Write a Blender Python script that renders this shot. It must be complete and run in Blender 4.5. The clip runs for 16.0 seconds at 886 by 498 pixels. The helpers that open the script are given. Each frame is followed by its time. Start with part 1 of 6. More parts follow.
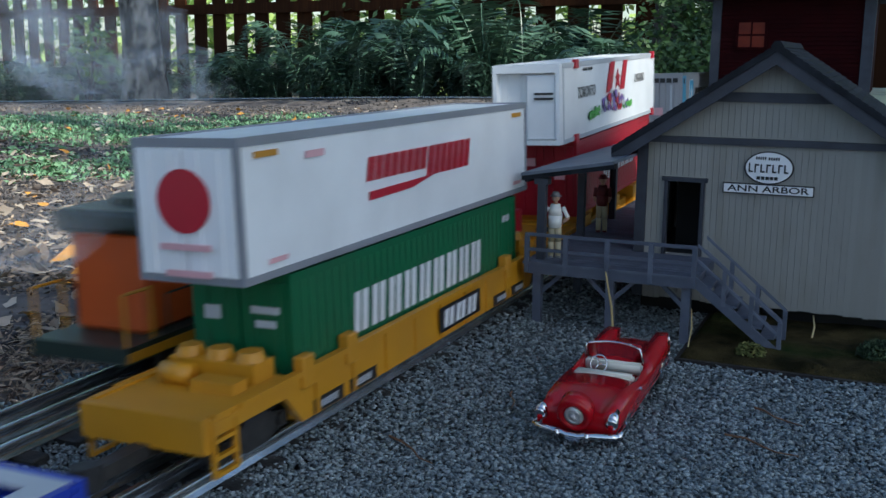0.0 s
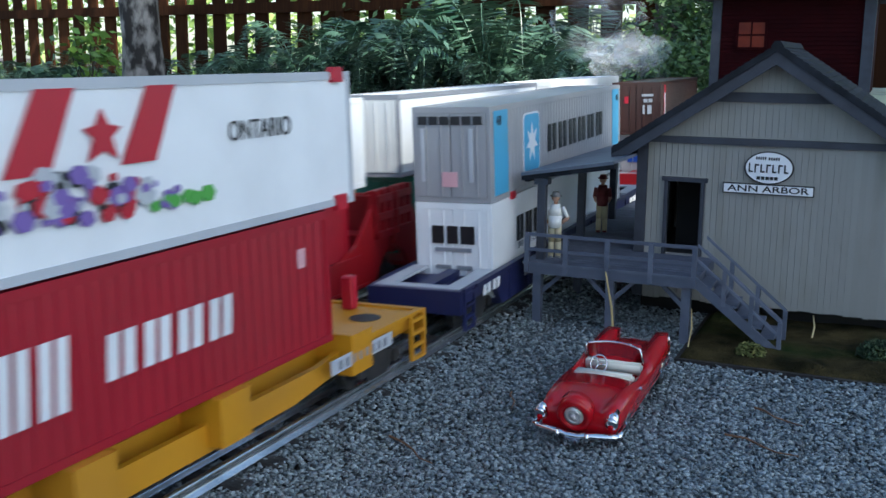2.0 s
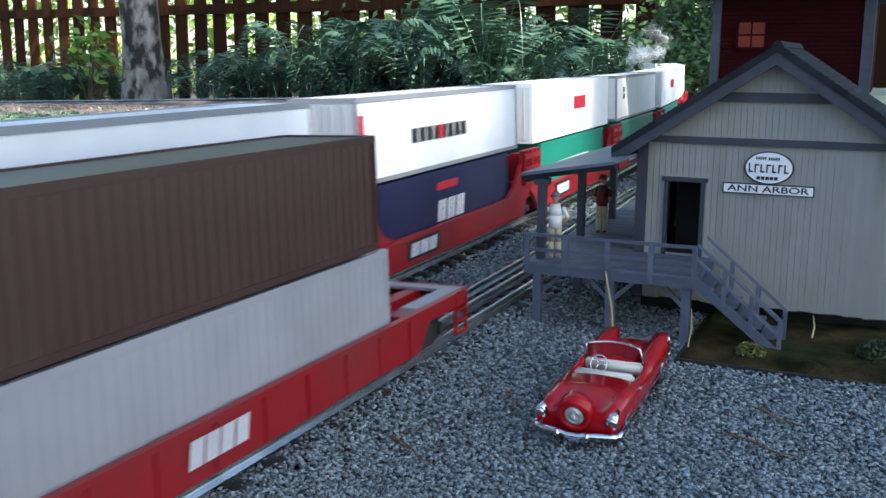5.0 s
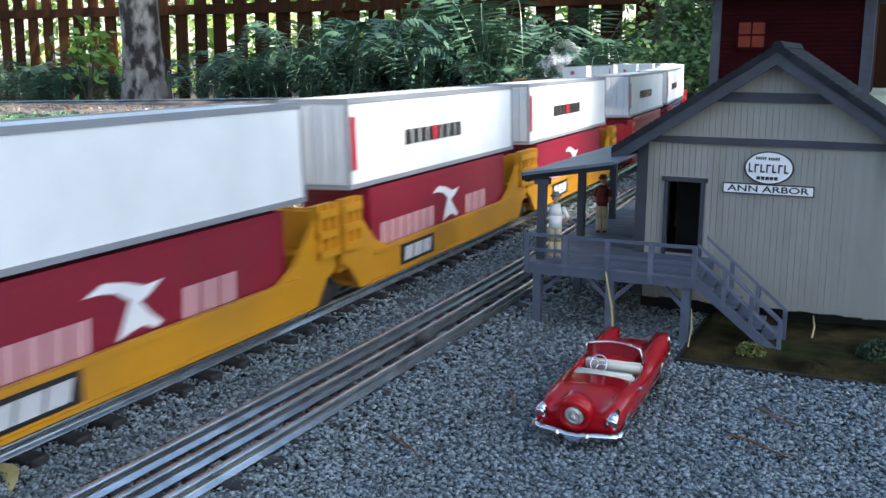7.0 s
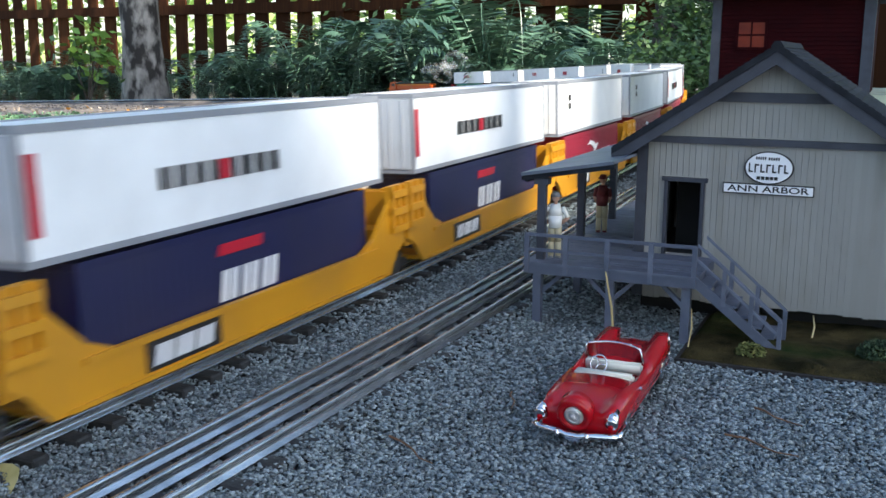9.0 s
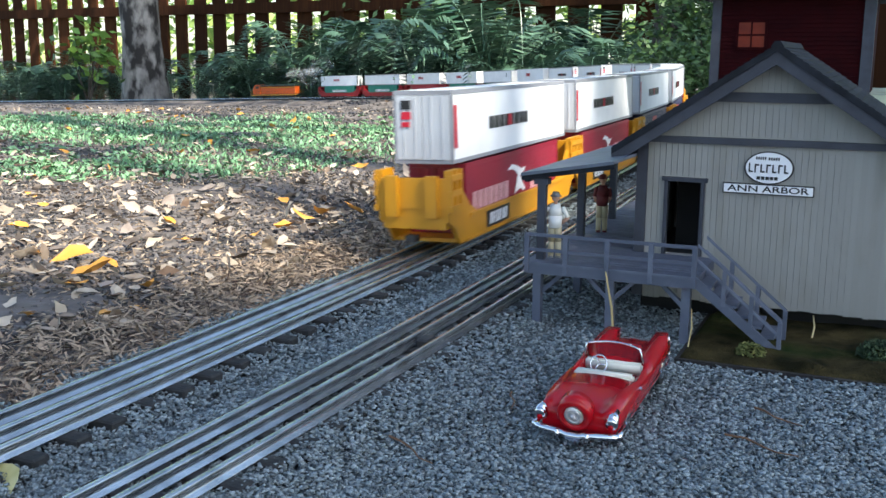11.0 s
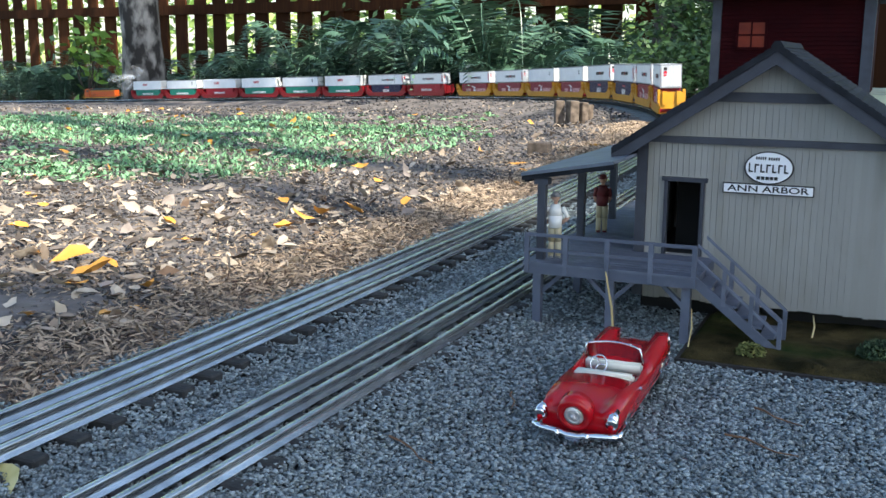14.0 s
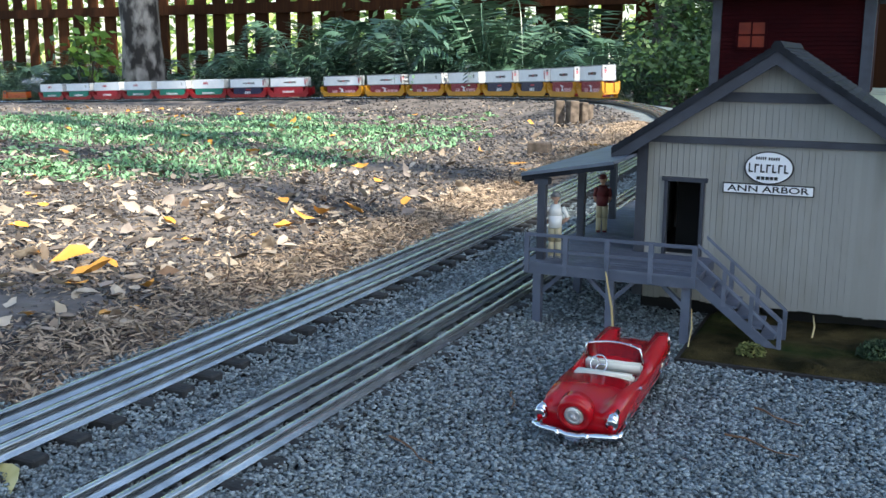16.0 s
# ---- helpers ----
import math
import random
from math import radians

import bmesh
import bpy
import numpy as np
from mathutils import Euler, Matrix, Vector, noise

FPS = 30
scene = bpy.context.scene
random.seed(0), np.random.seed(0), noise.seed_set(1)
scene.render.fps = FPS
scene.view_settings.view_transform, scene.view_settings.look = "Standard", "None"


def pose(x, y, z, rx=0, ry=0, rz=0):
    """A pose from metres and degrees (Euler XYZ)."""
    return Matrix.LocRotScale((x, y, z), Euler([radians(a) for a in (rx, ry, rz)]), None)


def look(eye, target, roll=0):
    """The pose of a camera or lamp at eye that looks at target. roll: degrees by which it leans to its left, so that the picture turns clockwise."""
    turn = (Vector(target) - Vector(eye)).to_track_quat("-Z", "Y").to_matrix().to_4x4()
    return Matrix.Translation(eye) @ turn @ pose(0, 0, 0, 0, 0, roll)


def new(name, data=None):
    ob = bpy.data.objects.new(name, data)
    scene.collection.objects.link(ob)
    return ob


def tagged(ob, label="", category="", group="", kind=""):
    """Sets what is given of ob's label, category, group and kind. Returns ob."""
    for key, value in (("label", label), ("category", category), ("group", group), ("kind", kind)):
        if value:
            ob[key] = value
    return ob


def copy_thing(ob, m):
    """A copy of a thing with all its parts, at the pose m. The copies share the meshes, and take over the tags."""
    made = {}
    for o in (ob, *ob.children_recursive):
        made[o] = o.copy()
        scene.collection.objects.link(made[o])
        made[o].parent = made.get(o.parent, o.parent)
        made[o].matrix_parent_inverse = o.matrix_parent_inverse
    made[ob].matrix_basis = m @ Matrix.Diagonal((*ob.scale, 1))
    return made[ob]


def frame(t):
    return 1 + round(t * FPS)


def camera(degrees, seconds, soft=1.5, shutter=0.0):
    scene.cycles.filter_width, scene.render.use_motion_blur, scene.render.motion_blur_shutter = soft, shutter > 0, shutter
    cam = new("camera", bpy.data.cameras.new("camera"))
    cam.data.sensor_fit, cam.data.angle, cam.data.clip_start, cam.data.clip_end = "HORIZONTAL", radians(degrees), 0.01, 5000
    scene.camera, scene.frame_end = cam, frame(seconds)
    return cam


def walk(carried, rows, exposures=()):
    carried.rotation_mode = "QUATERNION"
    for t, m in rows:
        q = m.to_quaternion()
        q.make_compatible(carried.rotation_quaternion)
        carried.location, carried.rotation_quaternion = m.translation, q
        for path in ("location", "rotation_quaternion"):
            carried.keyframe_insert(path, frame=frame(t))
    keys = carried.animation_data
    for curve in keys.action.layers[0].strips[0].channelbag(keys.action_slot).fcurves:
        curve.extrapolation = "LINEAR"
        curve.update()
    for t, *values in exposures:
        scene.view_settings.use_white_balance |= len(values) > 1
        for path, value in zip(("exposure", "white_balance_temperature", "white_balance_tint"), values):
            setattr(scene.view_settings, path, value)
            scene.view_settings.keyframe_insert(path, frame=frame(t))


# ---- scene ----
cam = camera(48.16, 16.0, soft=1.5, shutter=0.4)
EYE = (0.0, 0.0, 0.1712)
cam_pose = look(EYE, (0.0, 0.98133, 0.1712 - 0.19233), 0.40)
walk(cam, [(0.0, cam_pose), (16.0, cam_pose)], [(0.0, 0.1, 5900, 4), (1.5, 0.58, 5900, 4), (2.8, 0.9, 6000, 5), (4.0, 1.0, 6100, 6), (7.0, 1.12, 6300, 7), (9.0, 1.12, 6400, 7), (16.0, 1.1, 6400, 6)])

# ---- light ----
world = bpy.data.worlds.new("world")
scene.world = world
world.use_nodes = True
wn = world.node_tree
sky = wn.nodes.new("ShaderNodeTexSky")
sky.sky_type = "NISHITA"
sky.sun_disc = False
sky.sun_elevation = radians(43)
sky.sun_rotation = radians(139)
wn.links.new(sky.outputs[0], wn.nodes["Background"].inputs[0])
wn.nodes["Background"].inputs[1].default_value = 0.15
sun = new("sun", bpy.data.lights.new("sun", "SUN"))
sun.data.energy = 5.0
sun.data.angle = radians(0.53)
sun.data.color = (1.0, 0.93, 0.82)
sun.matrix_world = look((0.48 * 9, -0.55 * 9, 0.68 * 9), (0, 0, 0))


# ---- materials ----
def material(name, c1, c2=None, rough=0.6, metal=0.0, scale=40.0, bump=0.0, bump_scale=None, spec=0.5, island=False, coat=0.0,
             stops=(0.35, 0.65), random_object=0.0, wear=None, wear_scale=8.0, wear_amount=0.6, stretch=None, transmission=0.0):
    m = bpy.data.materials.new(name)
    m.use_nodes = True
    n, l = m.node_tree.nodes, m.node_tree.links
    b = n["Principled BSDF"]
    b.inputs["Roughness"].default_value = rough
    b.inputs["Metallic"].default_value = metal
    b.inputs["Specular IOR Level"].default_value = spec
    b.inputs["Coat Weight"].default_value = coat
    b.inputs["Transmission Weight"].default_value = transmission
    c2 = c2 or tuple(v * 0.8 for v in c1)
    co = n.new("ShaderNodeTexCoord")
    src = co.outputs["Object"]
    if stretch:
        mp = n.new("ShaderNodeMapping")
        mp.inputs["Scale"].default_value = stretch
        l.new(src, mp.inputs[0])
        src = mp.outputs[0]
    tex = n.new("ShaderNodeTexNoise")
    tex.inputs["Scale"].default_value = scale
    tex.inputs["Detail"].default_value = 6
    l.new(src, tex.inputs["Vector"])
    ramp = n.new("ShaderNodeValToRGB")
    ramp.color_ramp.elements[0].position, ramp.color_ramp.elements[1].position = stops
    ramp.color_ramp.elements[0].color = (*c1, 1)
    ramp.color_ramp.elements[1].color = (*c2, 1)
    if island or random_object:
        add = n.new("ShaderNodeMath")
        add.operation = "MULTIPLY_ADD"
        if island:
            g = n.new("ShaderNodeNewGeometry")
            l.new(g.outputs["Random Per Island"], add.inputs[0])
            add.inputs[1].default_value = 1.0
        else:
            g = n.new("ShaderNodeObjectInfo")
            l.new(g.outputs["Random"], add.inputs[0])
            add.inputs[1].default_value = random_object
        sub = n.new("ShaderNodeMath")
        sub.operation = "SUBTRACT"
        sub.inputs[1].default_value = 0.5
        l.new(tex.outputs[0], sub.inputs[0])
        l.new(sub.outputs[0], add.inputs[2])
        l.new(add.outputs[0], ramp.inputs[0])
    else:
        l.new(tex.outputs[0], ramp.inputs[0])
    out = ramp.outputs[0]
    if wear:
        t2 = n.new("ShaderNodeTexNoise")
        t2.inputs["Scale"].default_value = wear_scale
        t2.inputs["Detail"].default_value = 8
        l.new(src, t2.inputs["Vector"])
        r2 = n.new("ShaderNodeValToRGB")
        r2.color_ramp.elements[0].position, r2.color_ramp.elements[1].position = 0.52, 0.75
        r2.color_ramp.elements[0].color = (0, 0, 0, 1)
        r2.color_ramp.elements[1].color = (wear_amount, wear_amount, wear_amount, 1)
        l.new(t2.outputs[0], r2.inputs[0])
        mx = n.new("ShaderNodeMix")
        mx.data_type = "RGBA"
        l.new(r2.outputs[0], mx.inputs["Factor"])
        l.new(out, mx.inputs["A"])
        mx.inputs["B"].default_value = (*wear, 1)
        out = mx.outputs["Result"]
    l.new(out, b.inputs["Base Color"])
    if bump:
        t3 = n.new("ShaderNodeTexNoise")
        t3.inputs["Scale"].default_value = bump_scale or scale * 3
        t3.inputs["Detail"].default_value = 4
        l.new(src, t3.inputs["Vector"])
        bp = n.new("ShaderNodeBump")
        bp.inputs["Strength"].default_value = bump
        bp.inputs["Distance"].default_value = 0.002
        l.new(t3.outputs[0], bp.inputs["Height"])
        l.new(bp.outputs[0], b.inputs["Normal"])
    return m


def plastic(name, c, rough=0.42, dirt=(0.12, 0.1, 0.08), amount=0.18):
    return material(name, c, tuple(v * 0.9 for v in c), rough, scale=25, wear=dirt, wear_scale=14, wear_amount=amount, bump=0.03, bump_scale=300)


M_YELLOW = plastic("yellow_car_paint", (0.58, 0.26, 0.010))
M_REDCAR = plastic("red_car_paint", (0.30, 0.006, 0.012))
M_NAVY = plastic("navy_car_paint", (0.012, 0.016, 0.075))
M_BLUE = plastic("blue_car_paint", (0.02, 0.05, 0.42))
M_WHITE = plastic("white_container_paint", (0.86, 0.87, 0.88), amount=0.04)
M_OFFWHITE = plastic("offwhite_container_paint", (0.72, 0.72, 0.70), amount=0.08)
M_SILVER = plastic("grey_container_paint", (0.36, 0.36, 0.37), amount=0.12)
M_GREYTRIM = plastic("grey_trim_paint", (0.26, 0.27, 0.30))
M_GREEN = plastic("green_container_paint", (0.004, 0.115, 0.042), amount=0.08)
M_TEAL = plastic("teal_container_paint", (0.01, 0.20, 0.14), amount=0.08)
M_RED = plastic("red_container_paint", (0.34, 0.004, 0.018), amount=0.08)
M_MAROON = plastic("maroon_container_paint", (0.23, 0.006, 0.026), amount=0.08)
M_NAVYBOX = plastic("navy_container_paint", (0.008, 0.010, 0.055), amount=0.08)
M_BROWN = plastic("brown_container_paint", (0.055, 0.022, 0.016), amount=0.15)
M_LIGHTGREY = plastic("pale_grey_container_paint", (0.50, 0.52, 0.55), amount=0.12)
M_LIGHTBLUE = plastic("sky_blue_paint", (0.10, 0.42, 0.66))
M_BLACK = plastic("black_print", (0.012, 0.012, 0.014))
M_PRINTRED = plastic("red_print", (0.48, 0.010, 0.03))
M_PRINTWHITE = plastic("white_print", (0.82, 0.82, 0.84), amount=0.05)
M_PINK = plastic("pink_print", (0.75, 0.42, 0.45))
M_PRINTBLUE = plastic("blue_print", (0.02, 0.08, 0.40))
M_PRINTGREEN = plastic("leaf_green_print", (0.10, 0.38, 0.06))
M_PURPLE = plastic("purple_print", (0.20, 0.12, 0.40))
M_ORANGE = plastic("orange_loco_paint", (0.55, 0.085, 0.008))
M_DKGREEN = plastic("dark_green_loco_paint", (0.012, 0.028, 0.022))
M_BLACKMETAL = material("black_truck_metal", (0.012, 0.012, 0.013), (0.035, 0.032, 0.03), 0.6, scale=120, bump=0.1)
M_RAIL = material("dull_steel_rail", (0.36, 0.375, 0.385), (0.56, 0.575, 0.585), 0.24, metal=0.85, scale=60, stretch=(1, 1, 1), wear=(0.16, 0.14, 0.13), wear_scale=30, wear_amount=0.35)
M_TIE = material("black_plastic_tie", (0.012, 0.012, 0.012), (0.04, 0.038, 0.036), 0.75, scale=150, bump=0.3)
M_STONE = material("grey_crushed_stone", (0.085, 0.100, 0.106), (0.33, 0.385, 0.40), 0.85, scale=900, island=True, stops=(0.05, 0.98), bump=0.3, bump_scale=1500)
M_GRAVELBED = material("gravel_bed", (0.085, 0.097, 0.102), (0.25, 0.285, 0.295), 0.95, scale=260, bump=1.0, bump_scale=420)
M_SOIL = material("dark_garden_soil", (0.055, 0.046, 0.042), (0.22, 0.185, 0.165), 0.95, scale=18, bump=1.0, bump_scale=90, wear=(0.16, 0.13, 0.10), wear_scale=40)
M_MULCH = material("bark_mulch", (0.040, 0.020, 0.012), (0.56, 0.42, 0.29), 0.85, scale=300, island=True, stops=(0.0, 1.0), bump=0.3)
M_LEAF = material("fallen_leaf", (0.12, 0.07, 0.04), (0.58, 0.49, 0.38), 0.7, scale=60, island=True, stops=(0.0, 1.0), bump=0.2)
M_LEAFBROWN = material("grey_brown_leaf", (0.06, 0.045, 0.035), (0.34, 0.28, 0.24), 0.7, scale=60, random_object=1.0, stops=(0.0, 1.0), bump=0.2)
M_WEED = material("broad_weed_leaf", (0.05, 0.15, 0.045), (0.30, 0.47, 0.25), 0.5, scale=3, island=True, stops=(0.0, 1.0))
M_LEAFORANGE = material("orange_leaf", (0.62, 0.20, 0.02), (0.75, 0.42, 0.08), 0.6, scale=60, island=True, stops=(0.0, 1.0))
M_GRASS = material("lawn_weeds", (0.055, 0.14, 0.055), (0.23, 0.42, 0.22), 0.6, scale=3, island=True, stops=(0.0, 1.0))
M_FERN = material("fern_frond", (0.022, 0.062, 0.034), (0.14, 0.235, 0.155), 0.33, scale=5, island=True, stops=(0.0, 1.0))
M_SHRUB = material("bright_shrub_leaf", (0.05, 0.12, 0.015), (0.22, 0.38, 0.06), 0.55, scale=3, island=True, stops=(0.0, 1.0))
M_FENCE = material("red_brown_fence_wood", (0.034, 0.012, 0.004), (0.115, 0.040, 0.013), 0.9, spec=0.15, scale=9, stretch=(6, 6, 0.6), bump=0.4, random_object=0.6, stops=(0.2, 1.0))
M_BARK = material("grey_tree_bark", (0.03, 0.025, 0.022), (0.34, 0.31, 0.28), 0.9, scale=7, stretch=(1.5, 1.5, 0.9), stops=(0.42, 0.58), bump=1.0, bump_scale=22, wear=(0.02, 0.016, 0.014), wear_scale=4, wear_amount=0.9)
M_KERB = material("pale_concrete_edging", (0.36, 0.38, 0.40), (0.50, 0.52, 0.55), 0.85, scale=30, bump=0.3)
M_TIMBER = material("weathered_timber", (0.05, 0.035, 0.025), (0.16, 0.12, 0.09), 0.85, scale=60, bump=0.4)
M_WALL = material("pale_grey_clapboard_paint", (0.255, 0.248, 0.230), (0.300, 0.290, 0.268), 0.7, scale=30, stretch=(1, 1, 0.25), random_object=0.5, stops=(0.1, 1.0), wear=(0.13, 0.12, 0.09), wear_scale=55, wear_amount=0.4, bump=0.08)
M_TRIM = material("slate_blue_trim_paint", (0.028, 0.031, 0.043), (0.039, 0.044, 0.060), 0.65, scale=90, bump=0.1)
M_DECK = material("blue_grey_deck_paint", (0.075, 0.088, 0.125), (0.115, 0.132, 0.18), 0.6, scale=90, random_object=0.6, bump=0.1)
M_ROOF = material("dark_slate_roof", (0.010, 0.011, 0.014), (0.022, 0.025, 0.032), 0.8, spec=0.15, scale=60, bump=0.15)
M_TIN = material("porch_roof_paint", (0.075, 0.09, 0.12), (0.12, 0.14, 0.18), 0.45, scale=40, bump=0.1)
# near-black puts the shade of interiors and undersides into the colour
M_DARK = material("dark_interior", (0.006, 0.006, 0.006), (0.012, 0.011, 0.010), 0.9)
M_TOWER = material("dark_red_siding", (0.015, 0.0013, 0.0024), (0.023, 0.002, 0.003), 0.9, scale=40, bump=0.1, spec=0.08)
M_WINDOWLIT = material("orange_window_pane", (0.10, 0.010, 0.004), (0.15, 0.018, 0.006), 0.4, spec=0.2)
M_SCENIC = material("scenic_grass_mat", (0.012, 0.011, 0.004), (0.065, 0.050, 0.020), 0.95, spec=0.08, scale=60, bump=1.0, bump_scale=700, wear=(0.014, 0.04, 0.006), wear_scale=16, wear_amount=0.9)
M_BASE = material("black_base_board", (0.012, 0.010, 0.010), (0.03, 0.025, 0.022), 0.7)
M_AUTORED = material("glossy_red_auto_paint", (0.36, 0.002, 0.007), (0.40, 0.003, 0.009), 0.20, scale=10, coat=0.25, spec=0.25)
M_CHROME = material("chrome", (0.78, 0.78, 0.80), (0.70, 0.70, 0.72), 0.10, metal=1.0, scale=40)
M_CREAM = material("cream_vinyl", (0.70, 0.68, 0.58), (0.78, 0.76, 0.66), 0.5)
M_TYRE = material("black_rubber", (0.012, 0.012, 0.012), (0.02, 0.02, 0.02), 0.7)
M_GLASS = material("windscreen_glass", (0.9, 0.95, 0.95), (0.9, 0.95, 0.95), 0.03, transmission=1.0)
M_FIGWHITE = material("white_figure_paint", (0.75, 0.74, 0.70), (0.80, 0.79, 0.75), 0.6)
M_FIGTAN = material("tan_figure_paint", (0.42, 0.36, 0.22), (0.46, 0.40, 0.26), 0.6)
M_FIGRED = material("dark_red_figure_paint", (0.12, 0.016, 0.016), (0.16, 0.02, 0.02), 0.6)
M_FIGSKIN = material("pink_figure_paint", (0.45, 0.26, 0.18), (0.48, 0.28, 0.2), 0.6)
M_FIGGREY = material("grey_figure_paint", (0.16, 0.16, 0.17), (0.2, 0.2, 0.2), 0.6)
M_SMOKE = bpy.data.materials.new("white_smoke")
M_SMOKE.use_nodes = True
_n, _l = M_SMOKE.node_tree.nodes, M_SMOKE.node_tree.links
_n.remove(_n["Principled BSDF"])
_d, _t, _m = _n.new("ShaderNodeBsdfDiffuse"), _n.new("ShaderNodeBsdfTransparent"), _n.new("ShaderNodeMixShader")
_d.inputs[0].default_value = (0.92, 0.92, 0.93, 1)
_tr, _a = _n.new("ShaderNodeBsdfTranslucent"), _n.new("ShaderNodeAddShader")
_tr.inputs[0].default_value = (0.92, 0.92, 0.93, 1)
_l.new(_d.outputs[0], _a.inputs[0])
_l.new(_tr.outputs[0], _a.inputs[1])
_c, _x, _r = _n.new("ShaderNodeTexCoord"), _n.new("ShaderNodeTexNoise"), _n.new("ShaderNodeMapRange")
_x.inputs["Scale"].default_value, _x.inputs["Detail"].default_value = 13, 6
_r.inputs["From Min"].default_value, _r.inputs["From Max"].default_value, _r.inputs["To Max"].default_value = 0.43, 0.82, 0.21
_l.new(_c.outputs["Object"], _x.inputs["Vector"])
_l.new(_x.outputs[0], _r.inputs[0])
_l.new(_r.outputs[0], _m.inputs[0])
_l.new(_t.outputs[0], _m.inputs[1])
_l.new(_a.outputs[0], _m.inputs[2])
_l.new(_m.outputs[0], _n["Material Output"].inputs[0])
M_STRAW = material("dry_straw", (0.40, 0.30, 0.13), (0.50, 0.40, 0.2), 0.7)
M_GRIT = material("dark_grit", (0.026, 0.023, 0.023), (0.16, 0.145, 0.14), 0.9, scale=300, island=True, stops=(0.0, 1.0))
M_LITTER = material("dry_litter", (0.05, 0.028, 0.016), (0.48, 0.37, 0.26), 0.85, scale=100, island=True, stops=(0.0, 1.0))
M_YELLOWLEAF = material("pale_yellow_leaf", (0.50, 0.44, 0.16), (0.62, 0.56, 0.26), 0.6, scale=80)
M_TWIG = material("brown_twig", (0.10, 0.05, 0.025), (0.20, 0.11, 0.06), 0.8, scale=200)
M_DARKBARK = material("dark_bark", (0.02, 0.016, 0.013), (0.09, 0.07, 0.055), 0.9, scale=12, bump=1.0, bump_scale=40)
M_SHRUBDARK = material("dark_shrub_leaf", (0.022, 0.055, 0.014), (0.10, 0.18, 0.05), 0.5, scale=3, island=True, stops=(0.0, 1.0))
M_MINIBUSH = material("yellow_green_foam", (0.07, 0.085, 0.02), (0.20, 0.20, 0.06), 0.9, scale=300, island=True, stops=(0.0, 1.0))
M_MINIBUSH2 = material("dark_green_foam", (0.015, 0.03, 0.012), (0.05, 0.085, 0.035), 0.9, scale=300, island=True, stops=(0.0, 1.0))
M_PLINTH = material("mossy_pale_stone", (0.30, 0.33, 0.24), (0.45, 0.48, 0.36), 0.9, scale=30, bump=0.4)
M_HUB = material("pale_chrome", (0.72, 0.70, 0.68), (0.62, 0.60, 0.60), 0.25, metal=0.6, scale=200)
# paler than the other leaves: sunlight put into the colour
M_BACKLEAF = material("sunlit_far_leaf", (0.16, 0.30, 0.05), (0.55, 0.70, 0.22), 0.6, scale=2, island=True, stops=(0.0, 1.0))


# ---- mesh helpers ----
def box(bm, x0, x1, y0, y1, z0, z1, mi=0, m=None):
    vs = [bm.verts.new((x, y, z)) for z in (z0, z1) for y in (y0, y1) for x in (x0, x1)]
    if m is not None:
        for v in vs:
            v.co = m @ v.co
    fs = [bm.faces.new([vs[i] for i in f]) for f in ((0, 2, 3, 1), (4, 5, 7, 6), (0, 1, 5, 4), (2, 6, 7, 3), (0, 4, 6, 2), (1, 3, 7, 5))]
    for f in fs:
        f.material_index = mi
    return vs


def prism(bm, pts, axis, a, b, mi=0):
    """A polygon pts in the plane across axis ('x', 'y', 'z'), drawn out from a to b."""
    def at(p, w):
        return {"x": (w, p[0], p[1]), "y": (p[0], w, p[1]), "z": (p[0], p[1], w)}[axis]
    lo = [bm.verts.new(at(p, a)) for p in pts]
    hi = [bm.verts.new(at(p, b)) for p in pts]
    fs = [bm.faces.new(lo), bm.faces.new(hi[::-1])]
    for i in range(len(pts)):
        j = (i + 1) % len(pts)
        fs.append(bm.faces.new((lo[j], lo[i], hi[i], hi[j])))
    for f in fs:
        f.material_index = mi
    bmesh.ops.recalc_face_normals(bm, faces=fs)


def tube(bm, a, b, r0, r1=None, n=8, mi=0):
    a, b = Vector(a), Vector(b)
    r1 = r0 if r1 is None else r1
    q = (b - a).to_track_quat("Z", "Y")
    lo = [bm.verts.new(a + q @ Vector((r0 * math.cos(6.2832 * i / n), r0 * math.sin(6.2832 * i / n), 0))) for i in range(n)]
    hi = [bm.verts.new(b + q @ Vector((r1 * math.cos(6.2832 * i / n), r1 * math.sin(6.2832 * i / n), 0))) for i in range(n)]
    fs = [bm.faces.new(lo[::-1]), bm.faces.new(hi)]
    for i in range(n):
        fs.append(bm.faces.new((lo[i], lo[(i + 1) % n], hi[(i + 1) % n], hi[i])))
    for f in fs:
        f.material_index = mi
    return fs


def bevel(bm, w, seg=1):
    bmesh.ops.bevel(bm, geom=bm.edges[:], offset=w, segments=seg, affect="EDGES", clamp_overlap=True)


def finish(name, bm, mats, smooth=False):
    me = bpy.data.meshes.new(name)
    bm.to_mesh(me)
    bm.free()
    for m in (mats if isinstance(mats, (list, tuple)) else [mats]):
        me.materials.append(m)
    if smooth:
        me.polygons.foreach_set("use_smooth", [True] * len(me.polygons))
    return me


def part(name, bm, mats, parent=None, label="", smooth=False):
    ob = new(name, finish(name, bm, mats, smooth))
    if parent is not None:
        ob.parent = parent
    if label:
        ob["label"] = label
    return ob


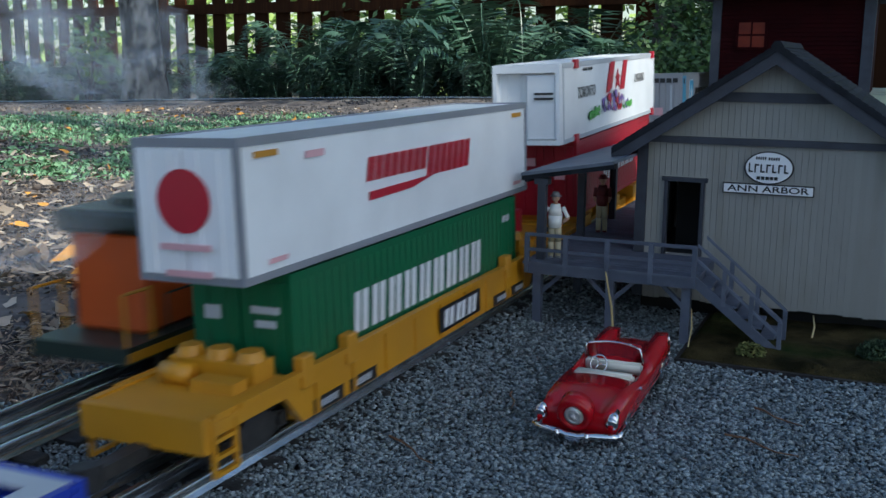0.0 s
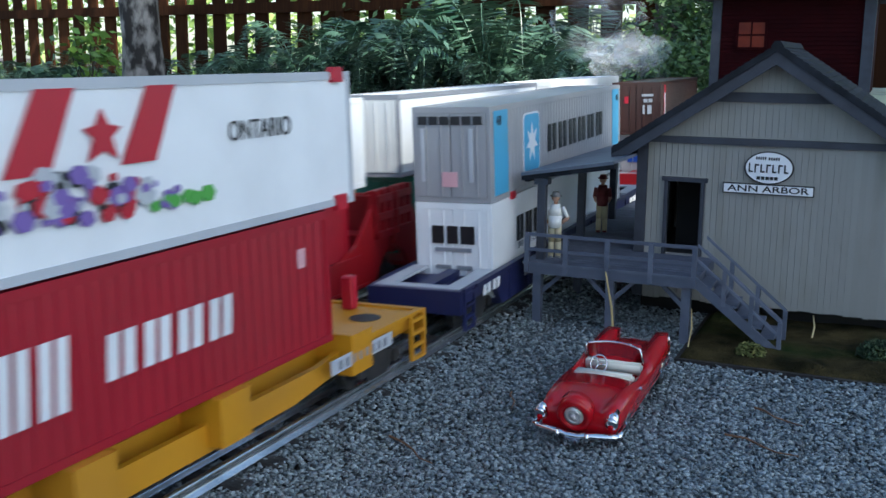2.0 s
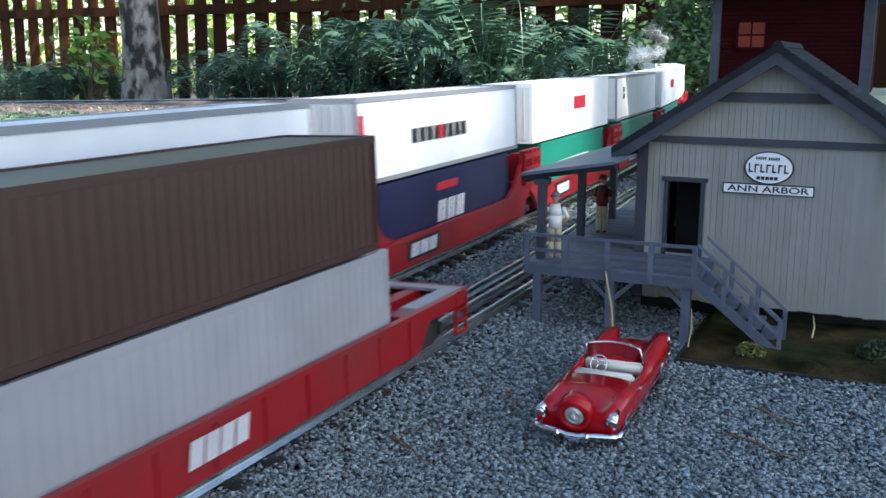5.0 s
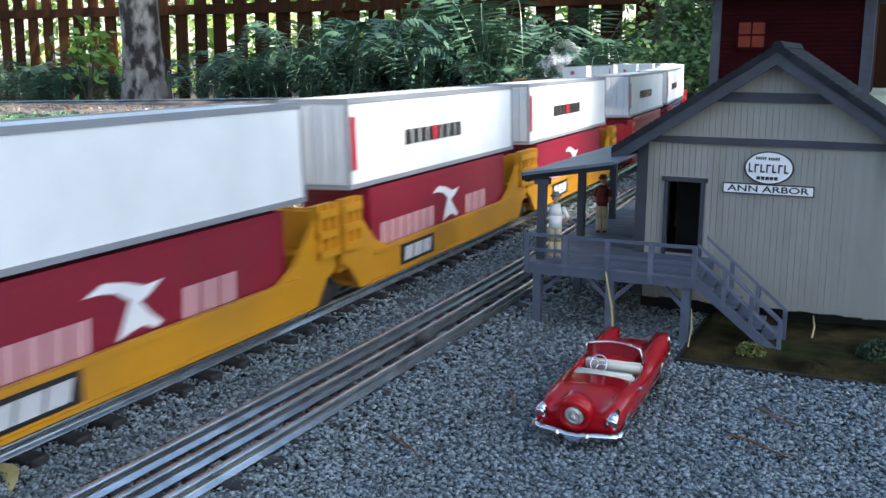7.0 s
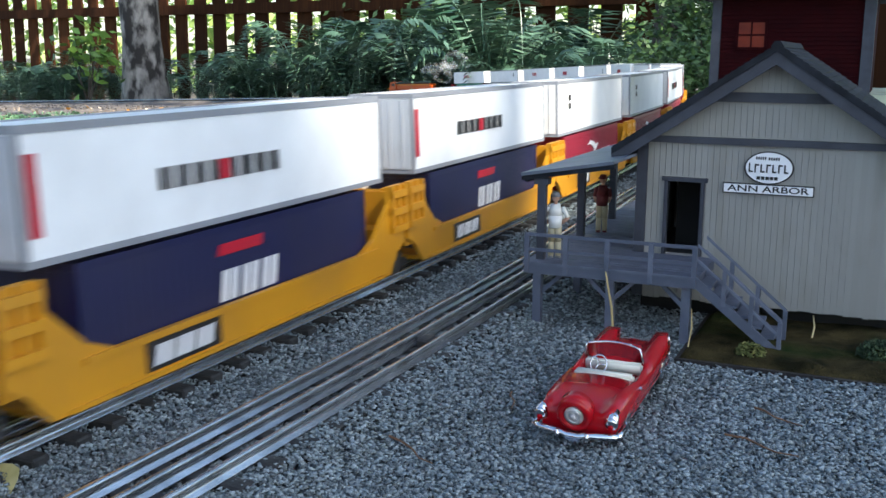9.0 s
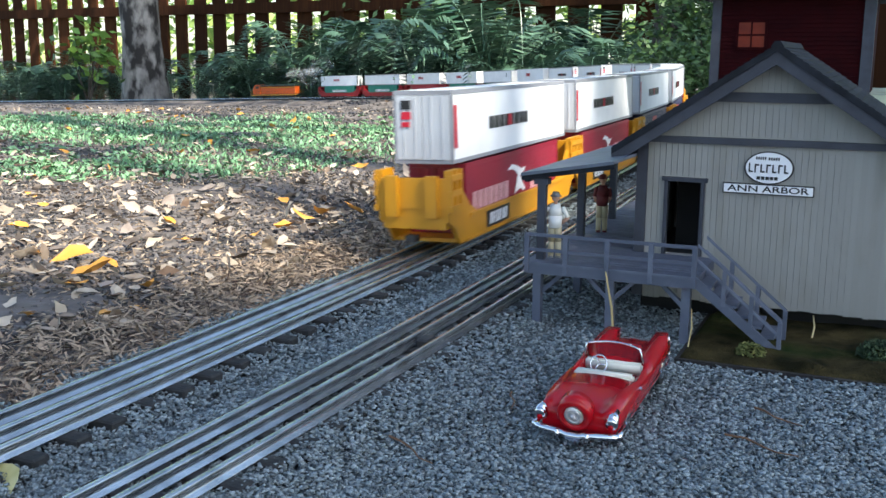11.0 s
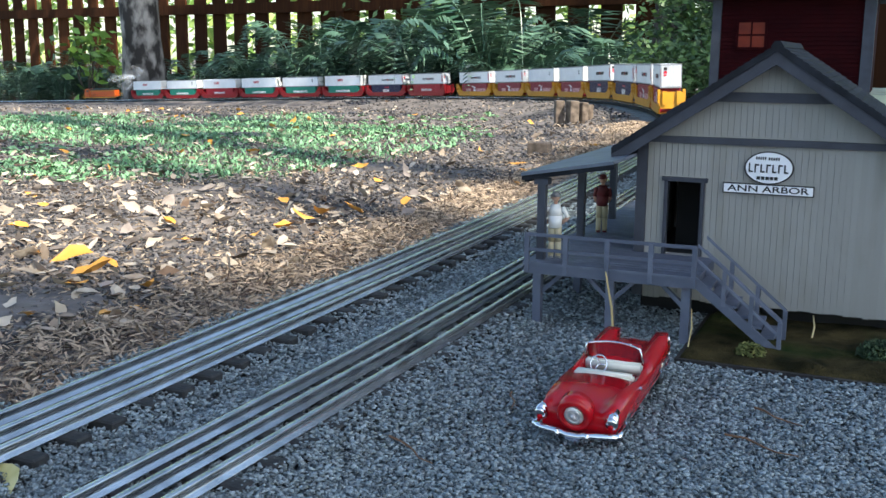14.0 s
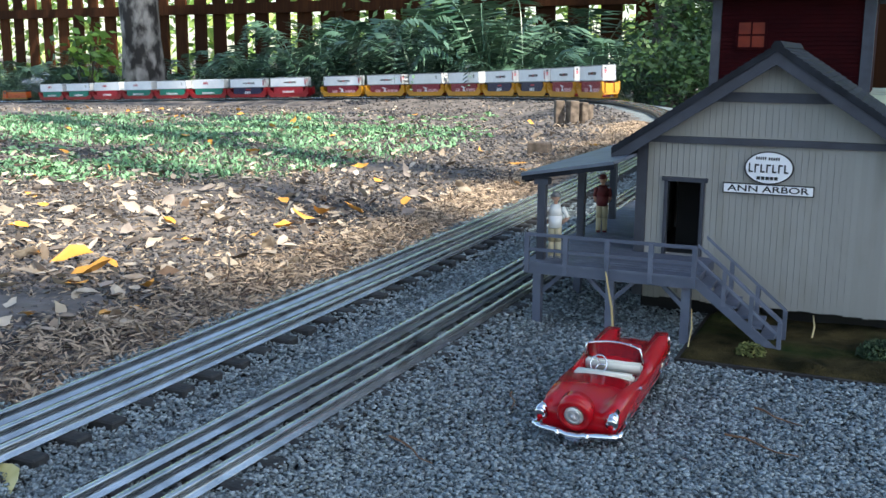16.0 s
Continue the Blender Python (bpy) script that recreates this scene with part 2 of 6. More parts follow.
def raw_mesh(name, verts, faces, mats, index=None, smooth=False):
    """A mesh out of numpy arrays: verts (n, 3), faces (m, k)."""
    me = bpy.data.meshes.new(name)
    k = faces.shape[1]
    me.vertices.add(len(verts))
    me.vertices.foreach_set("co", verts.astype(np.float32).ravel())
    me.loops.add(faces.size)
    me.loops.foreach_set("vertex_index", faces.astype(np.int32).ravel())
    me.polygons.add(len(faces))
    me.polygons.foreach_set("loop_start", (np.arange(len(faces)) * k).astype(np.int32))
    for m in (mats if isinstance(mats, (list, tuple)) else [mats]):
        me.materials.append(m)
    if index is not None:
        me.polygons.foreach_set("material_index", index.astype(np.int32))
    if smooth:
        me.polygons.foreach_set("use_smooth", np.ones(len(faces), bool))
    me.update(calc_edges=True)
    return me


# ---- the two lines of track ----
RAIL_Z = 0.015
STEP = 0.02


def line(knots, bends, x0, y0, heading, length):
    s = np.arange(0, length, STEP)
    th = heading + np.cumsum(np.interp(s, knots, bends)) * STEP
    return s, x0 + np.cumsum(np.sin(th)) * STEP, y0 + np.cumsum(np.cos(th)) * STEP, th


FAR = line(np.arange(14.0), [-0.003, -0.052, -0.202, -0.254, -0.198, -0.306, -0.356, -0.046, 0.055, 0.033, 0.019, 0.01, 0.004, 0.0],
           -0.364 + 0.4505 * 0.2, 0.2, math.atan(0.4505), 13)
FAR_Z = ([0, 1.5, 2.5, 3.5, 4.5, 6, 8, 11, 14], [0.0, 0.005, 0.012, 0.002, -0.029, -0.085, -0.161, -0.279, -0.397])
NEAR = line([0, 0.5, 1, 1.5, 2, 3, 5], [0.0397, -0.0819, -0.0612, -0.0572, -0.0525, -0.0498, -0.0484], -0.1787, 0.2, 0.4384, 5)
NEAR_Z = ([0, 0.35, 0.6, 0.9, 1.2, 1.6, 5], [0.0, 0.0, 0.0024, 0.0115, 0.0118, 0.004, 0.0])


def on_line(track, heights, s):
    """Place (rail top) and heading at s along a track, straight before its start."""
    ss, xs, ys, th = track
    h = float(np.interp(s, ss, th))
    x, y = float(np.interp(s, ss, xs)), float(np.interp(s, ss, ys))
    if s < 0:
        x, y = x + s * math.sin(h), y + s * math.cos(h)
    return x, y, RAIL_Z + float(np.interp(s, *heights)), h


def on_track(track, heights, s, wheelbase):
    """The pose of a car whose middle is at s; +y points along the line."""
    a, b = on_line(track, heights, s - wheelbase / 2), on_line(track, heights, s + wheelbase / 2)
    d = Vector((b[0] - a[0], b[1] - a[1], b[2] - a[2]))
    c = Vector(((a[0] + b[0]) / 2, (a[1] + b[1]) / 2, (a[2] + b[2]) / 2))
    return Matrix.Translation(c) @ Euler((math.asin(d.z / d.length), 0, -math.atan2(d.x, d.y))).to_matrix().to_4x4()


FARX, FARY = FAR[1], FAR[2]
FARZ = np.interp(FAR[0], *FAR_Z)
NEARX, NEARY = NEAR[1], NEAR[2]
NEARZ = np.interp(NEAR[0], *NEAR_Z)


def ground_z(x, y):
    """Height of the ground, flat round the station, falling away over the lawn, raised under the far track."""
    x, y = np.asarray(x, float), np.asarray(y, float)
    base = np.interp(y, [1.0, 2.5, 4.0, 5.8, 8.0, 10.0, 14.0], [0.0, -0.03, -0.07, -0.13, -0.245, -0.33, -0.4])
    best = np.full(np.broadcast(x, y).shape, 1e9)
    bed = np.zeros_like(best)
    for i in range(0, len(FARX), 8):
        d = (x - FARX[i]) ** 2 + (y - FARY[i]) ** 2
        hit = d < best
        best = np.where(hit, d, best)
        bed = np.where(hit, FARZ[i], bed)
    d = np.sqrt(best)
    w = np.clip((0.55 - d) / 0.45, 0, 1)
    w = w * w * (3 - 2 * w)
    near_flat = np.clip((1.6 - y) / 0.6, 0, 1)
    z = base * (1 - w) + bed * w
    z = z * (1 - near_flat) + np.where(d < 0.5, bed * w, 0) * near_flat
    for i in range(20, 80, 4):
        q = np.clip((0.075 - np.sqrt((x - NEARX[i]) ** 2 + (y - NEARY[i]) ** 2)) / 0.035, 0, 1)
        z = np.where(q > 0, np.maximum(z, NEARZ[i] * q), z)
    return z


# ---- ground ----
def strip_heights():
    """One sheet from behind the camera to the far woods, fine near the camera."""
    xs = np.unique(np.concatenate([np.linspace(-60, -8, 14), np.linspace(-8, -1.2, 60), np.linspace(-1.2, 1.6, 141), np.linspace(1.6, 6, 40), np.linspace(6, 60, 14)]))
    ys = np.unique(np.concatenate([np.linspace(-40, -1, 12), np.linspace(-1, 1.6, 120), np.linspace(1.6, 7, 150), np.linspace(7, 14, 60), np.linspace(14, 90, 14)]))
    gx, gy = np.meshgrid(xs, ys)
    gz = ground_z(gx, gy)
    bump = np.array([noise.noise(Vector((x * 5, y * 5, 0))) for x, y in zip(gx.ravel(), gy.ravel())]).reshape(gx.shape)
    left = far_side(gx, gy)
    gz = gz + bump * np.where(left > 0.1, 0.012, 0.002) - 0.003
    verts = np.stack([gx, gy, gz], -1).reshape(-1, 3)
    nx, ny = len(xs), len(ys)
    i = (np.arange(ny - 1)[:, None] * nx + np.arange(nx - 1)[None, :]).ravel()
    faces = np.stack([i, i + 1, i + nx + 1, i + nx], 1)
    cx, cy = verts[faces].mean(1)[:, 0], verts[faces].mean(1)[:, 1]
    fs = far_side(cx, cy)
    idx = np.where(fs > 0.075, 1, 0)
    idx = np.where((cy > 9) | (cy < -1.5), 1, idx)
    return raw_mesh("ground", verts, faces, [M_GRAVELBED, M_SOIL], idx, smooth=True)


def far_side(x, y):
    """Distance to the lawn's side of the far track (positive on the lawn, inside its bend)."""
    x, y = np.asarray(x, float), np.asarray(y, float)
    best = np.full(np.broadcast(x, y).shape, 1e9)
    side = np.zeros_like(best)
    idx = list(range(0, len(FARX), 5))
    pts = [(FARX[i], FARY[i], FAR[3][i]) for i in idx]
    h = FAR[3][0]
    pts = [(FARX[0] - d * math.sin(h), FARY[0] - d * math.cos(h), h) for d in (0.4, 0.3, 0.2, 0.1)] + pts
    for px, py, th in pts:
        d = (x - px) ** 2 + (y - py) ** 2
        hit = d < best
        best = np.where(hit, d, best)
        side = np.where(hit, -((x - px) * math.cos(th) - (y - py) * math.sin(th)), side)
    return np.sign(side) * np.sqrt(best)


tagged(new("ground", strip_heights()), "grey gravel and dark garden soil", "ground", kind="structure")


# ---- track ----
def sweep(track, heights, s0, s1, ds, profile, name):
    """A rail: the profile (sideways, up) drawn along the line."""
    ss = np.arange(s0, s1, ds)
    k = len(profile)
    verts, faces = [], []
    for s in ss:
        x, y, z, h = on_line(track, heights, s)
        for a, b in profile:
            verts.append((x + a * math.cos(h), y - a * math.sin(h), z + b))
    for i in range(len(ss) - 1):
        for j in range(k):
            j2 = (j + 1) % k
            faces.append((i * k + j, i * k + j2, (i + 1) * k + j2, (i + 1) * k + j))
    return raw_mesh(name, np.array(verts), np.array(faces), M_RAIL)


def rail_profile(c):
    return [(c - 0.0030, -0.0058), (c - 0.0030, -0.0052), (c - 0.0009, -0.0046), (c - 0.0009, -0.0020), (c - 0.0015, -0.0015), (c - 0.0013, -0.0002), (c - 0.0008, 0.0),
            (c + 0.0008, 0.0), (c + 0.0013, -0.0002), (c + 0.0015, -0.0015), (c + 0.0009, -0.0020), (c + 0.0009, -0.0046), (c + 0.0030, -0.0052), (c + 0.0030, -0.0058)]


def build_track(track, heights, s0, s1, label):
    top = new("railway_track")
    tagged(top, label, "track", "model railway tracks", kind="structure")
    for c in (-0.0159, 0.0, 0.0159):
        ob = new("rail", sweep(track, heights, s0, s1, 0.04, rail_profile(c), "rail"))
        ob.parent = top
    bm = bmesh.new()
    box(bm, -0.0285, 0.0285, -0.0048, 0.0048, -0.0145, -0.0058)
    bevel(bm, 0.0008)
    tie = finish("tie", bm, M_TIE)
    rng = random.Random(3)
    s, n = s0, 0
    rest_v, rest_f = [], []
    base_v = np.array([v.co for v in tie.vertices])
    while s < s1:
        x, y, z, h = on_line(track, heights, s)
        m = Matrix.Translation((x + rng.uniform(-0.0008, 0.0008), y, z)) @ Euler((0, 0, -h + rng.uniform(-0.03, 0.03))).to_matrix().to_4x4()
        if n < 150:
            ob = new("tie", tie)
            ob.parent = top
            ob.matrix_basis = m
        else:
            mm = np.array(m)
            off = len(rest_v) * 8
            c = np.array([(a, b, d) for d in (-0.0145, -0.0058) for b in (-0.0048, 0.0048) for a in (-0.0285, 0.0285)])
            rest_v.append(c @ mm[:3, :3].T + mm[:3, 3])
            rest_f.append(np.array([(0, 2, 3, 1), (4, 5, 7, 6), (0, 1, 5, 4), (2, 6, 7, 3), (0, 4, 6, 2), (1, 3, 7, 5)]) + off)
        s += 0.0235
        n += 1
    if rest_v:
        ob = new("ties_beyond", raw_mesh("ties_beyond", np.concatenate(rest_v), np.concatenate(rest_f), M_TIE))
        ob.parent = top
        ob["kind"] = "stuff"
    return top


build_track(FAR, FAR_Z, -0.4, 12.5, "three-rail model track curving round the lawn on black ties")
build_track(NEAR, NEAR_Z, -0.4, 3.2, "three-rail model track in gravel beside the station")

# ---- moving stock ----
FAR_SPEED, FAR_TAIL = 0.594, 3.645
UNIT = 0.3635
MOVES = []
M_TTX = M_BLACK


def far_s(t, s_end):
    return s_end + FAR_SPEED * (t - 16.0) + float(np.interp(t, [0.0, 6.5, 9.0, 11.5, 16.0], [0.06, 0.0, 0.0, -0.03, -0.01]))


def near_s(t, s_start):
    u = min(t, 2.6)
    return s_start - (0.3233 * u - 0.0083 * u * u) - 0.282 * (t - u) - 0.03 * max(0.0, t - 4.0)


def blocks(bm, word_w, height, count, y_mid, z_mid, x, slant=0.0, gap=0.25, mi=0, side=1, stroke=None):
    """Lettering drawn as plain blocks on a side wall: count blocks over word_w."""
    step = word_w / count
    for i in range(count):
        y0 = y_mid + side * (-word_w / 2 + i * step + step * gap / 2)
        y1 = y_mid + side * (-word_w / 2 + (i + 1) * step - step * gap / 2)
        z0, z1 = z_mid - height / 2, z_mid + height / 2
        rects = [(0, 1, 0, 1)] if count == 1 else [(0, 0.38, 0, 1), (0.56, 0.94, 0, 1)]
        for a, b, c, d in rects:
            q = [(a, c), (b, c), (b, d), (a, d)]
            prism(bm, [(y0 + (y1 - y0) * p + side * slant * height * (r - 0.5), z0 + (z1 - z0) * r) for p, r in q], "x", x, x + 0.0003, mi)


def container(name, length, height, mat, z0, label, rib=True, end_mat=None, trim=None, group="freight containers", top_trim=None):
    """A box container: corrugated walls in a frame of posts and rails, doors with bars on the ends."""
    top = new(name)
    tagged(top, label, "container", group)
    w = 0.0254
    bm = bmesh.new()
    if rib:
        n = int(length / 0.0062)
        edge = []
        for i in range(1, n):
            y = -length / 2 + i * length / n
            edge += [(w - 0.0007, y - 0.0022), (w - 0.0003, y - 0.0014), (w - 0.0003, y + 0.0014), (w - 0.0007, y + 0.0022)]
        e = length / 2 - 0.0006
        prism(bm, [(w - 0.0007, -e)] + edge + [(w - 0.0007, e), (-w + 0.0007, e)] + [(-x, y) for x, y in edge[::-1]] + [(-w + 0.0007, -e)], "z", z0 + 0.0006, z0 + height - 0.0008)
    else:
        box(bm, -w + 0.0006, w - 0.0006, -length / 2 + 0.0006, length / 2 - 0.0006, z0 + 0.0006, z0 + height - 0.0008)
    part("shell", bm, mat, top)
    bm = bmesh.new()
    for sx in (-1, 1):
        a, b = sorted((sx * (w - 0.0022), sx * w))
        box(bm, a, b, -length / 2, length / 2, z0, z0 + 0.003)
        box(bm, a, b, -length / 2, length / 2, z0 + height - 0.0035, z0 + height)
        for sy in (-1, 1):
            c, d = sorted((sy * (length / 2 - 0.0025), sy * length / 2))
            box(bm, a, b, c, d, z0 + 0.003, z0 + height - 0.0035)
    for sy in (-1, 1):
        c, d = sorted((sy * (length / 2 - 0.0022), sy * length / 2))
        box(bm, -w + 0.0022, w - 0.0022, c, d, z0, z0 + 0.003)
        box(bm, -w + 0.0022, w - 0.0022, c, d, z0 + height - 0.0035, z0 + height)
    part("frame", bm, trim or mat, top)
    for sy in (-1, 1):
        for sx in (-1, 1):
            bm = bmesh.new()
            c, d = sorted((sy * (length / 2 - 0.0003), sy * (length / 2 + 0.0006)))
            a, b = sorted((sx * 0.0006, sx * (w - 0.0026)))
            box(bm, a, b, c, d, z0 + 0.0034, z0 + height - 0.004)
            for q in (0.30, 0.74):
                xx = a + (b - a) * q
                tube(bm, (xx, sy * (length / 2 + 0.0009), z0 + 0.004), (xx, sy * (length / 2 + 0.0009), z0 + height - 0.005), 0.0005, n=6)
            part("door", bm, end_mat or mat, top)
    return top


def wheelset(bm, y):
    for sx in (-1, 1):
        tube(bm, (sx * 0.0135, y, 0.0088), (sx * 0.0175, y, 0.0088), 0.0088, n=16)
        tube(bm, (sx * 0.0175, y, 0.0088), (sx * 0.0185, y, 0.0088), 0.005, n=10)
    tube(bm, (-0.0135, y, 0.0088), (0.0135, y, 0.0088), 0.0018, n=6)


def truck(parent, y):
    bm = bmesh.new()
    for sx in (-1, 1):
        prism(bm, [(y - 0.021, 0.006), (y - 0.021, 0.011), (y - 0.010, 0.013), (y - 0.007, 0.0165), (y + 0.007, 0.0165), (y + 0.010, 0.013), (y + 0.021, 0.011), (y + 0.021, 0.006),
                   (y + 0.012, 0.006), (y + 0.008, 0.002), (y - 0.008, 0.002), (y - 0.012, 0.006)], "x", sx * 0.0195, sx * 0.0225)
        for k in (-1, 1):
            tube(bm, (sx * 0.0225, y + k * 0.0165, 0.0085), (sx * 0.0238, y + k * 0.0165, 0.0085), 0.0032, n=10)
    box(bm, -0.0195, 0.0195, y - 0.005, y + 0.005, 0.008, 0.015)
    t = part("truck", bm, M_BLACKMETAL, parent)
    for k in (-1, 1):
        bm = bmesh.new()
        wheelset(bm, y + k * 0.0165)
        part("wheelset", bm, M_BLACKMETAL, t)


def articulated_unit(mat, label, name="well_car"):
    """A unit of a jointed well car: low side sills that climb to ribbed end bulkheads."""
    top = new(name)
    tagged(top, label, "rail car", "well cars of the long train")
    h = UNIT / 2
    for sx in (-1, 1):
        bm = bmesh.new()
        x0, x1 = sorted((sx * 0.0268, sx * 0.0300))
        prism(bm, [(-h + 0.030, 0.006), (h - 0.030, 0.006), (h - 0.018, 0.020), (h - 0.007, 0.026), (h - 0.007, 0.066), (h - 0.028, 0.066), (h - 0.030, 0.054), (h - 0.052, 0.034), (h - 0.070, 0.027),
                   (-h + 0.070, 0.027), (-h + 0.052, 0.034), (-h + 0.030, 0.054), (-h + 0.028, 0.066), (-h + 0.007, 0.066), (-h + 0.007, 0.026), (-h + 0.018, 0.020)], "x", x0, x1)
        box(bm, sx * 0.0300 if sx > 0 else -0.0316, 0.0316 if sx > 0 else -0.0300, -h + 0.05, h - 0.05, 0.0245, 0.0275)
        box(bm, sx * 0.0300 if sx > 0 else -0.0312, 0.0312 if sx > 0 else -0.0300, -h + 0.04, h - 0.04, 0.006, 0.008)
        side = part("side_sill", bm, mat, top)
        for e in (-1, 1):
            for i in range(3):
                bm = bmesh.new()
                z = 0.034 + i * 0.012
                ya, yb = sorted((e * (h - 0.029), e * (h - 0.006)))
                box(bm, min(sx * 0.0300, sx * 0.0335), max(sx * 0.0300, sx * 0.0335), ya, yb, z, z + 0.0045)
                part("bulkhead_rib", bm, mat, side)
            for y in (h - 0.0275, h - 0.0180, h - 0.0085):
                bm = bmesh.new()
                box(bm, min(sx * 0.0300, sx * 0.0330), max(sx * 0.0300, sx * 0.0330), e * y - 0.0015, e * y + 0.0015, 0.0346, 0.066)
                part("bulkhead_web", bm, mat, side)
    for e in (-1, 1):
        bm = bmesh.new()
        ya, yb = sorted((e * (h - 0.028), e * (h - 0.008)))
        box(bm, -0.0268, 0.0268, ya, yb, 0.020, 0.036)
        bulk = part("end_bulkhead", bm, mat, top)
        bm = bmesh.new()
        box(bm, -0.0268, 0.0268, min(e * (h - 0.010), e * (h - 0.007)), max(e * (h - 0.010), e * (h - 0.007)), 0.036, 0.060)
        part("bulkhead_plate", bm, mat, bulk)
        for sx in (-1, 1):
            bm = bmesh.new()
            box(bm, min(sx * 0.012, sx * 0.022), max(sx * 0.012, sx * 0.022), min(e * (h - 0.007), e * (h - 0.002)), max(e * (h - 0.007), e * (h - 0.002)), 0.030, 0.062)
            part("bulkhead_pad", bm, mat, bulk)
        bm = bmesh.new()
        box(bm, -0.004, 0.004, min(e * (h - 0.008), e * (h + 0.001)), max(e * (h - 0.008), e * (h + 0.001)), 0.011, 0.016)
        part("coupler", bm, M_BLACKMETAL, top)
    bm = bmesh.new()
    box(bm, -0.0268, 0.0268, -h + 0.032, h - 0.032, 0.006, 0.009)
    part("well_floor", bm, mat, top)
    truck(top, h - 0.012)
    bm = bmesh.new()
    box(bm, 0.0301, 0.0305, -0.066 - 0.028, -0.066 + 0.028, 0.0095, 0.0235)
    plate = part("reporting_plate", bm, M_BLACK, top, "black plate with white block lettering")
    bm = bmesh.new()
    blocks(bm, 0.046, 0.0095, 3, -0.066, 0.0165, 0.0306, 0.3, 0.2)
    part("plate_lettering", bm, M_PRINTWHITE, plate)
    return top


def single_well(mat, length, label, deck_mat=None, spine=False, blocks_at=(), words=()):
    """A stand-alone container car with a deck over each truck."""
    top = new("container_car")
    tagged(top, label, "rail car", "container cars of the short train")
    h = length / 2
    well = h - 0.062
    for sx in (-1, 1):
        bm = bmesh.new()
        x0, x1 = sorted((sx * 0.0268, sx * 0.0298)) if not spine else sorted((sx * 0.0195, sx * 0.0225))
        if spine:
            pts = [(-h + 0.006, 0.0175), (-well, 0.0165), (-well + 0.05, 0.0105), (well - 0.05, 0.0105), (well, 0.0165), (h - 0.006, 0.0175), (h - 0.006, 0.0255), (well, 0.0255), (well - 0.03, 0.0215), (-well + 0.03, 0.0215), (-well, 0.0255), (-h + 0.006, 0.0255)]
        else:
            pts = [(-h + 0.006, 0.0195), (-well - 0.012, 0.0195), (-well, 0.006), (well, 0.006), (well + 0.012, 0.0195), (h - 0.006, 0.0195), (h - 0.006, 0.0275), (-h + 0.006, 0.0275)]
        prism(bm, pts, "x", x0, x1)
        if not spine:
            box(bm, min(sx * 0.0298, sx * 0.0312), max(sx * 0.0298, sx * 0.0312), -h + 0.02, h - 0.02, 0.0255, 0.0278)
        side = part("side_sill", bm, mat, top)
        n = 9
        for i in range(0 if spine else n):
            bm = bmesh.new()
            y = -well * 0.92 + i * well * 1.84 / (n - 1)
            box(bm, min(sx * 0.0298, sx * 0.0308), max(sx * 0.0298, sx * 0.0308), y - 0.0012, y + 0.0012, 0.0065, 0.0165 if spine else 0.0255)
            part("sill_rib", bm, mat, side)
        for e in (-1, 1):
            for i in range(4):
                bm = bmesh.new()
                z = 0.004 + i * 0.0065
                box(bm, min(sx * 0.0285, sx * 0.0305), max(sx * 0.0285, sx * 0.0305), min(e * (h - 0.0053), e * (h - 0.0167)), max(e * (h - 0.0053), e * (h - 0.0167)), z, z + 0.0015)
                part("rung", bm, mat, side)
            for y in (h - 0.0045, h - 0.0175):
                bm = bmesh.new()
                box(bm, min(sx * 0.0285, sx * 0.0305), max(sx * 0.0285, sx * 0.0305), e * y - 0.0008, e * y + 0.0008, 0.004, 0.0265)
                part("ladder_rail", bm, mat, side)
    for e in (-1, 1):
        bm = bmesh.new()
        ya, yb = sorted((e * (well + 0.004), e * (h - 0.004)))
        if deck_mat is None:
            box(bm, -0.0268, 0.0268, ya, yb, 0.0225, 0.0265)
            part("end_deck", bm, mat, top)
            if spine:
                # flat black disc paints the shade of an open recess
                bm = bmesh.new()
                tube(bm, (0.008, e * (well + 0.036), 0.0264), (0.008, e * (well + 0.036), 0.0268), 0.008, n=20)
                part("recess_shade_disc", bm, M_BLACKMETAL, top, "dark disc on the deck in place of a shaded recess")
                bm = bmesh.new()
                box(bm, -0.013, -0.006, e * (h - 0.011) - 0.003, e * (h - 0.011) + 0.003, 0.0265, 0.0440)
                bevel(bm, 0.0008)
                part("end_marker", bm, M_PRINTRED, top, "red upright marker on the deck")
                for k in (-1, 1):
                    bm = bmesh.new()
                    box(bm, min(k * 0.0252, k * 0.0286), max(k * 0.0252, k * 0.0286), ya, yb, 0.0265, 0.0280)
                    part("deck_edge", bm, mat, top)
                bm = bmesh.new()
                box(bm, 0.0287, 0.0292, min(e * (well - 0.03), e * (well + 0.025)), max(e * (well - 0.03), e * (well + 0.025)), 0.0180, 0.0245)
                strip = part("label_strip", bm, M_LIGHTGREY, top, "pale grey strip with dark bars")
                bm = bmesh.new()
                blocks(bm, 0.046, 0.0040, 8, e * (well - 0.0025), 0.0212, 0.0293, 0.0, 0.5)
                part("strip_bars", bm, M_GREYTRIM, strip)
            if not spine:
                bm = bmesh.new()
                box(bm, 0.0005, 0.021, min(e * (well + 0.024), e * (well + 0.034)), max(e * (well + 0.024), e * (well + 0.034)), 0.0265, 0.0310)
                part("valve_box", bm, mat, top)
                bm = bmesh.new()
                tube(bm, (-0.018, e * (well + 0.027), 0.0305), (-0.004, e * (well + 0.027), 0.0305), 0.0045, n=14)
                part("air_reservoir", bm, mat, top, smooth=True)
            bm = bmesh.new()
            box(bm, -0.021, 0.021, min(e * (well + 0.006), e * (well + 0.020)), max(e * (well + 0.006), e * (well + 0.020)), 0.0265, 0.0275 if spine else 0.0345)
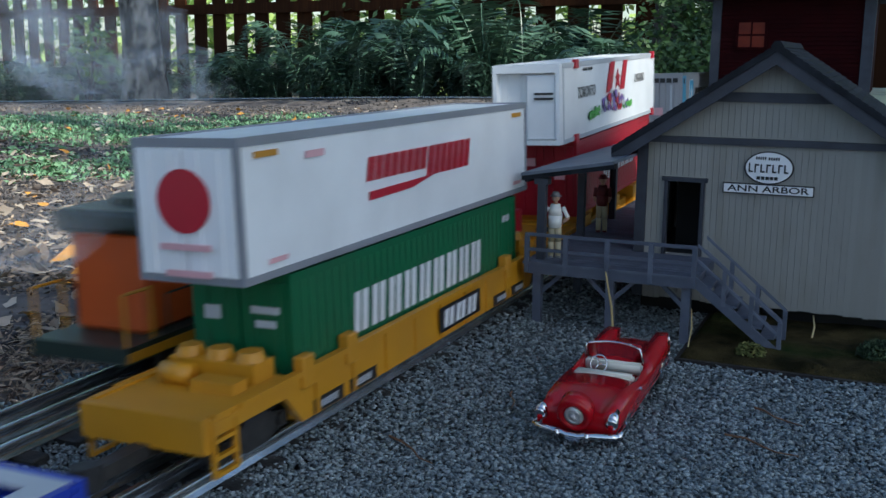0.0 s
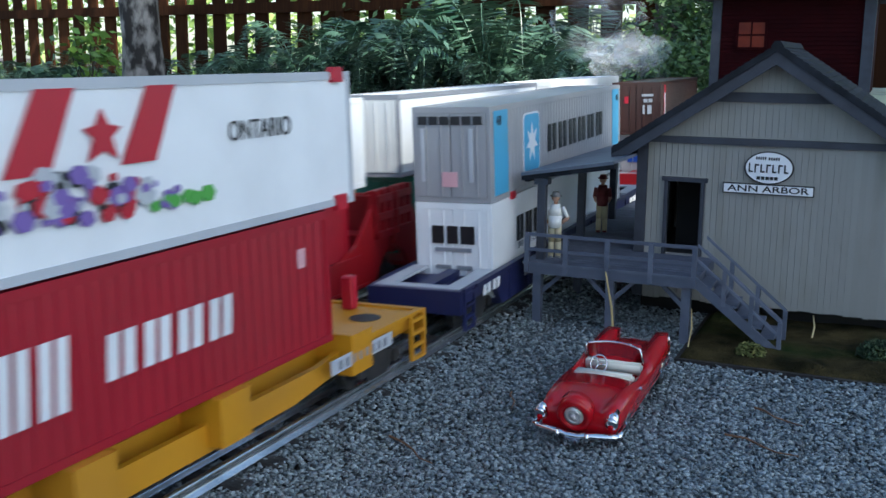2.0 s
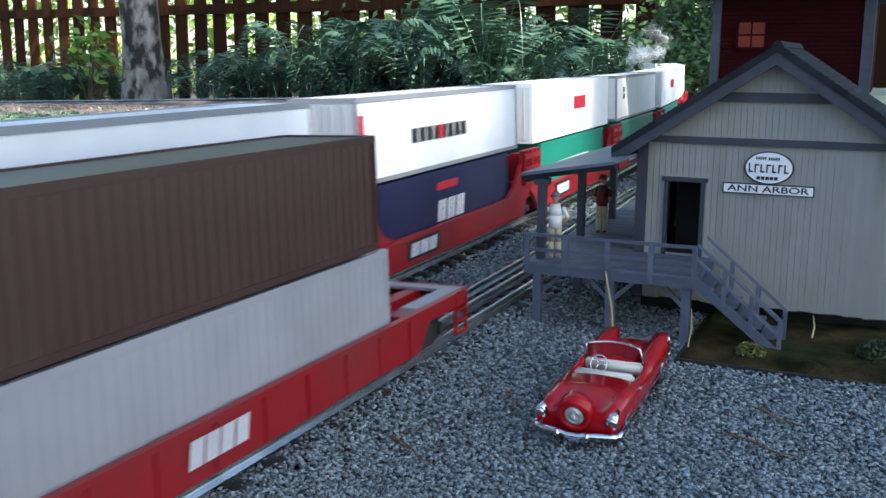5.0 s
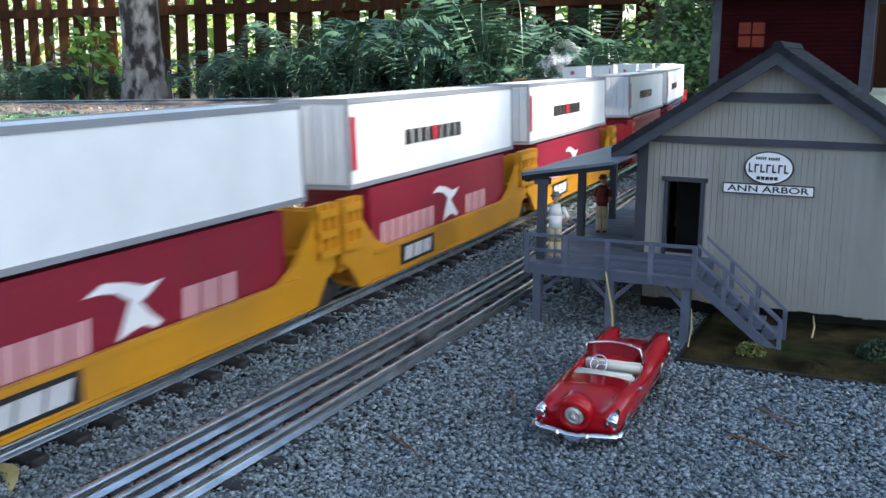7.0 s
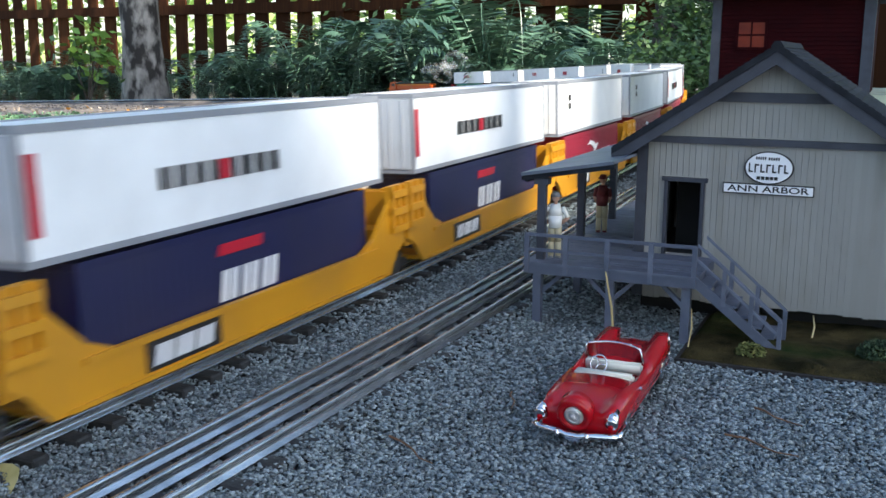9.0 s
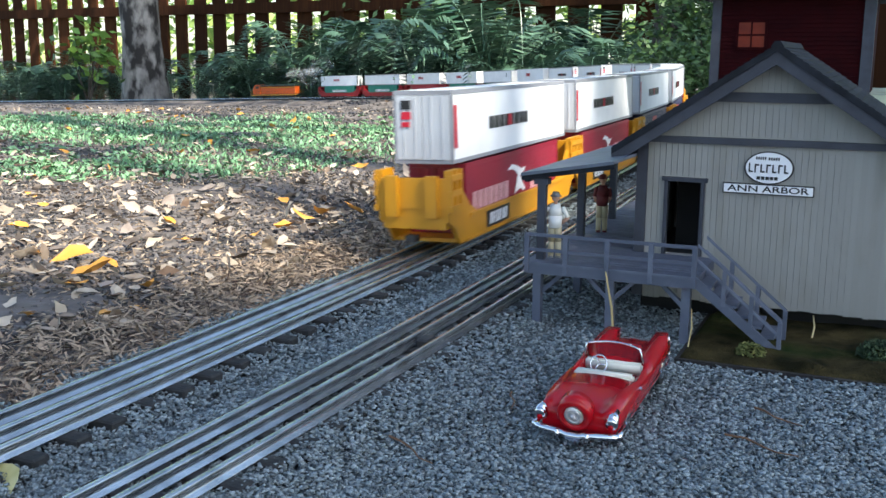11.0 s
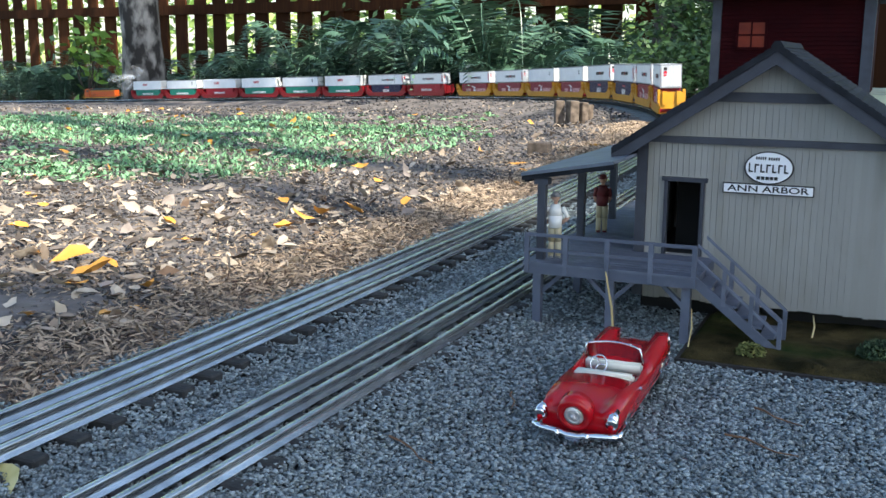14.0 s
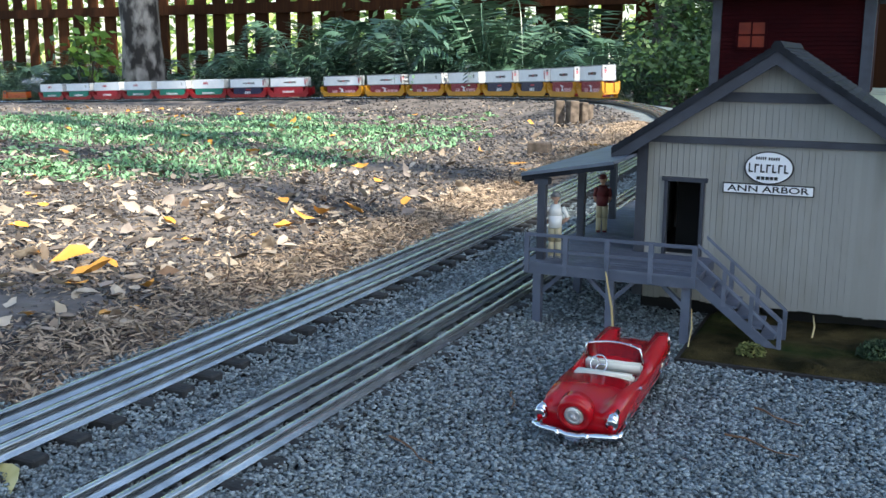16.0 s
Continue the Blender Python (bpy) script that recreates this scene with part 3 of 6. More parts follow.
            gear = part("pedestal" if spine else "brake_gear", bm, mat, top)
            for x in (() if spine else (-0.015, 0.0, 0.015)):
                bm = bmesh.new()
                tube(bm, (x, e * (well + 0.013), 0.0345), (x, e * (well + 0.013), 0.0385), 0.0065, 0.0050, 12)
                part("brake_cylinder", bm, mat, gear)
        else:
            box(bm, -0.0268, 0.0268, ya, yb, 0.0190, 0.0225)
            part("end_deck", bm, mat, top)
            bm = bmesh.new()
            for sx in (-1, 1):
                box(bm, min(sx * 0.0170, sx * 0.0266), max(sx * 0.0170, sx * 0.0266), ya, yb, 0.0262, 0.0278)
            c, d = sorted((e * (h - 0.012), e * (h - 0.004)))
            box(bm, -0.0170, 0.0170, c, d, 0.0262, 0.0278)
            part("walkway", bm, deck_mat, top, "pale grated walkway")
            bm = bmesh.new()
            box(bm, -0.004, 0.004, ya, yb, 0.0225, 0.0262)
            part("centre_beam", bm, mat, top)
        bm = bmesh.new()
        box(bm, -0.029, 0.029, min(e * (h - 0.004), e * h), max(e * (h - 0.004), e * h), 0.014, 0.0275)
        part("end_beam", bm, mat, top)
        bm = bmesh.new()
        box(bm, -0.0035, 0.0035, min(e * h, e * (h + 0.028)), max(e * h, e * (h + 0.028)), 0.010, 0.015)
        tube(bm, (0, e * (h + 0.026), 0.008), (0, e * (h + 0.026), 0.017), 0.0045, n=10)
        part("coupler", bm, M_BLACKMETAL, top)
        truck(top, e * (h - 0.040))
    bm = bmesh.new()
    if spine:
        box(bm, -0.010, 0.010, -h + 0.01, h - 0.01, 0.010, 0.0240)
        for y in (-well + 0.004, -0.035, 0.035, well - 0.004):
            box(bm, -0.0295, 0.0295, y - 0.009, y + 0.009, 0.0130, 0.0318)
    else:
        box(bm, -0.0268, 0.0268, -well, well, 0.006, 0.009)
    part("well_floor", bm, mat, top)
    if not spine and deck_mat is None:
        for sx in (-1, 1):
            for y in (-well + 0.004, -well + 0.040, well - 0.040, well - 0.004):
                bm = bmesh.new()
                box(bm, min(sx * 0.0262, sx * 0.0318), max(sx * 0.0262, sx * 0.0318), y - 0.0045, y + 0.0045, 0.0200, 0.0335)
                bevel(bm, 0.0007)
                part("container_guide", bm, mat, top)
        for y in (-well + 0.020, -well + 0.050, well - 0.050, well - 0.020):
            bm = bmesh.new()
            box(bm, 0.0299, 0.0303, y - 0.012, y + 0.012, 0.0065, 0.0125)
            plate = part("sill_plate", bm, M_BLACK, top, "black plate with pale bars")
            bm = bmesh.new()
            blocks(bm, 0.014, 0.0030, 4, y, 0.0095, 0.0304, 0.1, 0.3)
            part("plate_bars", bm, M_LIGHTGREY, plate)
    for y, w, z, hh, n, m in blocks_at:
        if m is M_TTX:
            bm = bmesh.new()
            box(bm, 0.0312, 0.0314, y - w / 2 - 0.004, y + w / 2 + 0.004, z - hh / 2 - 0.002, z + hh / 2 + 0.002)
            part("reporting_plate", bm, M_BLACK, top, "black plate with white bars")
        bm = bmesh.new()
        blocks(bm, w, hh, n, y, z, 0.0315, 0.2, 0.22)
        part("sill_lettering", bm, M_PRINTWHITE if m is M_TTX else m, top)
    for text, y, z, size in words:
        lettering(top, "sill_word", text, size, M_PRINTWHITE, on_side(y, z, 0.0315), bold=0.0002)
    return top


def run_far(ob, s_end):
    MOVES.append((ob, "far", s_end, 0.0))


def run_near(ob, s_start, shift=0.0):
    MOVES.append((ob, "near", s_start, shift))


def side_print(parent, name, mat, items, w=0.0254, label=""):
    """Plain blocks on both side walls: items of (y, z, width, height, count, slant)."""
    for sx in (1, -1):
        for y, z, ww, hh, n, sl in items:
            bm = bmesh.new()
            blocks(bm, ww, hh, n, y, z, (w + 0.0001) if sx > 0 else (-w - 0.0004), sl, 0.22, side=sx)
            part(name, bm, mat, parent, label)


def end_print(parent, name, mat, rects, length, label=""):
    """Plain bars on the rear doors: rects of (x0, x1, z0, z1)."""
    for x0, x1, z0, z1 in rects:
        bm = bmesh.new()
        box(bm, x0, x1, -length / 2 - 0.0016, -length / 2 - 0.0007, z0, z1)
        part(name, bm, mat, parent, label)


def lettering(parent, name, text, size, mat, m, squash=1.0, align="CENTER", bold=0.0):
    """Readable words in the built-in font, laid flat at the pose m."""
    cu = bpy.data.curves.new(name, "FONT")
    cu.body, cu.size, cu.align_x, cu.align_y, cu.extrude, cu.offset = text, size, align, "CENTER", 0.0001, bold
    tmp = bpy.data.objects.new(name, cu)
    scene.collection.objects.link(tmp)
    me = bpy.data.meshes.new_from_object(tmp.evaluated_get(bpy.context.evaluated_depsgraph_get()))
    bpy.data.objects.remove(tmp)
    me.transform(m @ Matrix.Diagonal((squash, 1, 1, 1)))
    me.materials.clear()
    me.materials.append(mat)
    ob = new(name, me)
    ob.parent = parent
    return ob


def on_side(y, z, x=0.0256):
    """The pose of words on the right-hand wall of a car, running along +y."""
    return Matrix(((0, 0, 1, x), (1, 0, 0, y), (0, 1, 0, z), (0, 0, 0, 1)))


def on_end(x, z, y):
    """The pose of words on the rear wall (facing -y)."""
    return Matrix(((1, 0, 0, x), (0, 0, -1, y), (0, 1, 0, z), (0, 0, 0, 1)))


# the long train on the far track
YELLOW_LABEL = "yellow jointed well car carrying two stacked containers"
RED_LABEL = "red jointed well car carrying two stacked containers"
yellow_unit = articulated_unit(M_YELLOW, YELLOW_LABEL)
red_unit = articulated_unit(M_REDCAR, RED_LABEL)


def top_white():
    c = container("upper_container", 0.305, 0.0575, M_WHITE, 0.0690, "white upper container with dark block lettering and grey rails", trim=M_GREYTRIM, end_mat=M_LIGHTGREY, rib=False)
    side_print(c, "block_lettering", M_BLACK, [(-0.020, 0.0965, 0.104, 0.0105, 8, 0.0)])
    side_print(c, "red_mark", M_PRINTRED, [(-0.020, 0.0965, 0.011, 0.0100, 1, 0.0)], w=0.0257)
    side_print(c, "warning_stripe", M_PRINTRED, [(-0.146, 0.098, 0.008, 0.034, 1, 0.0)], w=0.0253)
    end_print(c, "end_marking", M_BLACK, [(-0.018, -0.010, 0.112, 0.119)], 0.305)
    end_print(c, "end_bar", M_PRINTRED, [(-0.018, -0.010, 0.104, 0.110), (-0.018, -0.011, 0.098, 0.102)], 0.305)
    return c


def top_plain():
    c = container("upper_container", 0.305, 0.0575, M_WHITE, 0.0690, "plain white upper container with a small dark mark", trim=M_GREYTRIM, end_mat=M_OFFWHITE, rib=False)
    side_print(c, "block_mark", M_BLACK, [(-0.105, 0.108, 0.012, 0.0062, 1, 0.0), (-0.105, 0.099, 0.012, 0.0062, 1, 0.0)])
    return c


def top_red_letters():
    c = container("upper_container", 0.305, 0.0575, M_WHITE, 0.0690, "white upper container with red block lettering", trim=M_WHITE, end_mat=M_OFFWHITE, rib=False)
    side_print(c, "block_lettering", M_PRINTRED, [(0.02, 0.102, 0.05, 0.014, 4, 0.0)])
    return c


def low_box(mat, label, mark, second=None):
    c = container("lower_container", 0.254, 0.0575, mat, 0.0095, label)
    side_print(c, "block_lettering", mark, [(-0.070, 0.0345, 0.090, 0.0150, 7, 0.1), (0.058, 0.0345, 0.046, 0.0150, 3, 0.1)] if second is None else second)
    return c


def low_maroon():
    c = low_box(M_MAROON, "maroon lower container with pink block lettering and a white swoosh", M_PINK)
    bm = bmesh.new()
    for sx in (1, -1):
        x = 0.0256 if sx > 0 else -0.0259
        oy = -0.030 * sx
        prism(bm, [(oy + sx * u, v) for u, v in ((0.002, 0.051), (0.014, 0.0555), (0.028, 0.053), (0.040, 0.049), (0.052, 0.050), (0.044, 0.045), (0.036, 0.042), (0.030, 0.044), (0.022, 0.049), (0.012, 0.051))], "x", x, x + 0.0003)
        prism(bm, [(oy + sx * u, v) for u, v in ((0.030, 0.0445), (0.036, 0.0425), (0.042, 0.036), (0.050, 0.030), (0.046, 0.0275), (0.038, 0.031), (0.030, 0.030), (0.020, 0.0275), (0.024, 0.034))], "x", x, x + 0.0003)
    part("swoosh", bm, M_PRINTWHITE, c, "white swoosh emblem")
    return c


tops = {"sea": top_white(), "plain": top_plain(), "oocl": top_red_letters()}
lows = {"maroon": low_maroon(),
        "navy": low_box(M_NAVYBOX, "navy lower container with white block lettering and a red mark", M_PRINTWHITE, [(-0.003, 0.036, 0.055, 0.016, 3, 0.2)]),
        "teal": low_box(M_TEAL, "teal green lower container with white block lettering", M_PRINTWHITE, [(0.0, 0.038, 0.12, 0.012, 9, 0.0)]),
        "red": low_box(M_RED, "red lower container with white block lettering", M_PRINTWHITE, [(0.0, 0.038, 0.10, 0.012, 7, 0.0)])}
side_print(lows["navy"], "red_mark", M_PRINTRED, [(-0.01, 0.055, 0.05, 0.006, 1, 0.3)])

# from the tail forwards: lower and upper box of each unit
LOADS = [("maroon", "sea"), ("maroon", "sea"), ("navy", "sea"), ("navy", "sea"), ("maroon", "plain"), ("maroon", "plain"), ("maroon", "sea"), ("maroon", "sea"),
         ("red", "sea"), ("navy", "sea"), ("teal", "oocl"), ("teal", "plain"), ("teal", "oocl"), ("red", "oocl"), ("teal", "plain"), ("teal", "oocl")]
used = set()


def once(ob):
    """The thing itself the first time, then copies."""
    if ob.name in used:
        return copy_thing(ob, Matrix())
    used.add(ob.name)
    return ob


for i, (low, high) in enumerate(LOADS):
    s_end = FAR_TAIL + (i + 0.5) * UNIT + (0.095 if i > 7 else 0.0)
    for ob in (once(yellow_unit if i < 8 else red_unit), once(lows[low]), once(tops[high])):
        run_far(ob, s_end)


def locomotive():
    top = new("locomotive")
    tagged(top, "orange and dark green diesel locomotive with yellow stripes", "locomotive")
    L = 0.205
    bm = bmesh.new()
    box(bm, -0.029, 0.029, -L, L, 0.016, 0.024)
    box(bm, -0.012, 0.012, -0.075, 0.075, 0.006, 0.016)
    part("frame", bm, M_DKGREEN, top)
    bm = bmesh.new()
    box(bm, -0.0215, 0.0215, -L + 0.022, L - 0.085, 0.024, 0.072)
    bevel(bm, 0.002)
    hood = part("hood", bm, M_ORANGE, top)
    bm = bmesh.new()
    box(bm, -0.0275, 0.0275, -L + 0.018, L - 0.085, 0.072, 0.083)
    bevel(bm, 0.0025)
    part("roof", bm, M_DKGREEN, top)
    bm = bmesh.new()
    box(bm, -0.006, 0.006, 0.02, 0.045, 0.083, 0.090)
    part("exhaust", bm, M_DKGREEN, top)
    for y in (-0.15, -0.10):
        bm = bmesh.new()
        tube(bm, (0, y, 0.083), (0, y, 0.0865), 0.018, n=20)
        part("roof_fan", bm, M_DKGREEN, top)
    bm = bmesh.new()
    prism(bm, [(L - 0.085, 0.024), (L - 0.030, 0.024), (L - 0.030, 0.066), (L - 0.040, 0.084), (L - 0.085, 0.084)], "x", -0.0275, 0.0275)
    cab = part("cab", bm, M_ORANGE, top)
    bm = bmesh.new()
    for sx in (-1, 1):
        box(bm, min(sx * 0.0275, sx * 0.0279), max(sx * 0.0275, sx * 0.0279), L - 0.078, L - 0.046, 0.060, 0.075)
    part("cab_window", bm, M_BLACK, cab)
    bm = bmesh.new()
    box(bm, -0.019, 0.019, L - 0.030, L - 0.006, 0.024, 0.056)
    bevel(bm, 0.004)
    part("nose", bm, M_ORANGE, top)
    bm = bmesh.new()
    for sx in (-1, 1):
        box(bm, min(sx * 0.0216, sx * 0.0219), max(sx * 0.0216, sx * 0.0219), -L + 0.024, L - 0.087, 0.064, 0.068)
        box(bm, min(sx * 0.0291, sx * 0.0294), max(sx * 0.0291, sx * 0.0294), -L, L, 0.017, 0.0215)
    part("stripe", bm, M_YELLOW, top)
    for e in (-1, 1):
        bm = bmesh.new()
        for sx in (-1, 1):
            for y in (L - 0.002, L - 0.02):
                tube(bm, (sx * 0.027, e * y, 0.024), (sx * 0.027, e * y, 0.048), 0.0008, n=6)
            tube(bm, (sx * 0.027, e * (L - 0.02), 0.048), (sx * 0.027, e * (L - 0.002), 0.048), 0.0008, n=6)
        part("handrail", bm, M_YELLOW, top)
        truck(top, e * 0.145)
        truck(top, e * 0.105)
    bm = bmesh.new()
    for sx in (-1, 1):
        for i in range(13):
            y = -L + 0.03 + i * 0.027
            tube(bm, (sx * 0.028, y, 0.024), (sx * 0.028, y, 0.043), 0.0006, n=5)
        tube(bm, (sx * 0.028, -L + 0.03, 0.043), (sx * 0.028, -L + 0.03 + 12 * 0.027, 0.043), 0.0006, n=5)
    part("side_handrail", bm, M_DKGREEN, top)
    return top


LOCO_END = FAR_TAIL + 16 * UNIT + 0.095 + 0.385
run_far(locomotive(), LOCO_END)


def smoke(offset, size, seed, lean):
    """A drifting smoke plume: a few torn, thin, half-clear puffs."""
    top = new("smoke_plume")
    tagged(top, "thin white smoke drifting behind the locomotive", "smoke", "smoke plumes")
    rr = random.Random(seed)
    for i in range(3):
        bm = bmesh.new()
        bmesh.ops.create_icosphere(bm, subdivisions=4, radius=1.0)
        for v in bm.verts:
            k = 1 + 0.55 * noise.noise(v.co * 1.7 + Vector((seed * 3.1, i * 5.0, 0))) + 0.3 * noise.noise(v.co * 4.1 + Vector((i * 2.0, seed, 0)))
            v.co *= k
        q = size * rr.uniform(0.6, 1.1)
        c = Vector((rr.uniform(-0.3, 0.3) * size, -i * size * 1.1 * lean + rr.uniform(-0.3, 0.3) * size, 0.105 + size * 0.35 + i * size * 0.60))
        bmesh.ops.transform(bm, matrix=Matrix.Translation(c) @ Matrix.Diagonal((q, q * 1.25, q * 0.8, 1)), verts=bm.verts[:])
        ob = part("puff", bm, M_SMOKE, top, smooth=True)
        ob.visible_shadow = False
    run_far(top, LOCO_END + offset)


smoke(-0.10, 0.035, 1, 0.9)
smoke(-0.26, 0.055, 2, 1.2)

# the short train on the near track, whose cars come towards the camera
def near_box(name, length, height, mat, z0, label, s, lift=0.0, **k):
    c = container(name, length, height, mat, z0, label, group="containers of the short train", **k)
    run_near(c, s, lift)
    return c


def near_car(s0, s1, *a, **k):
    c = single_well(*a[:1], s1 - s0, *a[1:], **k)
    run_near(c, (s0 + s1) / 2)
    return c


near_car(-0.36, 0.085, M_BLUE, "blue container car with a pale walkway", deck_mat=M_LIGHTGREY)
near_car(0.140, 0.533, M_YELLOW, "yellow container car with a flat end deck", blocks_at=[(0.022, 0.046, 0.0165, 0.0095, 3, M_TTX)])
near_car(0.543, 0.932, M_YELLOW, "yellow skeleton container car", spine=True)
near_car(0.973, 1.416, M_NAVY, "navy blue container car with pale end walkways", deck_mat=M_LIGHTGREY,
         words=[("INTERMODAL", 0.014, 0.0150, 0.0108)], blocks_at=[(-0.052, 0.030, 0.0150, 0.0085, 3, M_PRINTWHITE), (-0.10, 0.05, 0.018, 0.005, 3, M_PRINTWHITE), (-0.18, 0.03, 0.022, 0.006, 2, M_PRINTWHITE), (0.18, 0.05, 0.022, 0.005, 4, M_PRINTWHITE)])
near_car(1.473, 1.863, M_REDCAR, "red container car at the end of the train", deck_mat=M_GREYTRIM, blocks_at=[(-0.03, 0.035, 0.018, 0.010, 4, M_PRINTWHITE)])

c = near_box("lower_container", 0.254, 0.0575, M_GREEN, 0.0095, "green lower container with large white block lettering", 0.3315)
side_print(c, "block_lettering", M_PRINTWHITE, [(-0.004, 0.039, 0.150, 0.019, 9, 0.1)])
side_print(c, "small_mark", M_LIGHTGREY, [(0.11, 0.055, 0.012, 0.004, 2, 0.1)])
end_print(c, "end_mark", M_LIGHTGREY, [(-0.018, -0.010, 0.046, 0.052), (0.006, 0.020, 0.050, 0.053), (0.008, 0.018, 0.044, 0.047)], 0.254)
c = near_box("upper_container", 0.306, 0.0565, M_WHITE, 0.0680, "white upper container with red block lettering and a red disc", 0.3275, trim=M_GREYTRIM, rib=False)
side_print(c, "block_lettering", M_PRINTRED, [(-0.025, 0.103, 0.063, 0.011, 8, 0.25), (0.034, 0.101, 0.054, 0.015, 7, 0.25)])
bm = bmesh.new()
prism(bm, [(-0.055, 0.0885), (-0.012, 0.0895), (0.014, 0.0935), (-0.055, 0.0925)], "x", 0.0255, 0.0258)
part("underline", bm, M_PRINTRED, c)
bm = bmesh.new()
for e in (-1,):
    tube(bm, (0.0, e * 0.1540, 0.1005), (0.0, e * 0.1549, 0.1005), 0.0125, n=40)
part("red_disc", bm, M_PRINTRED, c, "red disc on the end doors")
end_print(c, "end_mark", M_PINK, [(-0.012, 0.012, 0.0815, 0.084), (-0.010, 0.012, 0.071, 0.0735)], 0.308)
side_print(c, "small_mark", M_YELLOW, [(-0.135, 0.1175, 0.020, 0.0025, 1, 0.0), (0.135, 0.1175, 0.020, 0.0025, 1, 0.0)])
side_print(c, "faint_mark", M_PINK, [(-0.10, 0.1145, 0.018, 0.003, 1, 0.2), (-0.13, 0.075, 0.016, 0.002, 1, 0.2), (0.135, 0.075, 0.016, 0.002, 1, 0.2)])

c = near_box("lower_container", 0.254, 0.0575, M_RED, 0.0095, "red lower container with white block lettering", 0.721, lift=0.0225)
side_print(c, "block_lettering", M_PRINTWHITE, [(-0.035, 0.038, 0.030, 0.023, 2, 0.1), (0.026, 0.038, 0.068, 0.015, 4, 0.1)])
side_print(c, "white_panel", M_PRINTWHITE, [(-0.092, 0.050, 0.018, 0.009, 1, 0.0)])
side_print(c, "small_mark", M_PINK, [(0.105, 0.050, 0.007, 0.008, 1, 0.0)])
end_print(c, "end_mark", M_PINK, [(-0.016, -0.007, 0.048, 0.054), (0.008, 0.016, 0.038, 0.046)], 0.254)
c = near_box("upper_container", 0.310, 0.0575, M_WHITE, 0.0680, "white upper container with city names and red stripes", 0.716, lift=0.0225, trim=M_LIGHTGREY, rib=False)
bm = bmesh.new()
for x0, x1, z0, z1 in ((-0.0252, -0.0222, 0.0682, 0.1253), (0.0222, 0.0252, 0.0682, 0.1253), (-0.0222, 0.0222, 0.1195, 0.1253), (-0.0222, 0.0222, 0.0682, 0.0715)):
    box(bm, x0, x1, -0.1630, -0.1552, z0, z1)
part("end_frame", bm, M_WHITE, c, "white frame round the recessed end")
bm = bmesh.new()
box(bm, 0.0000, 0.0215, -0.1610, -0.1563, 0.0722, 0.1180)
bevel(bm, 0.0006)
part("end_panel", bm, M_WHITE, c, "white door panel standing proud")
lettering(c, "city_name", "TORONTO", 0.0120, M_BLACK, on_side(-0.0925, 0.1020), squash=0.82)
lettering(c, "city_name", "ONTARIO", 0.0105, M_BLACK, on_side(0.0875, 0.1045), squash=0.85)
bm = bmesh.new()
for y, w in ((-0.034, 0.017), (0.012, 0.016)):
    prism(bm, [(y, 0.098), (y + w, 0.098), (y + w + 0.012, 0.1225), (y + 0.014, 0.1225)], "x", 0.0255, 0.0258)
prism(bm, [(y - 0.036, z) for y, z in ((0.034, 0.100), (0.041, 0.103), (0.047, 0.100), (0.045, 0.107), (0.049, 0.110), (0.044, 0.111), (0.041, 0.116), (0.038, 0.111), (0.033, 0.110), (0.037, 0.107))], "x", 0.0255, 0.0258)
part("red_stripe", bm, M_PRINTRED, c, "two slanted red stripes and a red leaf")
rng = random.Random(11)
for nm, mt, n, lo, hi in (("leaves_print", M_PRINTGREEN, 26, -0.05, 0.085), ("fruit_print", M_PURPLE, 30, -0.015, 0.07), ("red_fruit_print", M_PRINTRED, 22, 0.0, 0.05), ("pale_fruit_print", M_LIGHTGREY, 26, -0.03, 0.06), ("dark_fruit_print", M_BLACK, 12, -0.02, 0.05)):
    bm = bmesh.new()
    for i in range(n):
        y = rng.uniform(lo, hi)
        if nm == "leaves_print":
            y = rng.choice((rng.uniform(-0.055, -0.025), rng.uniform(0.055, 0.088)))
        z = 0.083 + rng.random() * 0.016 * max(0.15, 1 - abs(y - 0.02) / 0.075)
        r = rng.uniform(0.0012, 0.0036)
        x = 0.0255 + 0.00004 * i
        prism(bm, [(y - 0.032 + r * 1.3 * math.cos(a * 1.0472 + i), z + r * math.sin(a * 1.0472 + i)) for a in range(6)], "x", x, x + 0.0003)
    part(nm, bm, mt, c)
for y in (-0.123, 0.143):
    for z in (0.066, 0.121):
        bm = bmesh.new()
        box(bm, 0.0240, 0.0268, y - 0.004, y + 0.004, z, z + 0.0065)
        part("corner_casting", bm, M_PRINTRED, c, "red corner casting")
side_print(c, "small_mark", M_BLACK, [(-0.09, 0.1195, 0.03, 0.0022, 2, 0.0), (-0.145, 0.1195, 0.0, 0.0, 1, 0.0)])
end_print(c, "end_mark", M_BLACK, [(0.006, 0.020, 0.104, 0.1055), (0.006, 0.020, 0.1005, 0.102)], 0.3215)

c = near_box("lower_container", 0.305, 0.0575, M_WHITE, 0.0095, "white lower container with dark block lettering", 1.1855, rib=False)
side_print(c, "block_lettering", M_BLACK, [(-0.087, 0.045, 0.050, 0.016, 3, 0.05)])
side_print(c, "small_lettering", M_GREYTRIM, [(0.108, 0.052, 0.024, 0.0025, 5, 0.0)])
end_print(c, "end_mark", M_BLACK, [(-0.014, -0.006, 0.042, 0.053), (-0.004, 0.003, 0.042, 0.053), (0.005, 0.014, 0.042, 0.053)], 0.305)
end_print(c, "end_small_mark", M_GREYTRIM, [(-0.012, 0.012, 0.037, 0.0395), (-0.012, -0.002, 0.026, 0.0285), (0.002, 0.012, 0.026, 0.0285)], 0.305)
lettering(c, "small_word", "INTERMODAL", 0.0062, M_GREYTRIM, on_side(-0.087, 0.0335), squash=1.05)
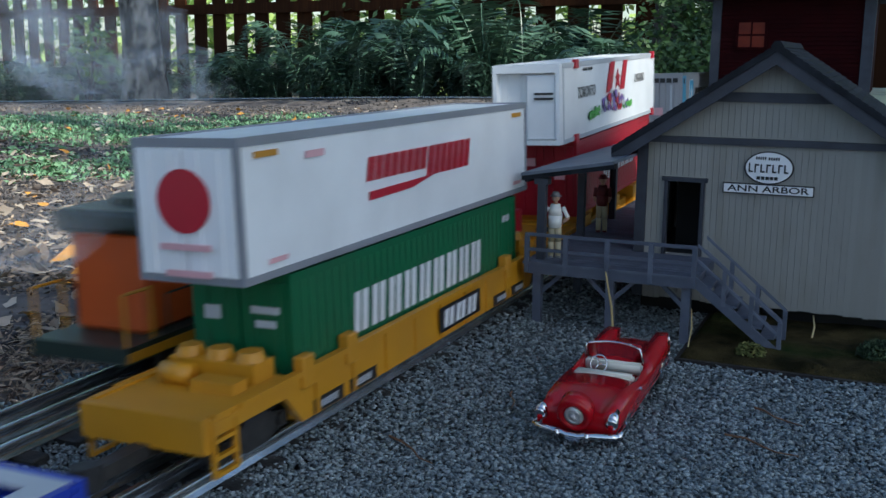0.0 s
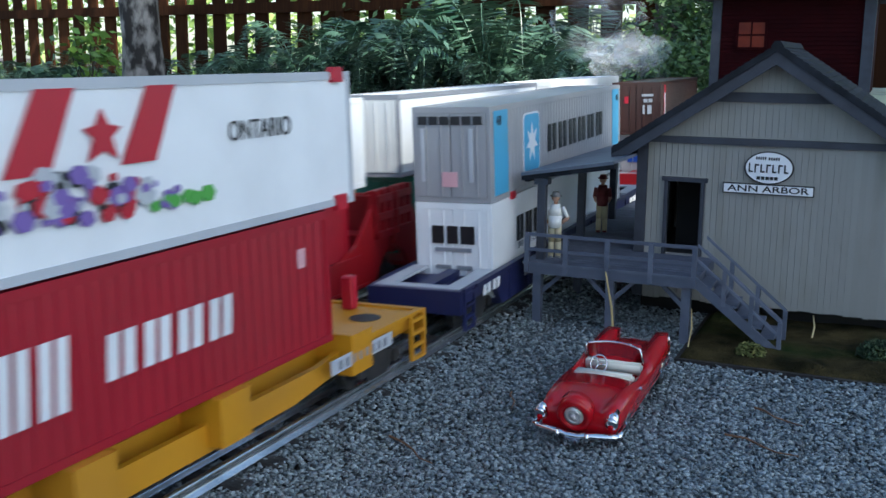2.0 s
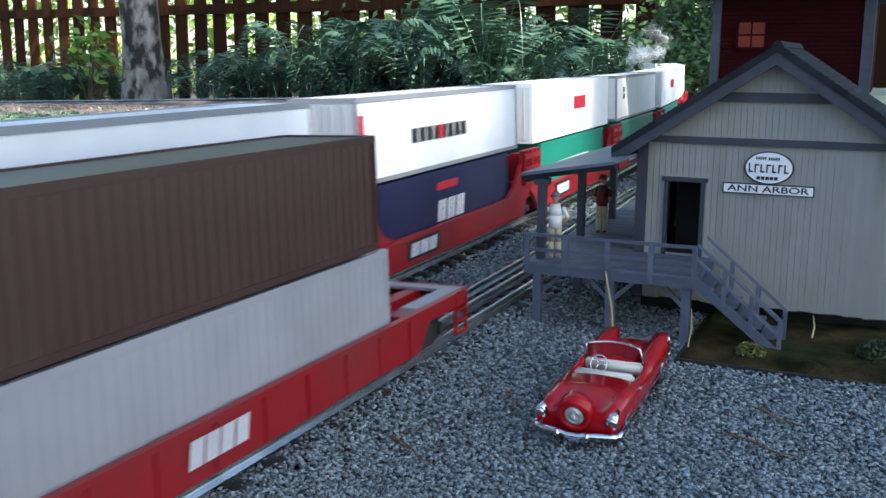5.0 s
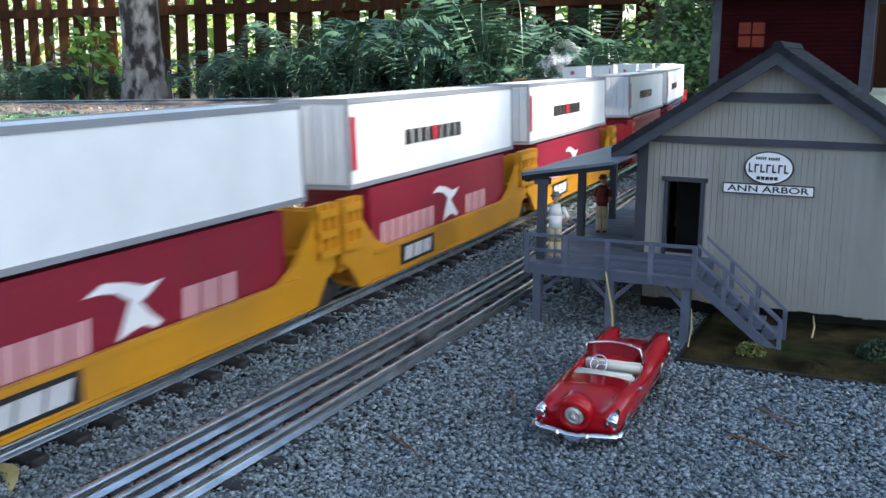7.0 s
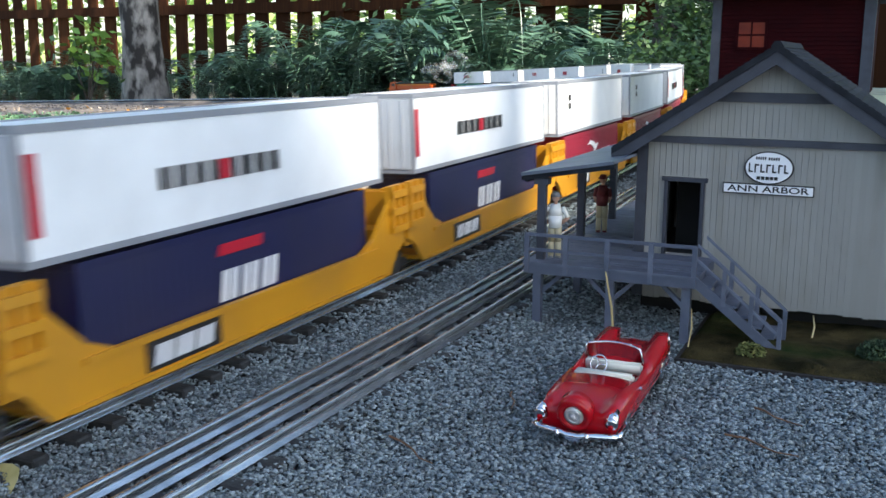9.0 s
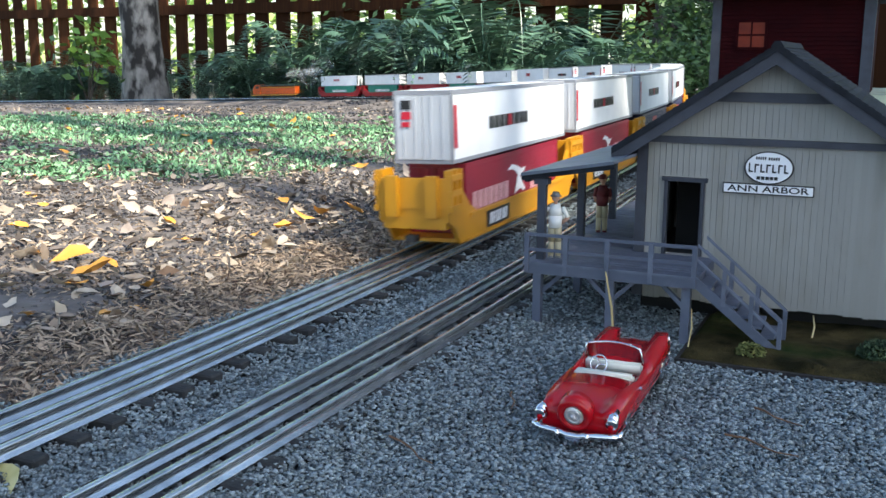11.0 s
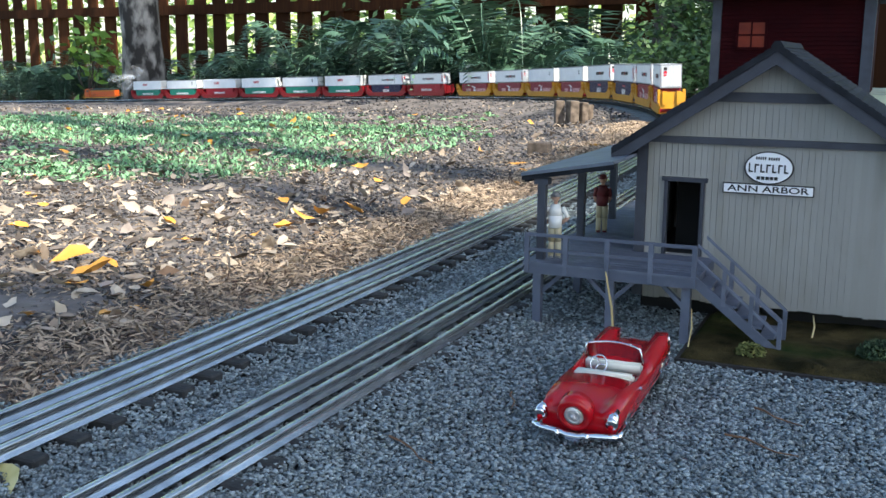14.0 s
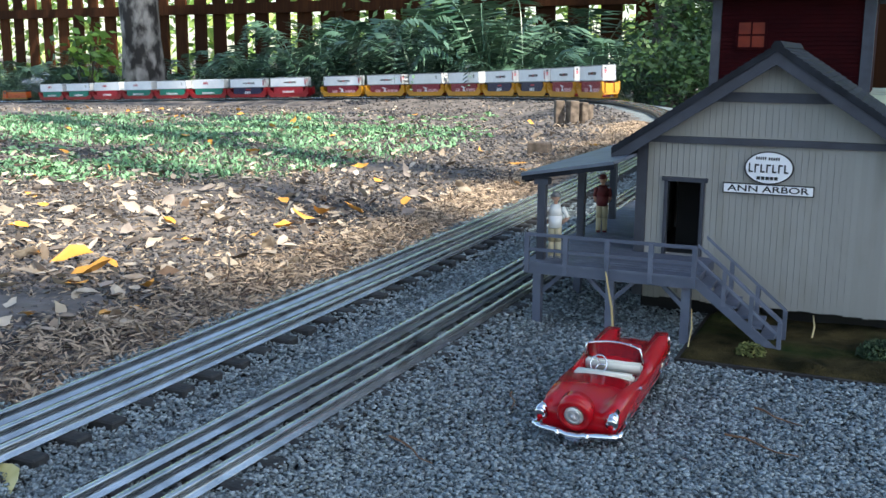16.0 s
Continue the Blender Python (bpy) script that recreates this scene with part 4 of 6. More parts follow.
c = near_box("upper_container", 0.305, 0.0575, M_SILVER, 0.0674, "grey corrugated upper container with a sky blue star panel", 1.1855)
side_print(c, "block_lettering", M_BLACK, [(0.0255, 0.097, 0.146, 0.0185, 6, 0.0)])
end_print(c, "end_lettering", M_BLACK, [(-0.021 + i * 0.0072, -0.0155 + i * 0.0072, 0.1145, 0.1195) for i in range(6)], 0.305)
end_print(c, "end_bar", M_LIGHTGREY, [(-0.0195, -0.017, 0.080, 0.112), (0.012, 0.0145, 0.080, 0.112)], 0.305)
end_print(c, "end_plate", M_PINK, [(-0.006, 0.004, 0.077, 0.086)], 0.305)
side_print(c, "blue_end_panel", M_LIGHTBLUE, [(-0.135, 0.0965, 0.030, 0.051, 1, 0.0), (0.137, 0.0965, 0.026, 0.051, 1, 0.0)], w=0.0252)
lettering(c, "size_number", "48", 0.0085, M_BLACK, on_side(-0.139, 0.1155, 0.0258))
lettering(c, "size_number", "48", 0.0075, M_BLACK, on_side(0.140, 0.1145, 0.0258))
bm = bmesh.new()
pts = []
for cy, cz, a0 in ((-0.0455, 0.112, 0), (-0.0675, 0.112, 90), (-0.0675, 0.083, 180), (-0.0455, 0.083, 270)):
    for k in range(4):
        a = radians(a0 + k * 30)
        pts.append((cy + 0.004 * math.cos(a), cz + 0.004 * math.sin(a)))
prism(bm, [((y + 0.0565) * 1.08 - 0.0565, (z - 0.0975) * 1.06 + 0.0975) for y, z in pts], "x", 0.0254, 0.0257, 1)
prism(bm, pts, "x", 0.0257, 0.0259, 0)
star = [(-0.0565 + r * math.sin(radians(i * 360 / 14)), 0.0975 + r * 1.12 * math.cos(radians(i * 360 / 14))) for i in range(14) for r in ((0.0118,) if i % 2 == 0 else (0.0050,))]
prism(bm, star, "x", 0.0259, 0.0261, 1)
bmesh.ops.translate(bm, verts=bm.verts[:], vec=(0, -0.023, 0))
part("star_panel", bm, [M_LIGHTBLUE, M_PRINTWHITE], c, "sky blue panel with a white seven-pointed star")
bm = bmesh.new()
box(bm, 0.0240, 0.0268, -0.121, -0.114, 0.0655, 0.070)
box(bm, 0.0240, 0.0268, 0.121, 0.126, 0.0655, 0.070)
part("lock", bm, M_PRINTRED, c, "red twist lock")

c = near_box("lower_container", 0.253, 0.054, M_SILVER, 0.0095, "pale grey lower container with blue block lettering", 1.652)
end_print(c, "end_lettering", M_PRINTBLUE, [(-0.010, -0.005, 0.035, 0.045), (-0.004, 0.002, 0.035, 0.045), (0.003, 0.007, 0.035, 0.045)], 0.253)
end_print(c, "end_plate", M_PRINTWHITE, [(0.008, 0.014, 0.037, 0.046)], 0.253)
c = near_box("upper_container", 0.253, 0.0535, M_BROWN, 0.0650, "dark brown upper container with a red and white side bar", 1.644)
side_print(c, "red_bar", M_PRINTRED, [(-0.105, 0.092, 0.010, 0.046, 1, 0.0)])
side_print(c, "white_bar", M_PRINTWHITE, [(-0.105, 0.094, 0.004, 0.026, 1, 0.0)], w=0.0257)
end_print(c, "end_mark", M_LIGHTGREY, [(0.006, 0.018, 0.104, 0.1065), (0.008, 0.012, 0.098, 0.1015), (0.013, 0.017, 0.098, 0.1015), (0.007, 0.009, 0.086, 0.095), (0.012, 0.016, 0.086, 0.095)], 0.253)
end_print(c, "end_emblem", M_PRINTRED, [(-0.012, -0.008, 0.097, 0.104)], 0.253)


# ---- station ----
TURN = math.degrees(math.atan(0.4505))
ST = pose(0, 0, 0, 0, 0, -TURN)      # local x runs across the line, local y along it
house = new("station")
house.matrix_basis = ST
tagged(house, "pale grey board station with slate trim on a raised deck", "station")
WL, WR, WF, WB = -0.148, 0.0155, 0.640, 0.750
MID = (WL + WR) / 2
EAVE_Z, APEX_Z, FOOT_Z = 0.1110, 0.1745, 0.0155
SLOPE = (APEX_Z - EAVE_Z) / (MID - WL + 0.013)


def roof_z(x):
    return APEX_Z - abs(x - MID) * SLOPE


def gable_wall(y0, y1, door=True):
    bm = bmesh.new()
    dl, dr, dt, db = -0.1295, -0.1075, 0.0925, 0.045
    top = [(WR, roof_z(WR) - 0.004), (MID, APEX_Z - 0.004), (WL, roof_z(WL) - 0.004)]
    if door:
        prism(bm, [(WL, FOOT_Z), (dl, FOOT_Z), (dl, roof_z(dl) - 0.004), (WL, roof_z(WL) - 0.004)], "y", y0, y1)
        prism(bm, [(dl, dt), (dr, dt), (dr, roof_z(dr) - 0.004), (dl, roof_z(dl) - 0.004)], "y", y0, y1)
        prism(bm, [(dl, FOOT_Z), (dr, FOOT_Z), (dr, db), (dl, db)], "y", y0, y1)
        prism(bm, [(dr, FOOT_Z), (WR, FOOT_Z), (WR, roof_z(WR) - 0.004), (MID, APEX_Z - 0.004), (dr, roof_z(dr) - 0.004)], "y", y0, y1)
    else:
        prism(bm, [(WL, FOOT_Z), (WR, FOOT_Z)] + top, "y", y0, y1)
    return bm


front = part("front_wall", gable_wall(WF + 0.0005, WF + 0.004), M_WALL, house)
part("back_wall", gable_wall(WB - 0.003, WB, False), M_WALL, house)
for x0, x1 in ((WL, WL + 0.003), (WR - 0.003, WR)):
    bm = bmesh.new()
    box(bm, x0, x1, WF + 0.004, WB - 0.003, FOOT_Z, EAVE_Z + 0.002)
    part("side_wall", bm, M_WALL, house)
bm = bmesh.new()
box(bm, WL + 0.003, WR - 0.003, WF + 0.004, WB - 0.003, 0.042, 0.0445)
part("inner_floor", bm, M_DARK, house)
# vertical siding boards, proud of the wall
rng = random.Random(5)
n = 42
for i in range(n):
    a = WL + 0.0055 + i * (WR - WL - 0.0055) / n
    b = a + (WR - WL - 0.0055) / n - 0.00028
    spans = [(FOOT_Z - rng.uniform(0, 0.0012), 0.1170), (0.1215, roof_z((a + b) / 2) - 0.006)]
    c = (a + b) / 2
    if -0.1310 < c < -0.1060:
        spans = [(FOOT_Z, 0.0435), (0.0945, 0.1170), (0.1215, roof_z(c) - 0.006)]
    for z0, z1 in spans:
        if z1 - z0 < 0.003:
            continue
        cuts = [(z0, z1)]
        if z0 > 0.12 and -0.101 < c < -0.030 and z1 > 0.150:
            cuts = [(z0, 0.1435), (0.1500, z1)]
        for q0, q1 in cuts:
            if q1 - q0 < 0.002:
                continue
            bm = bmesh.new()
            d = rng.uniform(0, 0.00025)
            za, zb = (roof_z(a) - 0.006, roof_z(b) - 0.006) if q1 == z1 and z0 > 0.12 else (q1, q1)
            prism(bm, [(a, q0), (b, q0), (b, max(zb, q0 + 0.0005)), (a, max(za, q0 + 0.0005))], "y", WF - d, WF + 0.0006)
            part("board", bm, M_WALL, front)
for nm, x0, x1, z0, z1, y0 in (("belt_trim", WL - 0.002, WR, 0.1172, 0.1213, WF - 0.0022), ("collar_trim", -0.1015, -0.0310, 0.1438, 0.1497, WF - 0.0022),
                               ("corner_post", WL - 0.0005, WL + 0.0050, FOOT_Z, 0.1170, WF - 0.0016)):
    bm = bmesh.new()
    box(bm, x0, x1, y0, WF + 0.001, z0, z1)
    part(nm, bm, M_TRIM, house, "slate grey trim board")
bm = bmesh.new()
box(bm, WL - 0.0016, WL, WF - 0.0016, WF + 0.008, FOOT_Z, 0.112)
part("corner_post", bm, M_TRIM, house, "slate grey trim board")
# door case
case = bmesh.new()
for x0, x1, z0, z1 in ((-0.1312, -0.1290, 0.0445, 0.0945), (-0.1080, -0.1058, 0.0445, 0.0945), (-0.1330, -0.1040, 0.0925, 0.0952)):
    box(case, x0, x1, WF - 0.0020, WF + 0.0035, z0, z1)
part("door_case", case, M_TRIM, house, "slate grey door case")
# near-black sheet in place of the dim room behind the doorway
bm = bmesh.new()
box(bm, -0.1285, -0.1075, WF + 0.030, WF + 0.032, 0.0445, 0.098)
part("doorway_shade_sheet", bm, M_DARK, house)
# roof
for sgn in (-1, 1):
    bm = bmesh.new()
    reach = (MID - WL) + 0.016
    x1 = MID + sgn * reach
    z1 = APEX_Z - reach * SLOPE
    prism(bm, [(MID, APEX_Z), (x1, z1), (x1, z1 + 0.0045), (MID, APEX_Z + 0.0045)], "y", WF - 0.0135, WB + 0.012)
    slab = part("roof_slope", bm, M_ROOF, house, "dark slate roof slope")
    bm = bmesh.new()
    prism(bm, [(MID, APEX_Z), (x1, z1), (x1, z1 - 0.0072), (MID, APEX_Z - 0.0078)], "y", WF - 0.0125, WF - 0.0095)
    part("barge_board", bm, M_TRIM, house, "slate grey barge board")
    for i in range(26):
        f = (i + 0.5) / 26
        bm = bmesh.new()
        xa, xb = MID + sgn * reach * (f - 0.016), MID + sgn * reach * (f + 0.016)
        za, zb = APEX_Z - abs(xa - MID) * SLOPE + 0.0045, APEX_Z - abs(xb - MID) * SLOPE + 0.0045
        prism(bm, [(xa, za), (xb, zb), (xb, zb + 0.0007), (xa, za + 0.0002)], "y", WF - 0.0125, WB + 0.011)
        part("shingle_course", bm, M_ROOF, slab)
bm = bmesh.new()
prism(bm, [(MID - 0.004, APEX_Z + 0.0026), (MID + 0.004, APEX_Z + 0.0026), (MID + 0.0015, APEX_Z + 0.0062), (MID - 0.0015, APEX_Z + 0.0062)], "y", WF - 0.0130, WB + 0.0115)
part("ridge_cap", bm, M_ROOF, house)
# signs
bm = bmesh.new()
for r, m0, y0 in ((1.0, 0, WF - 0.0018), (0.93, 1, WF - 0.0021)):
    prism(bm, [(-0.0675 + 0.0148 * r * math.cos(a * 0.15708), 0.1040 + 0.0102 * r * math.sin(a * 0.15708)) for a in range(40)], "y", y0, WF - 0.0006, m0)
oval = part("oval_sign", bm, [M_BLACK, M_PRINTWHITE], house, "white oval sign with a black rim and black bars")
bm = bmesh.new()
for x0, x1, z0, z1 in ((-0.0755, -0.0690, 0.1090, 0.1108), (-0.0680, -0.0610, 0.1088, 0.1106), (-0.0745, -0.0615, 0.0966, 0.0986)):
    k = 5
    for i in range(k):
        a = x0 + (x1 - x0) * i / k
        box(bm, a + 0.0001, a + (x1 - x0) / k - 0.0004, WF - 0.0024, WF - 0.00205, z0, z1)
for i in range(7):
    a = -0.0795 + i * 0.0035
    box(bm, a, a + 0.0009, WF - 0.0024, WF - 0.00205, 0.1010, 0.1068 if i == 0 else 0.1062)
    box(bm, a + 0.0009, a + 0.0026, WF - 0.0024, WF - 0.00205, 0.1010 if i % 2 == 0 else 0.1052, 0.1020 if i % 2 == 0 else 0.1062)
part("sign_bars", bm, M_BLACK, oval)
bm = bmesh.new()
box(bm, -0.0945, -0.0402, WF - 0.0017, WF - 0.0005, 0.0872, 0.0938)
box(bm, -0.0938, -0.0409, WF - 0.0020, WF - 0.0016, 0.0879, 0.0931, 1)
plate = part("name_board", bm, [M_BLACK, M_PRINTWHITE], house, "white name board with a black rim")
lettering(plate, "station_name", "ANN ARBOR", 0.0054, M_BLACK, Matrix(((1, 0, 0, -0.06735), (0, 0, -1, WF - 0.0022), (0, 1, 0, 0.0905), (0, 0, 0, 1))), squash=1.55, bold=0.00008)

# ---- deck round the station ----
deck = new("station_deck")
deck.matrix_basis = ST
tagged(deck, "blue-grey raised timber deck with railing and stair", "deck")
DZ, DL, DR, DF = 0.045, -0.203, -0.097, 0.575
bm = bmesh.new()
box(bm, DL, DL + 0.0035, DF, 0.90, 0.0375, DZ - 0.0018)
box(bm, DL + 0.0035, DR, DF, DF + 0.0035, 0.0375, DZ - 0.0018)
box(bm, DR - 0.0035, DR, DF + 0.0035, WF - 0.002, 0.0375, DZ - 0.0018)
part("fascia", bm, M_DECK, deck)
y = DF - 0.001
while y < 0.90:
    bm = bmesh.new()
    x1 = DR + 0.001 if y + 0.006 < WF - 0.002 else WL - 0.002
    box(bm, DL - 0.001, x1, y, y + 0.0056, DZ - 0.0016, DZ + rng.uniform(-0.0002, 0.0002))
    part("plank", bm, M_DECK, deck)
    y += 0.0062
for x in (-0.2015, -0.1765, -0.1505, -0.1240, -0.0985):
    bm = bmesh.new()
    box(bm, x - 0.0014, x + 0.0014, DF - 0.0012, DF + 0.0016, 0.0385, 0.0625)
    part("railing_post", bm, M_DECK, deck)
for z in (0.0518, 0.0612):
    bm = bmesh.new()
    box(bm, -0.2029, -0.0975, DF - 0.0004, DF + 0.0012, z, z + 0.0020)
    part("railing", bm, M_DECK, deck)
for x, y, foot in ((-0.1955, 0.580, 0.0), (-0.1495, 0.583, 0.0), (-0.1035, 0.583, 0.008), (-0.1955, 0.668, 0.0), (-0.1955, 0.756, 0.0), (-0.1955, 0.850, 0.0)):
    bm = bmesh.new()
    box(bm, x - 0.0026, x + 0.0026, y - 0.0026, y + 0.0026, foot - 0.006, 0.0376)
    part("deck_post", bm, M_DECK, deck)
for x, d in ((-0.1955, 1), (-0.1495, -1), (-0.1495, 1), (-0.1035, -1)):
    bm = bmesh.new()
    prism(bm, [(x + d * 0.0022, 0.0235), (x + d * 0.0022, 0.0270), (x + d * 0.0135, 0.0374), (x + d * 0.0170, 0.0374)], "y", 0.5815, 0.5845)
    part("brace", bm, M_DECK, deck)
# stair down along the wall
for y in (DF + 0.001, 0.605):
    bm = bmesh.new()
    prism(bm, [(DR, 0.0445), (DR, 0.0375), (-0.0545, 0.004), (-0.0490, 0.0065)], "y", y, y + 0.0022)
    part("stringer", bm, M_DECK, deck)
    bm = bmesh.new()
    for z in (0.0, -0.0085):
        prism(bm, [(DR, 0.0625 + z), (DR, 0.0643 + z), (-0.0482, 0.0236 + z), (-0.0482, 0.0215 + z)], "y", y, y + 0.0018)
    part("stair_rail", bm, M_DECK, deck)
    for f in (0.33, 0.66, 1.0):
        x = DR + (DR * 0 - 0.0490 - DR) * f
        z = 0.0630 + (0.0225 - 0.0630) * f
        bm = bmesh.new()
        box(bm, x - 0.0012, x + 0.0012, y - 0.0004, y + 0.0024, max(z - 0.021, 0.004), z)
        part("stair_post", bm, M_DECK, deck)
for i in range(6):
    f = (i + 0.7) / 6.6
    x, z = DR + (-0.0490 - DR) * f, 0.0430 + (0.0080 - 0.0430) * f
    bm = bmesh.new()
    box(bm, x - 0.0042, x + 0.0036, DF + 0.0032, 0.605, z - 0.001, z + 0.0006)
    part("tread", bm, M_DECK, deck)

# ---- porch roof over the track side ----
porch = new("porch_roof")
porch.matrix_basis = ST
tagged(porch, "lean-to porch roof in blue-grey on square posts", "porch")
bm = bmesh.new()
prism(bm, [(-0.2085, 0.0975), (-0.1500, 0.1075), (-0.1500, 0.1095), (-0.2085, 0.0995)], "y", 0.580, 0.905)
part("roof_panel", bm, M_TIN, porch)
bm = bmesh.new()
prism(bm, [(-0.2085, 0.0945), (-0.1500, 0.1045), (-0.1500, 0.1073), (-0.2085, 0.0973)], "y", 0.5815, 0.5845)
box(bm, -0.2075, -0.2045, 0.5845, 0.904, 0.0935, 0.0975)
part("fascia", bm, M_ROOF, porch)
for y in (0.586, 0.673, 0.760, 0.850):
    bm = bmesh.new()
    box(bm, -0.1985, -0.1935, y - 0.0025, y + 0.0025, DZ, 0.0965)
    box(bm, -0.2005, -0.1915, y - 0.0035, y + 0.0035, 0.0925, 0.0965)
    part("porch_post", bm, M_TRIM, porch)

# ---- scenic base under the station ----
bm = bmesh.new()
box(bm, -0.1015, 0.16, 0.545, 1.00, -0.02, 0.0035)
tagged(part("base_board", bm, M_BASE), "black edged base board under the station", "base board", kind="structure").matrix_basis = ST
n1, n2 = 60, 70
verts, faces = [], []
for j in range(n2 + 1):
    for i in range(n1 + 1):
        x, y = -0.0995 + 0.2575 * i / n1, 0.5475 + 0.45 * j / n2
        z = 0.0062 + 0.0028 * noise.noise(Vector((x * 45, y * 45, 3))) + 0.0010 * noise.noise(Vector((x * 230, y * 230, 3)))
        if i in (0, n1) or j in (0, n2):
            z = 0.0034
        verts.append((x, y, z))
for j in range(n2):
    for i in range(n1):
        a = j * (n1 + 1) + i
        faces.append((a, a + 1, a + n1 + 2, a + n1 + 1))
ob = new("scenic_mat", raw_mesh("scenic_mat", np.array(verts), np.array(faces), M_SCENIC, smooth=True))
ob.matrix_basis = ST
tagged(ob, "brown and green scenic grass mat", "ground mat", kind="structure")
# footings under the floor, and near-black skirts standing in for the shade there
for i, (x, y) in enumerate([(x, y) for x in (-0.140, -0.085, -0.030, 0.012) for y in (0.664, 0.700, 0.736)]):
    bm = bmesh.new()
    box(bm, x - 0.004, x + 0.004, y - 0.004, y + 0.004, 0.0, FOOT_Z + 0.002)
    part("pier", bm, M_BASE, house)
bm = bmesh.new()
box(bm, WL + 0.001, WR - 0.001, 0.655, 0.658, 0.0, FOOT_Z + 0.002)
part("shade_skirt", bm, M_DARK, house)
bm = bmesh.new()
box(bm, WL + 0.004, WL + 0.007, 0.658, WB - 0.004, 0.0, FOOT_Z + 0.002)
part("shade_skirt", bm, M_DARK, house)
bm = bmesh.new()
box(bm, WL, WR, WF + 0.004, WB, FOOT_Z, FOOT_Z + 0.002)
part("floor_frame", bm, M_BASE, house)


def clump(name, mat, n, r, size, label, cat, m, seed, flat=0.7):
    """A small bush: leaves scattered through a squashed ball."""
    rs = np.random.RandomState(seed)
    d = rs.normal(size=(n, 3))
    d /= np.linalg.norm(d, axis=1)[:, None]
    p = d * (r * rs.uniform(0.55, 1.0, n) ** 0.5)[:, None] * np.array([1, 1, flat])
    p[:, 2] = np.abs(p[:, 2])
    a = rs.normal(size=(n, 3))
    a /= np.linalg.norm(a, axis=1)[:, None]
    b = np.cross(a, rs.normal(size=(n, 3)))
    b /= np.linalg.norm(b, axis=1)[:, None]
    s = (size * rs.uniform(0.6, 1.3, n))[:, None]
    verts = np.stack([p - a * s, p + b * s * 0.45, p + a * s, p - b * s * 0.45], 1).reshape(-1, 3)
    faces = np.arange(n * 4).reshape(n, 4)
    ob = new(name, raw_mesh(name, verts, faces, mat))
    ob.matrix_basis = m
    return tagged(ob, label, cat)


clump("miniature_bush", M_MINIBUSH, 420, 0.0085, 0.0016, "small yellow-green model bush on the scenic mat", "bush", ST @ pose(-0.0625, 0.565, 0.006), 1)
clump("miniature_bush", M_MINIBUSH2, 700, 0.0125, 0.0017, "dark green model bush beside the wall", "bush", ST @ pose(0.004, 0.592, 0.006), 2)


def stalk(a, b, r, label):
    bm = bmesh.new()
    a, b = Vector(a), Vector(b)
    mid = (a + b) / 2 + Vector((0.0012, 0, 0.0008))
    tube(bm, a, mid, r, r * 0.9, 6)
    tube(bm, mid, b, r * 0.9, r * 0.5, 6)
    ob = part("straw", bm, M_STRAW)
    ob.matrix_basis = ST
    tagged(ob, label, "straw", "dry straws")


stalk((-0.142, 0.566, 0.000), (-0.150, 0.571, 0.044), 0.0009, "dry straw leaning on the deck")
stalk((-0.098, 0.566, 0.005), (-0.0985, 0.574, 0.026), 0.0005, "thin dry straw under the stair")
stalk((-0.0335, 0.610, 0.006), (-0.0345, 0.628, 0.0160), 0.0006, "thin dry straw against the footing")

# ---- figures ----
def figure(x, y, shirt, legs, hat, label, arm=True):
    bm = bmesh.new()
    for sx in (-1, 1):
        tube(bm, (sx * 0.0023, 0, 0.0), (sx * 0.0021, 0.0004, 0.0105), 0.0018, 0.0021, 10, 1)
        tube(bm, (sx * 0.0021, 0.0004, 0.0105), (sx * 0.0017, 0, 0.0205), 0.0021, 0.0026, 10, 1)
        box(bm, sx * 0.0023 - 0.0014, sx * 0.0023 + 0.0014, -0.0018, 0.0034, 0.0, 0.0014, 2)
        tube(bm, (sx * 0.0046, 0, 0.0325), (sx * (0.0080 if arm else 0.0056), -0.0012, 0.0262), 0.0015, 0.0013, 8, 0)
        tube(bm, (sx * (0.0080 if arm else 0.0056), -0.0012, 0.0262), (sx * 0.0044, 0.0022, 0.0222), 0.0013, 0.0011, 8, 3)
    tube(bm, (0, 0, 0.0195), (0, 0, 0.0275), 0.0040, 0.0046, 12, 0)
    tube(bm, (0, 0, 0.0275), (0, 0, 0.0345), 0.0046, 0.0030, 12, 0)
    tube(bm, (0, 0, 0.0345), (0, 0, 0.0360), 0.0013, 0.0013, 8, 3)
    bmesh.ops.create_icosphere(bm, subdivisions=2, radius=0.0027, matrix=Matrix.Translation((0, 0, 0.0385)))
    for f in bm.faces[-80:]:
        f.material_index = 3
    tube(bm, (0, 0, 0.0395), (0, 0, 0.0422), 0.0030, 0.0020, 12, 2)
    tube(bm, (0, 0.0008, 0.0392), (0, 0.0008, 0.0398), 0.0038, 0.0036, 12, 2)
    ob = part("figurine", bm, [shirt, legs, hat, M_FIGSKIN], smooth=True)
    ob.matrix_basis = ST @ pose(x, y, DZ, 0, 0, 15)
    return tagged(ob, label, "figurine", "station figurines")


figure(-0.1895, 0.593, M_FIGWHITE, M_FIGTAN, M_FIGGREY, "small painted figurine in white and tan on the deck")
figure(-0.1875, 0.697, M_FIGRED, M_FIGTAN, M_FIGRED, "small painted figurine in dark red and tan", arm=False)

